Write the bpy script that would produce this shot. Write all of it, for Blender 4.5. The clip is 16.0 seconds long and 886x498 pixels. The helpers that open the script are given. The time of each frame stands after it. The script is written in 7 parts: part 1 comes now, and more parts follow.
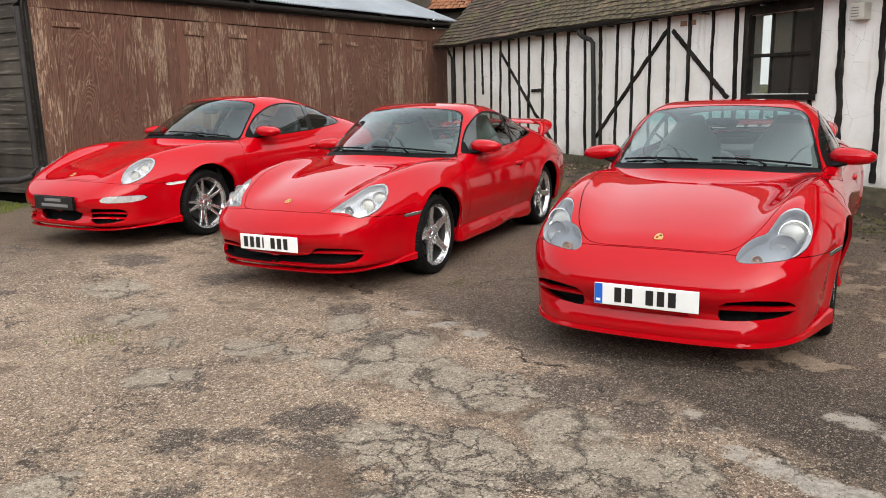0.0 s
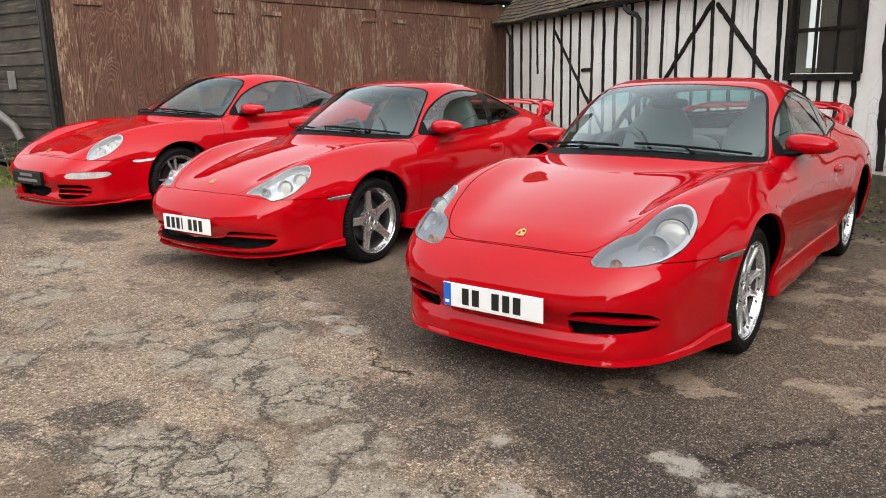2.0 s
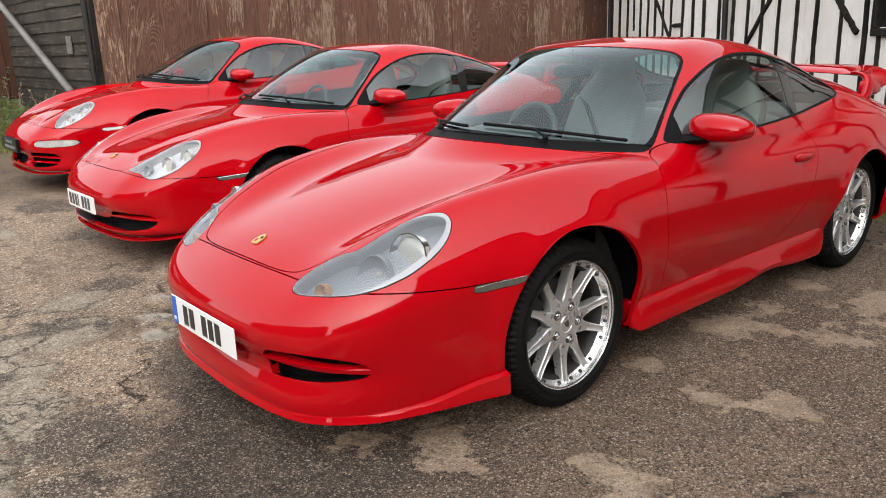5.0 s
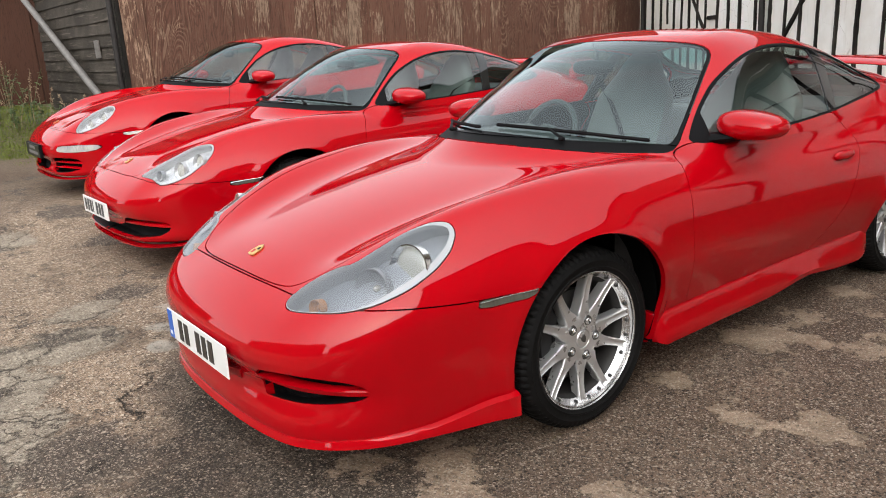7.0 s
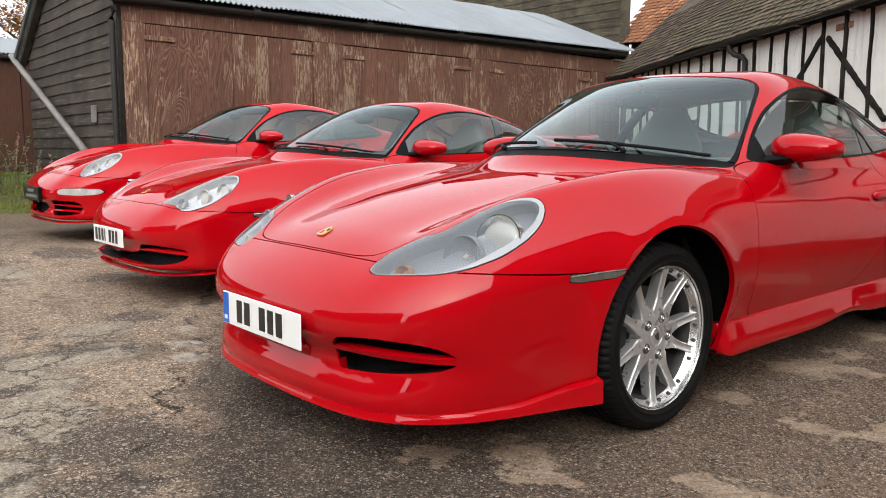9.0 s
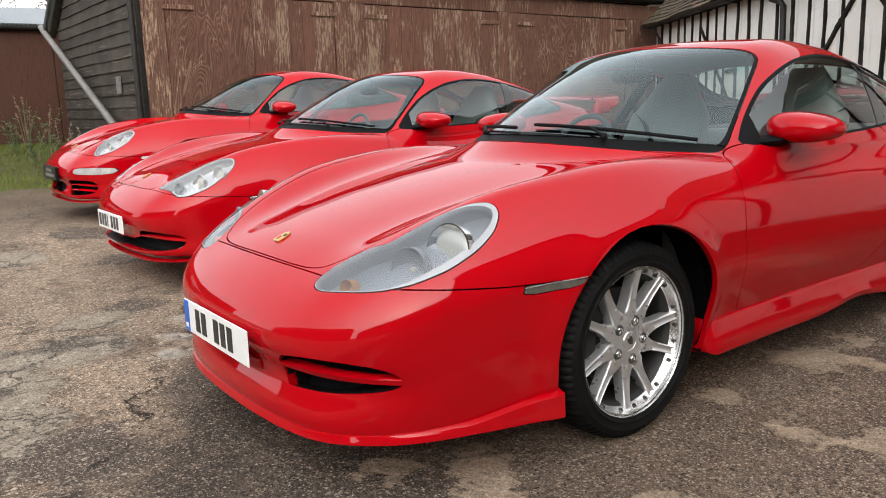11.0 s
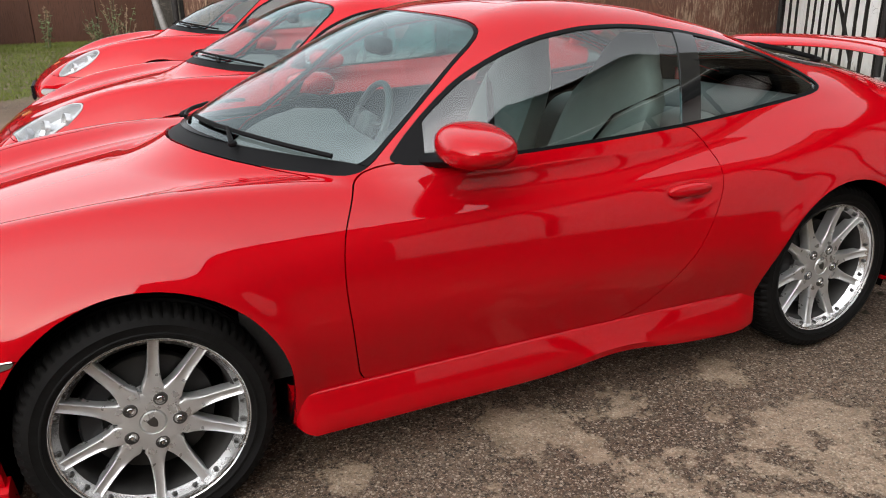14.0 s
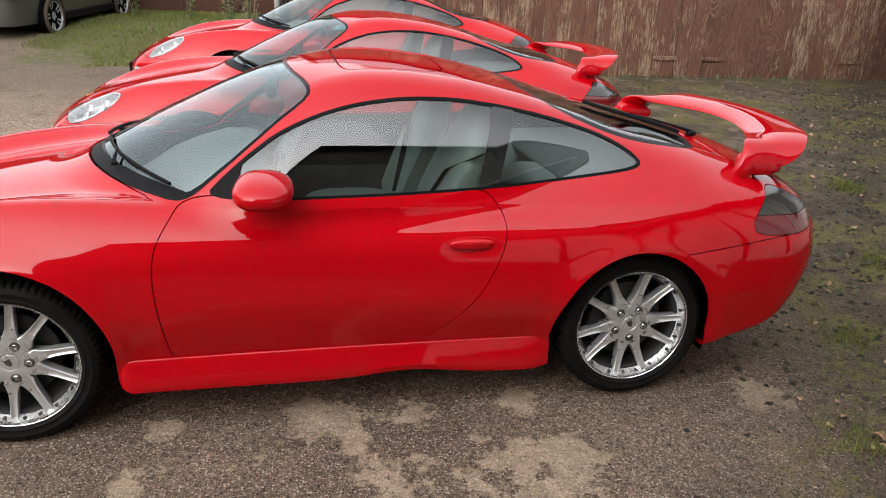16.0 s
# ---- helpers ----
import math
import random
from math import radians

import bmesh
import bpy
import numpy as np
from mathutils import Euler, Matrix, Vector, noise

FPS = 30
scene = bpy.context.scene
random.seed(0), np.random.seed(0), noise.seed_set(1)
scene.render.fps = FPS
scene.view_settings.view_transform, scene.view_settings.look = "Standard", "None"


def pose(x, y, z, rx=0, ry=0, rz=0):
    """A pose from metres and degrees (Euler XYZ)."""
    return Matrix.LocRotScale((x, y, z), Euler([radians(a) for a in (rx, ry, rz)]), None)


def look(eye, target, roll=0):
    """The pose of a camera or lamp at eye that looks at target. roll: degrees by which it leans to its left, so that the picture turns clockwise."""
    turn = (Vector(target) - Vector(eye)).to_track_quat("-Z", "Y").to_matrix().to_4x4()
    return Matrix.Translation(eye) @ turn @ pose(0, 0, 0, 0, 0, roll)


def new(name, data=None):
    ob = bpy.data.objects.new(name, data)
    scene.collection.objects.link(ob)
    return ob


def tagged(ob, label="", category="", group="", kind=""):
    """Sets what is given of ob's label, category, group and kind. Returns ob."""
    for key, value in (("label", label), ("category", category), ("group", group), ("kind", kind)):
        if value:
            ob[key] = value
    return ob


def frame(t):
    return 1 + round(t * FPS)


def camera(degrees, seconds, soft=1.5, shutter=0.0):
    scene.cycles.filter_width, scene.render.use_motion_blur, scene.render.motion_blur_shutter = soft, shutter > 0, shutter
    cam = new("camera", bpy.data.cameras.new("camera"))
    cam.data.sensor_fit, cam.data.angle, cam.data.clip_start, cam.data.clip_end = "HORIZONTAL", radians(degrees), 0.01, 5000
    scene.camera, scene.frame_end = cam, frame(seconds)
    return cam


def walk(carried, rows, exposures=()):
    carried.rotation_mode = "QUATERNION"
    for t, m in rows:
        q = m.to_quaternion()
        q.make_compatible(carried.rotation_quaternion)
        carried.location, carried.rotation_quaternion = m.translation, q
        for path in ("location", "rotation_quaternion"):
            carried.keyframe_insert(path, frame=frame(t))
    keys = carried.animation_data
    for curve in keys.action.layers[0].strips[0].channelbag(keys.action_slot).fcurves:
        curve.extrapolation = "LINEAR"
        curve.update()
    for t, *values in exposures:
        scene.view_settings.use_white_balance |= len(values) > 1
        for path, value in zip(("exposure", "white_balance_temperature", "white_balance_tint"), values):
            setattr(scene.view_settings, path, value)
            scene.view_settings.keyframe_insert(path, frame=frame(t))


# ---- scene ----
cam = camera(59.8, 16.0, soft=1.0)
METRES, EYE, TILT, LEAN, TURN = 8.0, 1.5, 0.0, 0.0, 0.0
PATH = [
    (0, (0.929, -4.777, 1.406), (-0.024, -3.066, 1.003), -1.4),
    (0.5, (1.15, -4.51, 1.377), (0.134, -2.837, 0.966), -1.3),
    (1, (1.392, -4.263, 1.365), (0.317, -2.629, 0.945), -1.2),
    (1.5, (1.641, -4.016, 1.372), (0.512, -2.422, 0.941), -1.1),
    (2, (1.801, -3.743, 1.345), (0.615, -2.195, 0.902), -1.2),
    (2.5, (1.989, -3.484, 1.339), (0.747, -1.985, 0.884), -1.5),
    (3, (2.186, -3.218, 1.341), (0.893, -1.765, 0.874), -1.7),
    (3.5, (2.29, -2.95, 1.328), (0.954, -1.542, 0.846), -1.9),
    (4, (2.369, -2.641, 1.324), (0.99, -1.281, 0.824), -2.1),
    (4.5, (2.489, -2.312, 1.321), (1.059, -1.014, 0.802), -2.1),
    (4.7, (2.518, -2.186, 1.328), (1.067, -0.914, 0.802), -2.0),
    (6.8, (2.478, -1.801, 1.318), (0.94, -0.64, 0.784), -2.8),
    (7, (2.444, -1.852, 1.318), (0.91, -0.684, 0.784), -3.1),
    (7.5, (2.356, -1.885, 1.209), (0.792, -0.721, 0.763), -3.0),
    (8, (2.286, -2.04, 1.048), (0.747, -0.797, 0.756), -0.6),
    (8.5, (2.24, -2.148, 0.927), (0.729, -0.863, 0.671), 0.1),
    (8.7, (2.223, -2.183, 0.911), (0.717, -0.891, 0.656), 0.3),
    (10.8, (2.26, -1.966, 1.018), (0.699, -0.768, 0.663), -1.3),
    (11, (2.293, -1.873, 1.061), (0.724, -0.693, 0.68), -1.6),
    (11.5, (2.355, -1.639, 1.171), (0.774, -0.5, 0.719), -2.1),
    (12, (2.388, -1.348, 1.226), (0.82, -0.236, 0.674), -2.3),
    (12.5, (2.444, -1.011, 1.263), (0.885, 0.081, 0.648), -1.7),
    (13, (2.526, -0.66, 1.305), (0.908, 0.353, 0.709), -0.9),
    (13.5, (2.571, -0.333, 1.302), (0.899, 0.589, 0.705), -0.1),
    (14, (2.653, -0.015, 1.334), (0.924, 0.753, 0.686), -1.3),
    (14.5, (2.88, 0.311, 1.431), (1.1, 0.902, 0.737), -0.9),
    (15, (3.026, 0.557, 1.492), (1.222, 1.06, 0.791), 0.7),
    (15.5, (3.184, 0.763, 1.603), (1.363, 1.214, 0.909), 2.1),
    (16, (3.422, 0.936, 1.686), (1.596, 1.355, 0.987), 2.8),
]
walk(cam, [(t, look(eye, target, roll)) for t, eye, target, roll in PATH], [(0, 0.50), (4.5, 0.50), (8.5, 0.50), (12.5, 0.46), (14.5, 0.66), (16, 0.71)])

# ---- light ----
world = bpy.data.worlds.new("overcast_sky")
scene.world = world
world.use_nodes = True
wn, wl = world.node_tree.nodes, world.node_tree.links
sky = wn.new("ShaderNodeTexSky")
sky.sky_type, sky.sun_disc = "NISHITA", False
sky.sun_elevation, sky.sun_rotation = radians(30), radians(125)
sky.air_density, sky.dust_density, sky.ozone_density = 1.0, 8.0, 1.0
grey = wn.new("ShaderNodeMix")
grey.data_type = "RGBA"
grey.inputs[0].default_value = 0.81
# a thinly overcast vault, brighter round the veiled sun
SUN_WAY = Vector((0.72, -0.50, 0.50)).normalized()
way, up, veil = wn.new("ShaderNodeTexCoord"), wn.new("ShaderNodeSeparateXYZ"), wn.new("ShaderNodeMapRange")
wl.new(way.outputs["Generated"], up.inputs[0])
wl.new(up.outputs[2], veil.inputs["Value"])
veil.inputs["To Min"].default_value, veil.inputs["To Max"].default_value = 0.90, 0.54
toward, squared, lit = wn.new("ShaderNodeVectorMath"), wn.new("ShaderNodeMath"), wn.new("ShaderNodeMath")
toward.operation, squared.operation, lit.operation = "DOT_PRODUCT", "MULTIPLY", "MULTIPLY_ADD"
wl.new(way.outputs["Generated"], toward.inputs[0])
toward.inputs[1].default_value = SUN_WAY
front = wn.new("ShaderNodeMath")
front.operation = "MAXIMUM"
wl.new(toward.outputs["Value"], front.inputs[0])
front.inputs[1].default_value = 0.0
wl.new(front.outputs[0], squared.inputs[0])
wl.new(front.outputs[0], squared.inputs[1])
wl.new(squared.outputs[0], lit.inputs[0])
lit.inputs[1].default_value = 1.6
wl.new(veil.outputs[0], lit.inputs[2])
vault = wn.new("ShaderNodeMix")
vault.data_type, vault.blend_type = "RGBA", "MULTIPLY"
vault.inputs[0].default_value = 1.0
vault.inputs[6].default_value = (10.2, 10.4, 10.7, 1)
wl.new(lit.outputs[0], vault.inputs[7])
wl.new(vault.outputs[2], grey.inputs[7])
wl.new(sky.outputs[0], grey.inputs[6])
wl.new(grey.outputs[2], wn["Background"].inputs[0])
wn["Background"].inputs[1].default_value = 0.15
sun = new("sun", bpy.data.lights.new("sun", "SUN"))
sun.data.energy, sun.data.angle, sun.data.color = 0.5, radians(80), (1.0, 0.96, 0.9)
sun.matrix_world = look(SUN_WAY * 10, (0, 0, 0))

# ---- materials ----
def material(name, color=(0.5, 0.5, 0.5), rough=0.6, metal=0.0, **more):
    m = bpy.data.materials.new(name)
    m.use_nodes = True
    b = m.node_tree.nodes["Principled BSDF"]
    b.inputs["Base Color"].default_value = (*color, 1)
    b.inputs["Roughness"].default_value = rough
    b.inputs["Metallic"].default_value = metal
    for key, value in more.items():
        b.inputs[key.replace("_", " ")].default_value = value
    return m


def pane(name, tint, rough=0.0, haze=0.0, haze_color=(0.6, 0.6, 0.6), ior=1.5, gloss=(1, 1, 1), band=None):
    """Thin glass: what lies behind it shows, tinted; its gloss grows at a glance, alike from both sides."""
    m = bpy.data.materials.new(name)
    m.use_nodes = True
    n, l = m.node_tree.nodes, m.node_tree.links
    n.remove(n["Principled BSDF"])
    clear, shine, mix = n.new("ShaderNodeBsdfTransparent"), n.new("ShaderNodeBsdfGlossy"), n.new("ShaderNodeMixShader")
    slant, rise, fres = n.new("ShaderNodeLayerWeight"), n.new("ShaderNodeMath"), n.new("ShaderNodeMath")
    clear.inputs[0].default_value = (*tint, 1)
    shine.inputs["Color"].default_value = (*gloss, 1)
    shine.inputs["Roughness"].default_value = rough
    flat_on = ((ior - 1) / (ior + 1)) ** 2
    slant.inputs["Blend"].default_value = 0.5
    rise.operation, fres.operation = "POWER", "MULTIPLY_ADD"
    l.new(slant.outputs["Facing"], rise.inputs[0])
    rise.inputs[1].default_value = 5.0
    l.new(rise.outputs[0], fres.inputs[0])
    fres.inputs[1].default_value, fres.inputs[2].default_value = 1 - flat_on, flat_on
    l.new(fres.outputs[0], mix.inputs[0])
    if band:
        place, parts, high, tone = n.new("ShaderNodeTexCoord"), n.new("ShaderNodeSeparateXYZ"), n.new("ShaderNodeMapRange"), n.new("ShaderNodeMix")
        l.new(place.outputs["Object"], parts.inputs[0])
        l.new(parts.outputs[2], high.inputs["Value"])
        high.inputs["From Min"].default_value, high.inputs["From Max"].default_value = band[0], band[1]
        tone.data_type = "RGBA"
        l.new(high.outputs[0], tone.inputs[0])
        tone.inputs[6].default_value, tone.inputs[7].default_value = (*tint, 1), (*band[2], 1)
        l.new(tone.outputs[2], clear.inputs[0])
    if haze:
        dull, blend = n.new("ShaderNodeBsdfDiffuse"), n.new("ShaderNodeMixShader")
        dull.inputs[0].default_value = (*haze_color, 1)
        blend.inputs[0].default_value = haze
        l.new(clear.outputs[0], blend.inputs[1])
        l.new(dull.outputs[0], blend.inputs[2])
        l.new(blend.outputs[0], mix.inputs[1])
    else:
        l.new(clear.outputs[0], mix.inputs[1])
    l.new(shine.outputs[0], mix.inputs[2])
    l.new(mix.outputs[0], n["Material Output"].inputs[0])
    return m


def grain(m, scale=40.0, low=0.8, high=1.15, bump=0.0, rough=0.0, detail=6.0, distort=0.0, stretch=(1, 1, 1), second=0.0, spot=None):
    """Adds variation of colour and relief at two sizes to a plain material."""
    n, l = m.node_tree.nodes, m.node_tree.links
    b = n["Principled BSDF"]
    place, tex, far, ramp_ = n.new("ShaderNodeTexCoord"), n.new("ShaderNodeTexNoise"), n.new("ShaderNodeTexNoise"), n.new("ShaderNodeMapRange")
    mapping = n.new("ShaderNodeMapping")
    mapping.inputs["Scale"].default_value = stretch
    l.new(place.outputs["Object"], mapping.inputs[0])
    for t, s in ((tex, scale), (far, scale * 0.11)):
        t.inputs["Scale"].default_value, t.inputs["Detail"].default_value, t.inputs["Distortion"].default_value = s, detail, distort
        l.new(mapping.outputs[0], t.inputs["Vector"])
    both = n.new("ShaderNodeMath")
    both.operation = "ADD"
    l.new(tex.outputs[0], both.inputs[0])
    l.new(far.outputs[0], both.inputs[1])
    ramp_.inputs["From Min"].default_value, ramp_.inputs["From Max"].default_value = 0.6, 1.4
    ramp_.inputs["To Min"].default_value, ramp_.inputs["To Max"].default_value = low, high
    l.new(both.outputs[0], ramp_.inputs["Value"])
    mul = n.new("ShaderNodeMix")
    mul.data_type, mul.blend_type = "RGBA", "MULTIPLY"
    mul.inputs[0].default_value = 1.0
    mul.inputs[6].default_value = b.inputs["Base Color"].default_value
    l.new(ramp_.outputs[0], mul.inputs[7])
    l.new(mul.outputs[2], b.inputs["Base Color"])
    if bump:
        bn = n.new("ShaderNodeBump")
        bn.inputs["Strength"].default_value, bn.inputs["Distance"].default_value = 1.0, bump
        l.new(both.outputs[0], bn.inputs["Height"])
        l.new(bn.outputs[0], b.inputs["Normal"])
    if rough:
        rr = n.new("ShaderNodeMapRange")
        rr.inputs["From Min"].default_value, rr.inputs["From Max"].default_value = 0.6, 1.4
        rr.inputs["To Min"].default_value = max(0, b.inputs["Roughness"].default_value - rough)
        rr.inputs["To Max"].default_value = min(1, b.inputs["Roughness"].default_value + rough)
        l.new(both.outputs[0], rr.inputs["Value"])
        l.new(rr.outputs[0], b.inputs["Roughness"])
    return m


RED = grain(material("red_paint", (0.385, 0.0006, 0.0045), 0.5, 0, Coat_Weight=1.0, Coat_Roughness=0.02, Coat_IOR=1.42, Specular_IOR_Level=0.0), 9.0, 0.96, 1.03, rough=0.03)
BLACK = material("black_plastic", (0.007, 0.007, 0.0075), 0.5, 0, Specular_IOR_Level=0.06)
TRIM = material("satin_black_trim", (0.006, 0.006, 0.0065), 0.4, 0, Specular_IOR_Level=0.05)
BLACK_GLASS = material("glossy_black_glass", (0.01, 0.0105, 0.011), 0.04, 0, Specular_IOR_Level=0.9)
FRIT = material("black_glass_edge", (0.005, 0.0055, 0.006), 0.25, 0, Specular_IOR_Level=0.07)
RUBBER = grain(material("tyre_rubber", (0.0062, 0.006, 0.006), 0.62, 0, Specular_IOR_Level=0.1), 60, 0.5, 1.6, 0.0008, 0.15)
DUSTY_RUBBER = grain(material("dusty_tyre_rubber", (0.075, 0.058, 0.044), 0.85, 0, Specular_IOR_Level=0.1), 20, 0.6, 1.4)
SILVER = grain(material("silver_alloy", (0.70, 0.70, 0.70), 0.24, 0.85), 30, 0.9, 1.06, rough=0.08)
SILVER_FACE = grain(material("silver_painted_alloy", (0.58, 0.58, 0.58), 0.3, 0.7), 30, 0.9, 1.06, rough=0.08)
SILVER_DULL = material("dull_silver", (0.36, 0.36, 0.37), 0.4, 0.7)
GUN = grain(material("gunmetal_alloy", (0.22, 0.22, 0.23), 0.35, 0.8), 30, 0.85, 1.1, rough=0.08)
CHROME = material("chrome", (0.78, 0.78, 0.78), 0.1, 1.0)
CHROME_DARK = material("steel_screw", (0.12, 0.12, 0.12), 0.35, 0.9)
# disc, barrel and caliper all near black behind the spokes
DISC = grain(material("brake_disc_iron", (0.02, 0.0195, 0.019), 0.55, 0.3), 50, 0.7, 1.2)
BARREL = grain(material("dark_rim_barrel", (0.022, 0.021, 0.02), 0.6, 0.2), 40, 0.6, 1.3)
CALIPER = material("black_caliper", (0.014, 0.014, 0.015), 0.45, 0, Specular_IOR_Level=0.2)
GLASS = pane("tinted_glass", (0.66, 0.76, 0.74), 0.0, 0.0, ior=1.9)
SCREEN = pane("tinted_windscreen", (0.84, 0.92, 0.90), 0.0, 0.0, ior=2.0, gloss=(0.88, 0.98, 1.0), band=(1.125, 1.165, (0.30, 0.68, 0.68)))
GLASS_DARK = pane("rear_glass", (0.75, 0.82, 0.8), 0.0, ior=1.95)
LENS = pane("lamp_lens", (0.82, 0.84, 0.86), 0.03, 0.1, (0.40, 0.43, 0.47))
LENS_CLEAR = pane("clear_lamp_lens", (0.95, 0.96, 0.97), 0.0, 0.04)
LENS_RIM = material("pale_lens_edge", (0.33, 0.34, 0.35), 0.25, 0, Coat_Weight=0.4)
LAMP_GREY = material("lamp_housing_grey", (0.25, 0.262, 0.28), 0.35, 0.3)
LAMP_EYE = material("lamp_glass_eye", (0.50, 0.49, 0.43), 0.15, 0.2, Coat_Weight=1.0)
AMBER = material("amber_bulb", (0.42, 0.21, 0.10), 0.35)
TAIL_RED = material("dark_red_lens", (0.10, 0.004, 0.006), 0.15, 0, Coat_Weight=0.4)
TAIL_CLEAR = material("smoked_grey_lens", (0.03, 0.028, 0.025), 0.15, 0, Coat_Weight=0.2)
MARKER_GREY = grain(material("smoked_marker_lens", (0.09, 0.085, 0.07), 0.15, 0, Coat_Weight=1.0), 200, 0.7, 1.3, stretch=(1, 4, 0.3))
MARKER_CLEAR = material("clear_marker_lens", (0.62, 0.6, 0.56), 0.15, 0, Coat_Weight=1.0)
MARK_LINE = material("bright_marker_edge", (0.6, 0.6, 0.58), 0.2, 0.8)
STRIP = grain(material("clear_strip_lens", (0.55, 0.55, 0.54), 0.12, 0.3, Coat_Weight=1.0), 120, 0.6, 1.3, stretch=(1, 1, 0.2))
DUCT = grain(material("dark_intake", (0.004, 0.004, 0.0045), 0.7, 0, Specular_IOR_Level=0.1), 150, 0.5, 1.5, 0.002)
BLUE = material("blue_film", (0.012, 0.11, 0.5), 0.35)
WHITE = material("white_film", (0.78, 0.78, 0.76), 0.35)
PLATE_BLACK = material("black_plate", (0.012, 0.012, 0.012), 0.3)
GOLD = material("gold_enamel", (0.62, 0.42, 0.14), 0.3, 0.6)
HIDE = grain(material("grey_leather", (0.155, 0.165, 0.157), 0.5), 90, 0.85, 1.1, 0.001)
HIDE_DARK = grain(material("black_leather", (0.03, 0.03, 0.032), 0.5), 90, 0.85, 1.1, 0.001)
DASH = grain(material("dashboard_vinyl", (0.055, 0.058, 0.058), 0.6), 200, 0.85, 1.15, 0.0006)
CARPET = grain(material("grey_carpet", (0.03, 0.03, 0.03), 0.95), 150, 0.7, 1.2)
HEADLINING = material("grey_headlining", (0.12, 0.12, 0.117), 0.95)
LAMP_BRIGHT = material("bright_lamp_housing", (0.55, 0.56, 0.57), 0.25, 0.6)
# liners and backings: deep shade put into the colour, near black without gloss
LINING = material("shade_black_lining", (0.004, 0.004, 0.004), 0.95, 0, Specular_IOR_Level=0.0)


# ---- building blocks ----
def mesh_of(name, verts, faces, mat=None, smooth=False):
    me = bpy.data.meshes.new(name)
    me.from_pydata([tuple(v) for v in verts], [], [tuple(f) for f in faces])
    if mat:
        me.materials.append(mat)
    if smooth:
        me.polygons.foreach_set("use_smooth", [True] * len(me.polygons))
    me.update()
    return me


def skin_mesh(name, verts, tris, normals, mat):
    """A mesh from arrays of triangles, with given normals."""
    used, back = np.unique(tris, return_inverse=True)
    v, t = np.asarray(verts)[used], back.reshape(-1, 3)
    me = bpy.data.meshes.new(name)
    me.vertices.add(len(v))
    me.vertices.foreach_set("co", v.astype(np.float32).ravel())
    me.loops.add(t.size)
    me.loops.foreach_set("vertex_index", t.astype(np.int32).ravel())
    me.polygons.add(len(t))
    me.polygons.foreach_set("loop_start", np.arange(0, t.size, 3, dtype=np.int32))
    me.update(calc_edges=True)
    me.validate()
    me.polygons.foreach_set("use_smooth", [True] * len(me.polygons))
    if normals is not None and len(me.vertices) == len(v):
        me.normals_split_custom_set_from_vertices(np.asarray(normals)[used].tolist())
    me.materials.append(mat)
    return me


def child(name, me, parent, m=None, label=""):
    ob = new(name, me)
    ob.parent = parent
    if m is not None:
        ob.matrix_basis = m
    if label:
        tagged(ob, label)
    return ob


def box_mesh(name, lo, hi, mat, bevel=0.0, segments=1):
    bm = bmesh.new()
    bmesh.ops.create_cube(bm, size=1)
    for v in bm.verts:
        v.co = [lo[i] + (v.co[i] + 0.5) * (hi[i] - lo[i]) for i in range(3)]
    if bevel:
        bmesh.ops.bevel(bm, geom=bm.edges[:], offset=bevel, segments=segments, affect="EDGES", profile=0.5)
    me = bpy.data.meshes.new(name)
    bm.to_mesh(me)
    bm.free()
    me.materials.append(mat)
    return me


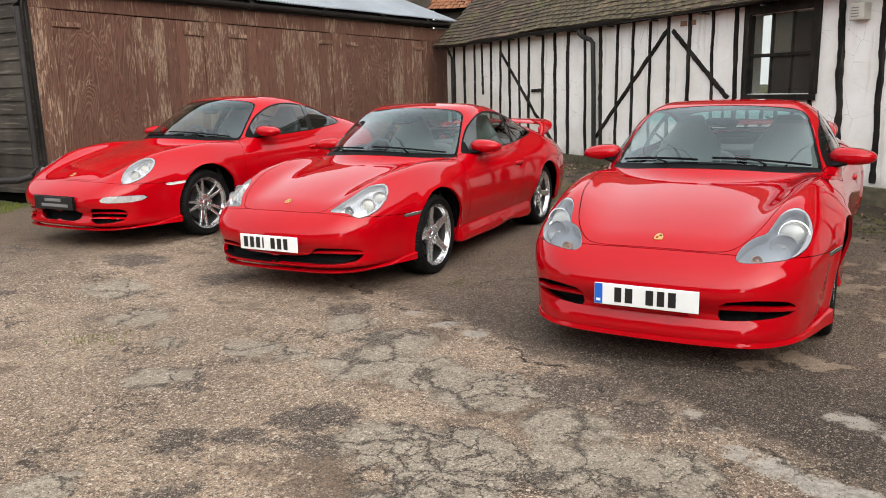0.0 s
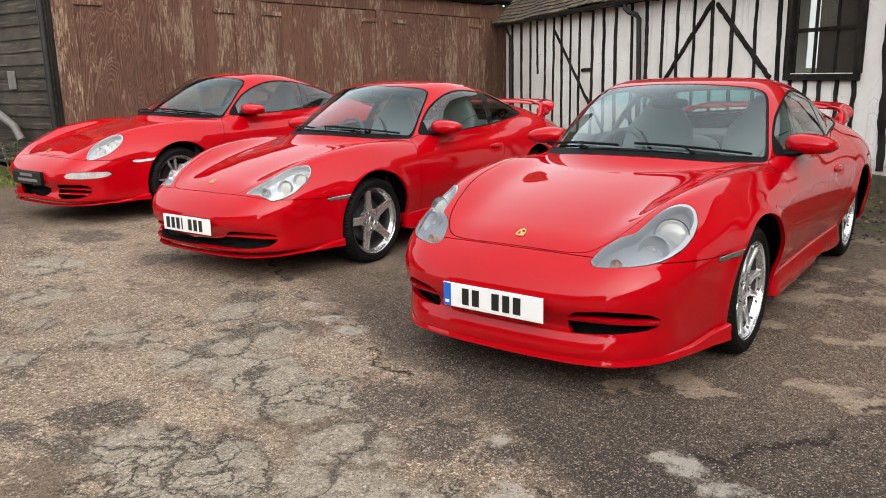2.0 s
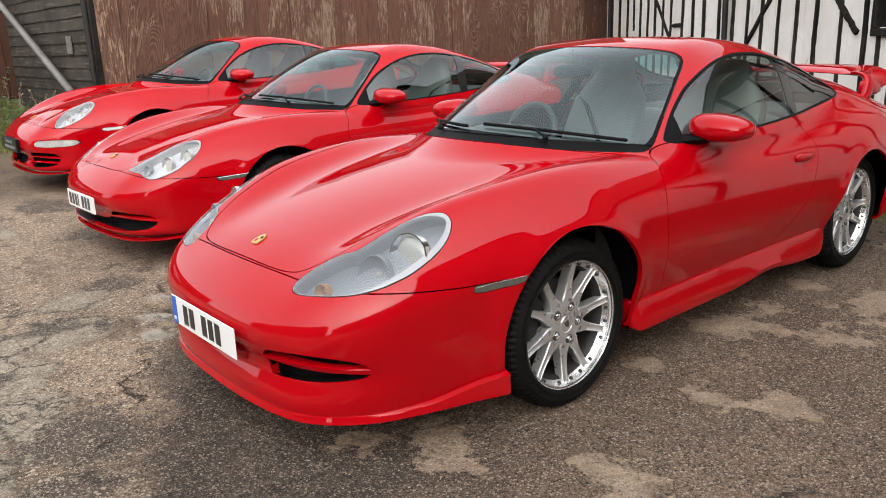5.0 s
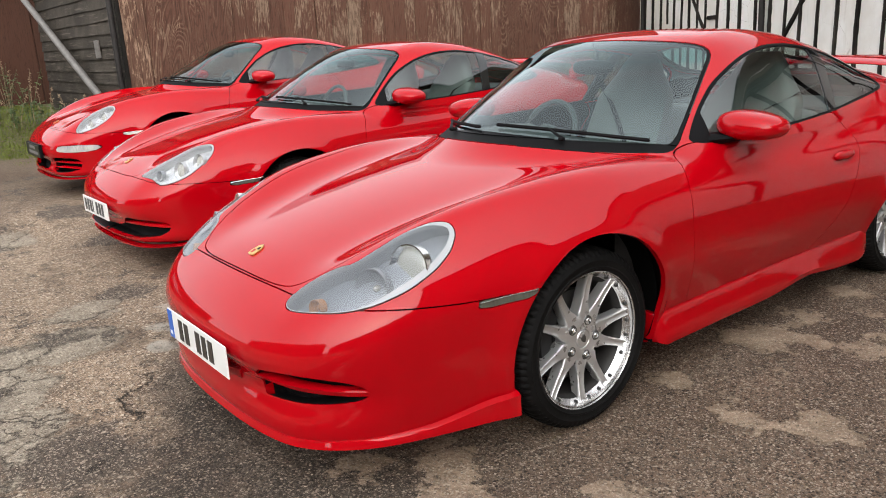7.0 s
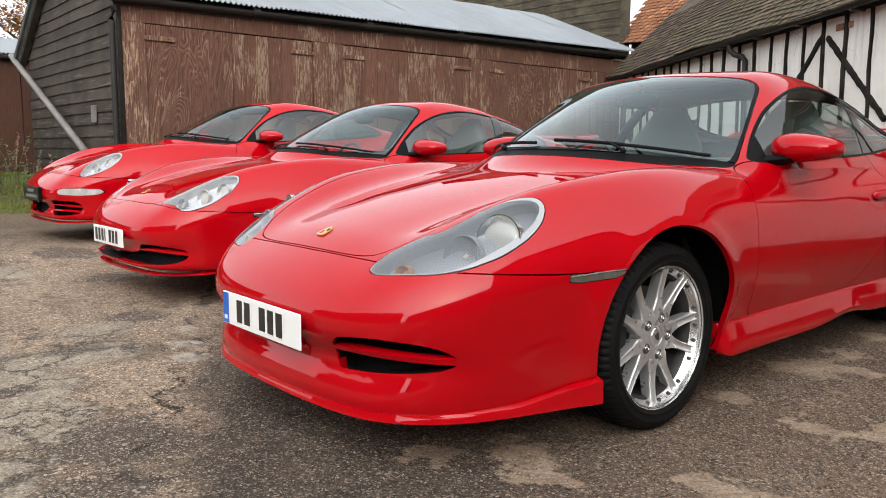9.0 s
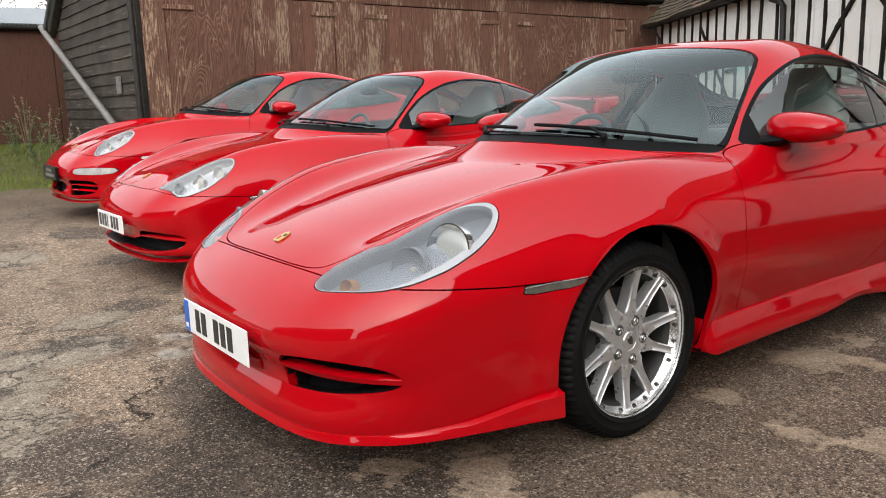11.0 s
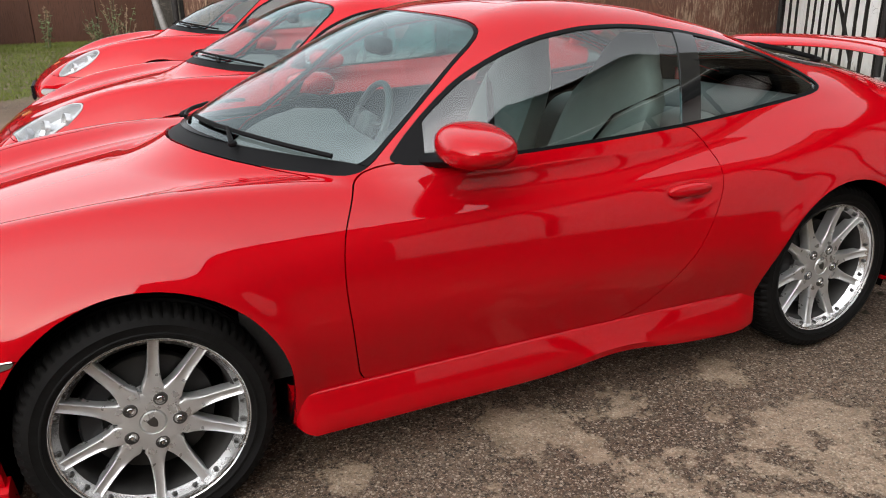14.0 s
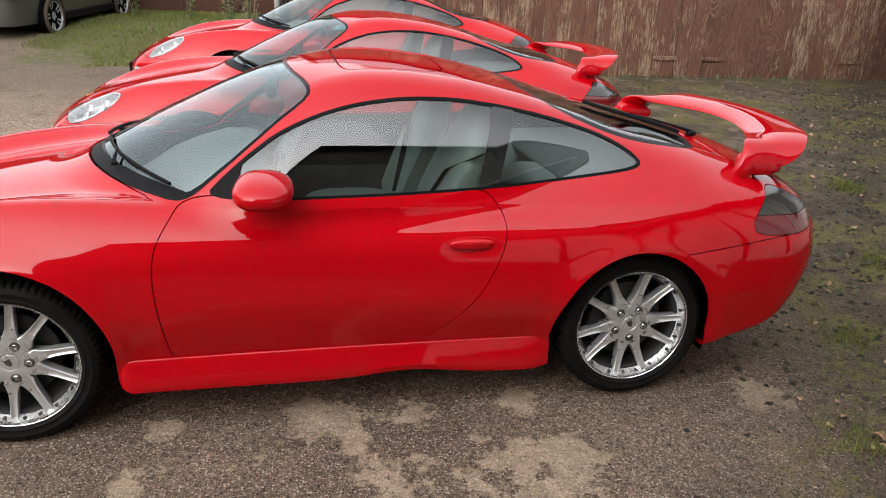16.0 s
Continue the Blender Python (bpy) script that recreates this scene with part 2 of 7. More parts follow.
class Nodes:
    """Short forms for building a material's nodes."""

    def __init__(self, name, rough=0.8, metal=0.0):
        self.m = bpy.data.materials.new(name)
        self.m.use_nodes = True
        self.n, self.l = self.m.node_tree.nodes, self.m.node_tree.links
        self.b = self.n["Principled BSDF"]
        self.b.inputs["Roughness"].default_value, self.b.inputs["Metallic"].default_value = rough, metal
        self.where = self.n.new("ShaderNodeTexCoord").outputs["Object"]

    def put(self, socket, value):
        if hasattr(value, "is_linked"):
            self.l.new(value, socket)
        elif isinstance(value, tuple) and len(value) == 3 and len(socket.default_value) == 4:
            socket.default_value = (*value, 1)
        else:
            socket.default_value = value

    def scaled(self, scale, offset=(0, 0, 0)):
        n = self.n.new("ShaderNodeMapping")
        n.inputs["Scale"].default_value, n.inputs["Location"].default_value = scale, offset
        self.l.new(self.where, n.inputs[0])
        return n.outputs[0]

    def noise(self, scale, detail=4.0, rough=0.55, at=None, distort=0.0):
        n = self.n.new("ShaderNodeTexNoise")
        n.inputs["Scale"].default_value, n.inputs["Detail"].default_value, n.inputs["Roughness"].default_value, n.inputs["Distortion"].default_value = scale, detail, rough, distort
        self.l.new(at or self.where, n.inputs["Vector"])
        return n.outputs[0]

    def cells(self, scale, at=None, feature="F1", out="Distance", random=1.0):
        n = self.n.new("ShaderNodeTexVoronoi")
        n.feature = feature
        n.inputs["Scale"].default_value = scale
        n.inputs["Randomness"].default_value = random
        self.l.new(at or self.where, n.inputs["Vector"])
        return n.outputs[out]

    def math(self, op, a, b=0.0, c=0.0):
        n = self.n.new("ShaderNodeMath")
        n.operation = op
        for s, v in zip(n.inputs, (a, b, c)):
            self.put(s, v)
        return n.outputs[0]

    def step(self, value, lo, hi, to_lo=0.0, to_hi=1.0):
        n = self.n.new("ShaderNodeMapRange")
        n.interpolation_type = "SMOOTHSTEP"
        for key, v in (("Value", value), ("From Min", lo), ("From Max", hi), ("To Min", to_lo), ("To Max", to_hi)):
            self.put(n.inputs[key], v)
        return n.outputs[0]

    def mix(self, factor, a, b, blend="MIX"):
        n = self.n.new("ShaderNodeMix")
        n.data_type, n.blend_type = "RGBA", blend
        self.put(n.inputs[0], factor)
        self.put(n.inputs[6], a)
        self.put(n.inputs[7], b)
        return n.outputs[2]

    def split(self):
        n = self.n.new("ShaderNodeSeparateXYZ")
        self.l.new(self.where, n.inputs[0])
        return n.outputs

    def own(self):
        return self.n.new("ShaderNodeObjectInfo").outputs["Random"]

    def bump(self, height, distance, strength=1.0):
        n = self.n.new("ShaderNodeBump")
        n.inputs["Strength"].default_value, n.inputs["Distance"].default_value = strength, distance
        self.l.new(height, n.inputs["Height"])
        self.l.new(n.outputs[0], self.b.inputs["Normal"])

    def done(self, color, rough=None):
        self.put(self.b.inputs["Base Color"], color)
        if rough is not None:
            self.put(self.b.inputs["Roughness"], rough)
        return self.m


def ground_material():
    k = Nodes("broken_asphalt", 0.88)
    x, y, _ = k.split()
    shifted = lambda a, b: k.scaled((1, 1, 1), (a, b, 0))  # noqa: E731

    def less(value, at, width):
        return k.step(value, at + width, at - width)

    def chips(scale, share, size):
        """Single stones of one size in the surface, sharp-edged, and each one's own tone."""
        near, own = k.cells(scale), k.cells(scale, out="Color")
        sep = k.n.new("ShaderNodeSeparateColor")
        k.l.new(own, sep.inputs[0])
        there = k.step(sep.outputs[0], 1.0 - share, 1.02 - share)
        return k.math("MULTIPLY", there, less(near, size, 0.06)), sep.outputs[1], sep.outputs[2]

    wobble, fine, gritty = k.noise(1.1, 6.0, 0.62), k.noise(9.0, 6.0, 0.68), k.noise(60.0, 4.0, 0.7)
    rag = k.noise(3.6, 9.0, 0.74, shifted(8, 4))
    coarse, coarse_tone, _a = chips(44.0, 0.34, 0.40)
    mid, mid_tone, _b = chips(88.0, 0.5, 0.44)
    small, small_tone, grey_tone = chips(190.0, 0.62, 0.5)

    def strewn(base, amount, light, dark, big=0.8):
        """Pale and dark stones strewn over a base colour."""
        for mask, tone, part in ((small, small_tone, 0.8), (mid, mid_tone, 0.9), (coarse, coarse_tone, big)):
            base = k.mix(k.math("MULTIPLY", mask, amount * part), base, k.mix(k.step(tone, 0.25, 0.85), dark, light))
        return base

    def near(places, soft, ragged):
        """Patches at given places (x, y, radius), with ragged edges."""
        far = None
        for px, py, r in places:
            n = k.n.new("ShaderNodeVectorMath")
            n.operation = "DISTANCE"
            k.l.new(k.where, n.inputs[0])
            n.inputs[1].default_value = (px, py, 0)
            d = k.math("SUBTRACT", n.outputs["Value"], r)
            far = d if far is None else k.math("MINIMUM", far, d)
        far = k.math("ADD", far, k.math("MULTIPLY", k.math("SUBTRACT", rag, 0.5), ragged))
        return less(far, 0.0, soft)

    # the laid asphalt begins along an oblique edge; beyond it lies worn, sandy ground
    edge = k.math("ADD", k.math("ADD", y, k.math("MULTIPLY", x, 0.53)), 1.43)
    edge = k.math("ADD", edge, k.math("MULTIPLY", k.math("SUBTRACT", wobble, 0.5), 0.7))
    edge = k.math("ADD", edge, k.math("MULTIPLY", k.math("SUBTRACT", rag, 0.5), 0.5))
    asphalt = k.step(edge, -0.09, 0.22)
    dark = k.mix(k.step(wobble, 0.35, 0.7), (0.045, 0.035, 0.027), (0.084, 0.064, 0.048))
    # browner beside the car, and lightened to offset the outbuilding's shade there
    brown = k.mix(k.step(wobble, 0.35, 0.7), (0.115, 0.077, 0.053), (0.19, 0.13, 0.09))
    beside = k.step(k.math("ADD", y, k.math("MULTIPLY", wobble, 0.9)), -0.7, 0.6)
    dark = k.mix(beside, dark, brown)
    dark = k.mix(k.math("MULTIPLY", k.step(k.noise(2.7, 6.0, 0.7, shifted(3, 19)), 0.5, 0.66), 0.6), dark, (0.13, 0.094, 0.068))
    dark = k.mix(k.math("MULTIPLY", k.step(gritty, 0.5, 0.62), 0.6), dark, (0.022, 0.017, 0.013))
    dark = strewn(dark, 0.85, k.mix(beside, (0.28, 0.225, 0.172), (0.40, 0.325, 0.255)), (0.018, 0.0145, 0.012), 0.12)
    # sandy gravel: warm, coarse and speckled, drifting in tone
    drift = k.noise(0.7, 5.0, 0.6, shifted(3.1, 7.7))
    sand = k.mix(k.step(drift, 0.36, 0.64), (0.21, 0.146, 0.098), (0.35, 0.255, 0.175))
    sand = k.mix(k.step(rag, 0.50, 0.66), sand, (0.155, 0.108, 0.074))
    sand = k.mix(k.math("MULTIPLY", k.step(gritty, 0.48, 0.6), 0.6), sand, (0.10, 0.069, 0.047))
    sand = strewn(sand, 0.9, (0.60, 0.495, 0.385), (0.066, 0.048, 0.035))
    sand = k.mix(k.step(k.math("ADD", x, k.math("MULTIPLY", wobble, 2.5)), -2.6, -5.6, 0.0, 0.85), sand, k.mix(k.step(gritty, 0.4, 0.6), (0.15, 0.108, 0.074), (0.075, 0.054, 0.037)))
    # dark grit and brown mud lying between
    grit = k.mix(fine, (0.035, 0.029, 0.025), (0.085, 0.066, 0.052))
    grit = strewn(grit, 0.85, (0.38, 0.31, 0.24), (0.028, 0.023, 0.02))
    mud = k.step(k.math("ADD", k.noise(0.9, 6.0, 0.7, shifted(21, 2)), k.math("MULTIPLY", k.math("SUBTRACT", fine, 0.5), 0.35)), 0.53, 0.63)
    sand = k.mix(k.math("MULTIPLY", mud, 0.75), sand, k.mix(k.step(gritty, 0.45, 0.6), (0.14, 0.095, 0.064), (0.07, 0.050, 0.036)))
    gritted = k.math("MAXIMUM", near(((-1.52, -2.71, 0.12), (-1.3, -2.6, 0.1), (-1.13, -2.27, 0.16), (-0.95, -2.49, 0.13), (-2.03, -0.75, 0.16), (-4.4, -0.5, 0.2), (-3.5, -0.42, 0.2), (-0.46, -2.14, 0.12), (-0.2, -1.45, 0.22), (0.1, -1.62, 0.16), (-1.2, -3.15, 0.16)), 0.05, 0.75),
                     k.step(k.noise(1.7, 7.0, 0.72, shifted(17, 5)), 0.56, 0.63))
    sand = k.mix(k.math("MULTIPLY", gritted, 0.85), sand, grit)
    # plates of old paving: pale, finely speckled, split by dark gritty seams
    bent = k.n.new("ShaderNodeVectorMath")
    bent.operation = "MULTIPLY_ADD"
    warp = k.n.new("ShaderNodeTexNoise")
    warp.inputs["Scale"].default_value, warp.inputs["Detail"].default_value = 3.4, 7.0
    warp.inputs["Roughness"].default_value = 0.65
    k.l.new(k.where, warp.inputs["Vector"])
    k.l.new(warp.outputs["Color"], bent.inputs[0])
    bent.inputs[1].default_value = (0.42, 0.42, 0.0)
    k.l.new(k.where, bent.inputs[2])
    flat = k.n.new("ShaderNodeVectorMath")
    flat.operation = "MULTIPLY"
    k.l.new(bent.outputs[0], flat.inputs[0])
    flat.inputs[1].default_value = (1, 1, 0)
    plates = flat.outputs[0]
    seam, shard = k.cells(2.6, plates, "DISTANCE_TO_EDGE"), k.cells(9.0, plates, "DISTANCE_TO_EDGE")
    plate = k.mix(k.step(fine, 0.35, 0.65), (0.235, 0.195, 0.148), (0.325, 0.278, 0.215))
    plate = k.mix(k.math("MULTIPLY", k.step(gritty, 0.52, 0.64), 0.55), plate, (0.15, 0.122, 0.092))
    plate = strewn(plate, 0.6, (0.55, 0.475, 0.37), (0.10, 0.08, 0.06))
    paved = near(((-2.19, -2.25, 0.16), (-2.59, -1.79, 0.12), (-2.07, -1.68, 0.15), (-1.78, -1.63, 0.12), (-1.36, -1.58, 0.24), (-1.4, -1.18, 0.22), (-0.95, -1.57, 0.24), (-0.6, -1.68, 0.25), (-0.71, -2.32, 0.2), (-0.11, -1.85, 0.2), (-1.84, -1.02, 0.16), (-1.66, -3.25, 0.14), (-0.35, -2.35, 0.28), (0.05, -2.2, 0.25), (0.35, -2.1, 0.2), (-0.25, -2.75, 0.3), (-3.2, -1.5, 0.2), (-3.9, -1.1, 0.25)), 0.035, 0.6)
    paved = k.math("MULTIPLY", paved, k.math("SUBTRACT", 1.0, asphalt))
    splitting = k.math("MAXIMUM", near(((-0.55, -2.35, 0.28), (-0.25, -2.6, 0.35), (0.1, -2.4, 0.2), (-1.15, -2.3, 0.2), (-1.5, -2.7, 0.15)), 0.06, 0.5), k.step(k.noise(1.3, 4.0, 0.6, shifted(1, 17)), 0.58, 0.62))
    crack = k.math("MAXIMUM", k.math("MULTIPLY", k.math("ADD", k.step(seam, 0.022, 0.006), k.math("MULTIPLY", k.step(seam, 0.09, 0.01), k.step(rag, 0.48, 0.6))), paved), k.math("MULTIPLY", k.step(shard, 0.05, 0.02), splitting))
    crack = k.math("MINIMUM", crack, 1.0)
    base = k.mix(k.math("MULTIPLY", paved, 0.92), sand, plate)
    base = k.mix(k.math("MULTIPLY", crack, 0.85), base, grit)
    base = k.mix(asphalt, base, dark)
    # patches where the asphalt has lost its skin
    bare = near(((0.84, 1.41, 0.10), (0.81, 1.06, 0.12), (1.17, 1.74, 0.15), (1.24, 1.31, 0.12), (1.2, 1.96, 0.15), (1.05, 1.68, 0.08), (0.9, 2.93, 0.12), (1.1, 0.44, 0.1), (0.79, 0.47, 0.07), (1.01, 0.87, 0.07), (0.82, 1.91, 0.09),
                 (1.35, -0.36, 0.12), (1.2, -0.3, 0.08), (0.75, -0.55, 0.12), (0.5, -0.75, 0.08), (0.7, -0.5, 0.1), (1.5, 1.5, 0.14), (1.9, 0.7, 0.16), (1.75, 2.2, 0.14), (2.1, 1.5, 0.14), (1.33, 0.56, 0.08), (-1.14, -0.89, 0.08), (0.95, 1.2, 0.05), (1.4, 1.85, 0.12), (1.3, 1.6, 0.1)), 0.018, 0.85)
    worn = k.mix(k.step(fine, 0.35, 0.65), (0.25, 0.18, 0.125), (0.36, 0.268, 0.19))
    worn = k.mix(k.math("MULTIPLY", k.step(gritty, 0.54, 0.64), 0.5), worn, (0.19, 0.146, 0.108))
    worn = strewn(worn, 0.5, (0.54, 0.45, 0.35), (0.17, 0.135, 0.10), 0.1)
    base = k.mix(k.math("MULTIPLY", bare, 0.88), base, worn)
    # pale smears along the broken edge and beyond it
    smear = near(((-1.86, -0.52, 0.03), (-1.6, -0.64, 0.04), (-1.3, -0.79, 0.05), (-1.05, -0.89, 0.05), (0.35, -1.52, 0.04), (0.45, -1.62, 0.05), (0.56, -1.80, 0.06), (0.7, -1.88, 0.08), (0.84, -1.96, 0.09), (1.0, -1.99, 0.08), (1.15, -2.0, 0.1), (0.89, -1.27, 0.04), (0.98, -1.33, 0.05), (1.1, -1.4, 0.05), (1.25, -1.5, 0.06)), 0.03, 0.5)
    base = k.mix(k.math("MULTIPLY", smear, 0.85), base, k.mix(k.math("MULTIPLY", small, 0.6), (0.40, 0.365, 0.31), (0.26, 0.225, 0.18)))
    # a dark crack along the edge, and thin ones in the asphalt
    line = k.step(k.math("ABSOLUTE", k.math("ADD", edge, 0.03)), 0.022, 0.006)
    thin = k.math("MULTIPLY", k.step(k.cells(0.42, plates, "DISTANCE_TO_EDGE"), 0.007, 0.001), k.math("MULTIPLY", asphalt, k.step(wobble, 0.5, 0.6)))
    thin = k.math("MAXIMUM", thin, k.math("MULTIPLY", line, k.step(k.noise(1.9, 4.0, 0.6, shifted(9, 1)), 0.44, 0.54)))
    base = k.mix(k.math("MULTIPLY", thin, 0.85), base, (0.014, 0.012, 0.010))
    # moss and earth near the buildings
    back = k.math("ADD", k.math("MULTIPLY", y, 0.81), k.math("MULTIPLY", x, 0.58))
    earth = k.math("MULTIPLY", k.step(back, 2.5, 3.6), k.step(k.noise(2.6, 7.0, 0.72, shifted(2, 31)), 0.33, 0.47))
    rear = k.math("MULTIPLY", k.step(y, 2.9, 3.7), k.step(k.math("ADD", x, wobble), 0.9, 0.3))
    earth = k.math("MAXIMUM", earth, k.math("MULTIPLY", rear, k.step(rag, 0.40, 0.52)))
    base = k.mix(k.math("MULTIPLY", earth, 0.88), base, k.mix(k.step(gritty, 0.4, 0.65), (0.058, 0.044, 0.031), (0.015, 0.012, 0.009)))
    mossy = k.math("MULTIPLY", k.math("MAXIMUM", k.step(back, 2.7, 3.4), rear), k.step(k.math("ADD", k.noise(1.5, 7.0, 0.72, shifted(6, 2)), k.math("MULTIPLY", k.math("SUBTRACT", fine, 0.5), 0.5)), 0.475, 0.575))
    base = k.mix(k.math("MULTIPLY", mossy, 0.66), base, k.mix(k.step(gritty, 0.35, 0.65), (0.16, 0.145, 0.03), (0.05, 0.05, 0.015)))
    verge = k.math("MULTIPLY", k.step(k.math("ADD", x, k.math("MULTIPLY", wobble, 1.2)), -7.5, -8.0), k.step(k.math("ADD", y, k.math("MULTIPLY", wobble, 0.9)), -2.3, -1.9))
    base = k.mix(k.math("MULTIPLY", verge, k.step(fine, 0.38, 0.56)), base, k.mix(fine, (0.04, 0.05, 0.014), (0.10, 0.11, 0.03)))
    tufts = k.step(k.noise(3.0, 6.0, 0.7, shifted(40, 8)), 0.66, 0.72)
    base = k.mix(k.math("MULTIPLY", tufts, 0.5), base, (0.10, 0.095, 0.032))
    height = k.math("ADD", k.math("MULTIPLY", k.math("MAXIMUM", mid, k.math("MULTIPLY", coarse, 1.4)), 0.35), k.math("MULTIPLY", gritty, 0.5))
    height = k.math("ADD", height, k.math("MULTIPLY", fine, 1.3))
    height = k.math("SUBTRACT", height, k.math("MULTIPLY", k.math("MAXIMUM", crack, thin), 0.9))
    height = k.math("ADD", height, k.math("MULTIPLY", k.math("MAXIMUM", paved, bare), 0.3))
    k.bump(height, 0.018, 1.0)
    k.b.inputs["Specular IOR Level"].default_value = 0.25
    return k.done(base, k.step(grey_tone, 0.0, 1.0, 0.75, 0.95))


def brown_paint(name, bare_at, grainy=False, paint=(0.09, 0.042, 0.028), bare=(0.225, 0.155, 0.108)):
    """Brown paint worn off old boards along the grain."""
    k = Nodes(name, 0.8)
    own = k.own()
    shift = k.n.new("ShaderNodeVectorMath")
    shift.operation = "ADD"
    comb = k.n.new("ShaderNodeCombineXYZ")
    for i in range(3):
        k.l.new(k.math("MULTIPLY", own, 17.0 + 5 * i), comb.inputs[i])
    k.l.new(k.where, shift.inputs[0])
    k.l.new(comb.outputs[0], shift.inputs[1])
    k.where = shift.outputs[0]
    long = k.scaled((1, 1, 0.09))
    streak = k.noise(46.0, 7.0, 0.72, k.scaled((1, 1, 0.13)), 0.5)
    wide = k.noise(2.6, 7.0, 0.7, k.scaled((1, 1, 0.5)))
    wear = k.math("ADD", k.math("MULTIPLY", streak, 0.55), k.math("MULTIPLY", wide, 0.75))
    mask = k.step(wear, bare_at, bare_at + 0.1)
    color = k.mix(k.noise(1.3, 4.0), paint, tuple(c * 1.7 for c in paint))
    color = k.mix(k.math("MULTIPLY", own, 0.5), color, tuple(c * 0.75 for c in paint))
    lines = k.noise(75.0, 5.0, 0.7, k.scaled((1, 1, 0.05)))
    color = k.mix(k.math("MULTIPLY", k.step(lines, 0.52, 0.66), 0.55), color, tuple(c * 0.55 for c in bare))
    color = k.mix(k.math("MULTIPLY", k.step(lines, 0.47, 0.36), 0.7), color, tuple(c * 0.4 for c in paint))
    wear = k.math("ADD", wear, k.math("MULTIPLY", k.math("SUBTRACT", lines, 0.5), 0.35))
    mask = k.step(wear, bare_at, bare_at + 0.09)
    k.b.inputs["Specular IOR Level"].default_value = 0.2
    if grainy:
        rings = k.math("SINE", k.math("MULTIPLY", k.noise(1.5, 2.5, 0.5, k.scaled((1, 1, 0.33)), 0.8), 240.0))
        line = k.math("MULTIPLY", k.step(rings, 0.6, 0.95), k.step(wide, 0.42, 0.62))
        color = k.mix(k.math("MULTIPLY", line, 0.6), color, (0.22, 0.145, 0.10))
        color = k.mix(k.math("MULTIPLY", k.step(rings, -0.5, -0.95), 0.4), color, tuple(c * 0.5 for c in paint))
    color = k.mix(k.math("MULTIPLY", mask, 0.9), color, k.mix(k.step(streak, 0.4, 0.62), tuple(c * 0.6 for c in bare), tuple(min(1, c * 1.25) for c in bare)))
    k.bump(k.math("SUBTRACT", streak, k.math("MULTIPLY", mask, 0.25)), 0.006, 0.8)
    return k.done(color, k.step(wear, 0.4, 0.9, 0.62, 0.9))


def board_material(name, a, b, moss=0.0, along=(0.06, 1, 1)):
    k = Nodes(name, 0.85)
    own = k.own()
    long = k.scaled(along)
    streak = k.noise(30.0, 6.0, 0.65, long)
    color = k.mix(k.step(k.noise(2.2, 5.0, 0.6), 0.35, 0.7), a, b)
    color = k.mix(k.math("MULTIPLY", k.step(streak, 0.54, 0.68), 0.6), color, tuple(c * 2.4 for c in b))
    color = k.mix(k.math("MULTIPLY", own, 0.45), color, tuple(c * 0.6 for c in a))
    if moss:
        color = k.mix(k.math("MULTIPLY", k.step(k.noise(4.0, 6.0, 0.7), 0.5, 0.64), moss), color, (0.09, 0.10, 0.045))
    k.b.inputs["Specular IOR Level"].default_value = 0.15
    k.bump(streak, 0.006, 1.0)
    return k.done(color)


def plaster_material():
    k = Nodes("limewashed_plaster", 0.9)
    _, _, z = k.split()
    big, mid = k.noise(1.1, 5.0, 0.6), k.noise(7.0, 6.0, 0.65)
    color = k.mix(k.step(big, 0.35, 0.65), (0.74, 0.71, 0.65), (0.86, 0.84, 0.80))
    streak = k.noise(9.0, 5.0, 0.6, k.scaled((1, 1, 0.08)))
    color = k.mix(k.math("MULTIPLY", k.step(streak, 0.55, 0.72), 0.45), color, (0.42, 0.38, 0.32))
    flake = k.math("MULTIPLY", k.step(k.noise(5.5, 6.0, 0.7, k.scaled((1, 1, 1), (7, 3, 1))), 0.60, 0.64), k.step(k.math("ADD", z, k.math("MULTIPLY", big, 0.8)), 1.15, 0.55))
    color = k.mix(flake, color, (0.36, 0.32, 0.27))
    splash = k.step(k.math("ADD", z, k.math("MULTIPLY", mid, 0.35)), 0.62, 0.32)
    color = k.mix(k.math("MULTIPLY", splash, 0.6), color, (0.22, 0.215, 0.16))
    crackle = k.step(k.cells(3.3, k.scaled((1, 1, 1)), "DISTANCE_TO_EDGE"), 0.006, 0.0)
    color = k.mix(k.math("MULTIPLY", crackle, k.step(big, 0.45, 0.6)), color, (0.35, 0.31, 0.26))
    k.bump(k.math("ADD", k.math("SUBTRACT", mid, k.math("MULTIPLY", flake, 0.6)), big), 0.02, 0.6)
    return k.done(color)


def tile_material(name, a, b, moss):
    k = Nodes(name, 0.9)
    own = k.math("FRACT", k.math("ADD", k.own(), k.n.new("ShaderNodeNewGeometry").outputs["Random Per Island"]))
    color = k.mix(own, a, b)
    color = k.mix(k.step(own, 0.82, 0.98), color, tuple(c * 1.5 for c in b))
    color = k.mix(k.step(k.noise(30.0, 5.0, 0.6), 0.4, 0.7), color, tuple(c * 0.6 for c in a))
    green = k.step(k.math("ADD", k.noise(2.0, 6.0, 0.7), k.math("MULTIPLY", k.noise(22.0, 4.0), 0.4)), 0.97 - moss, 1.06 - moss)
    color = k.mix(green, color, k.mix(k.noise(40.0), (0.035, 0.034, 0.014), (0.15, 0.135, 0.05)))
    k.bump(k.math("ADD", k.noise(60.0, 4.0), green), 0.014, 0.9)
    return k.done(color)


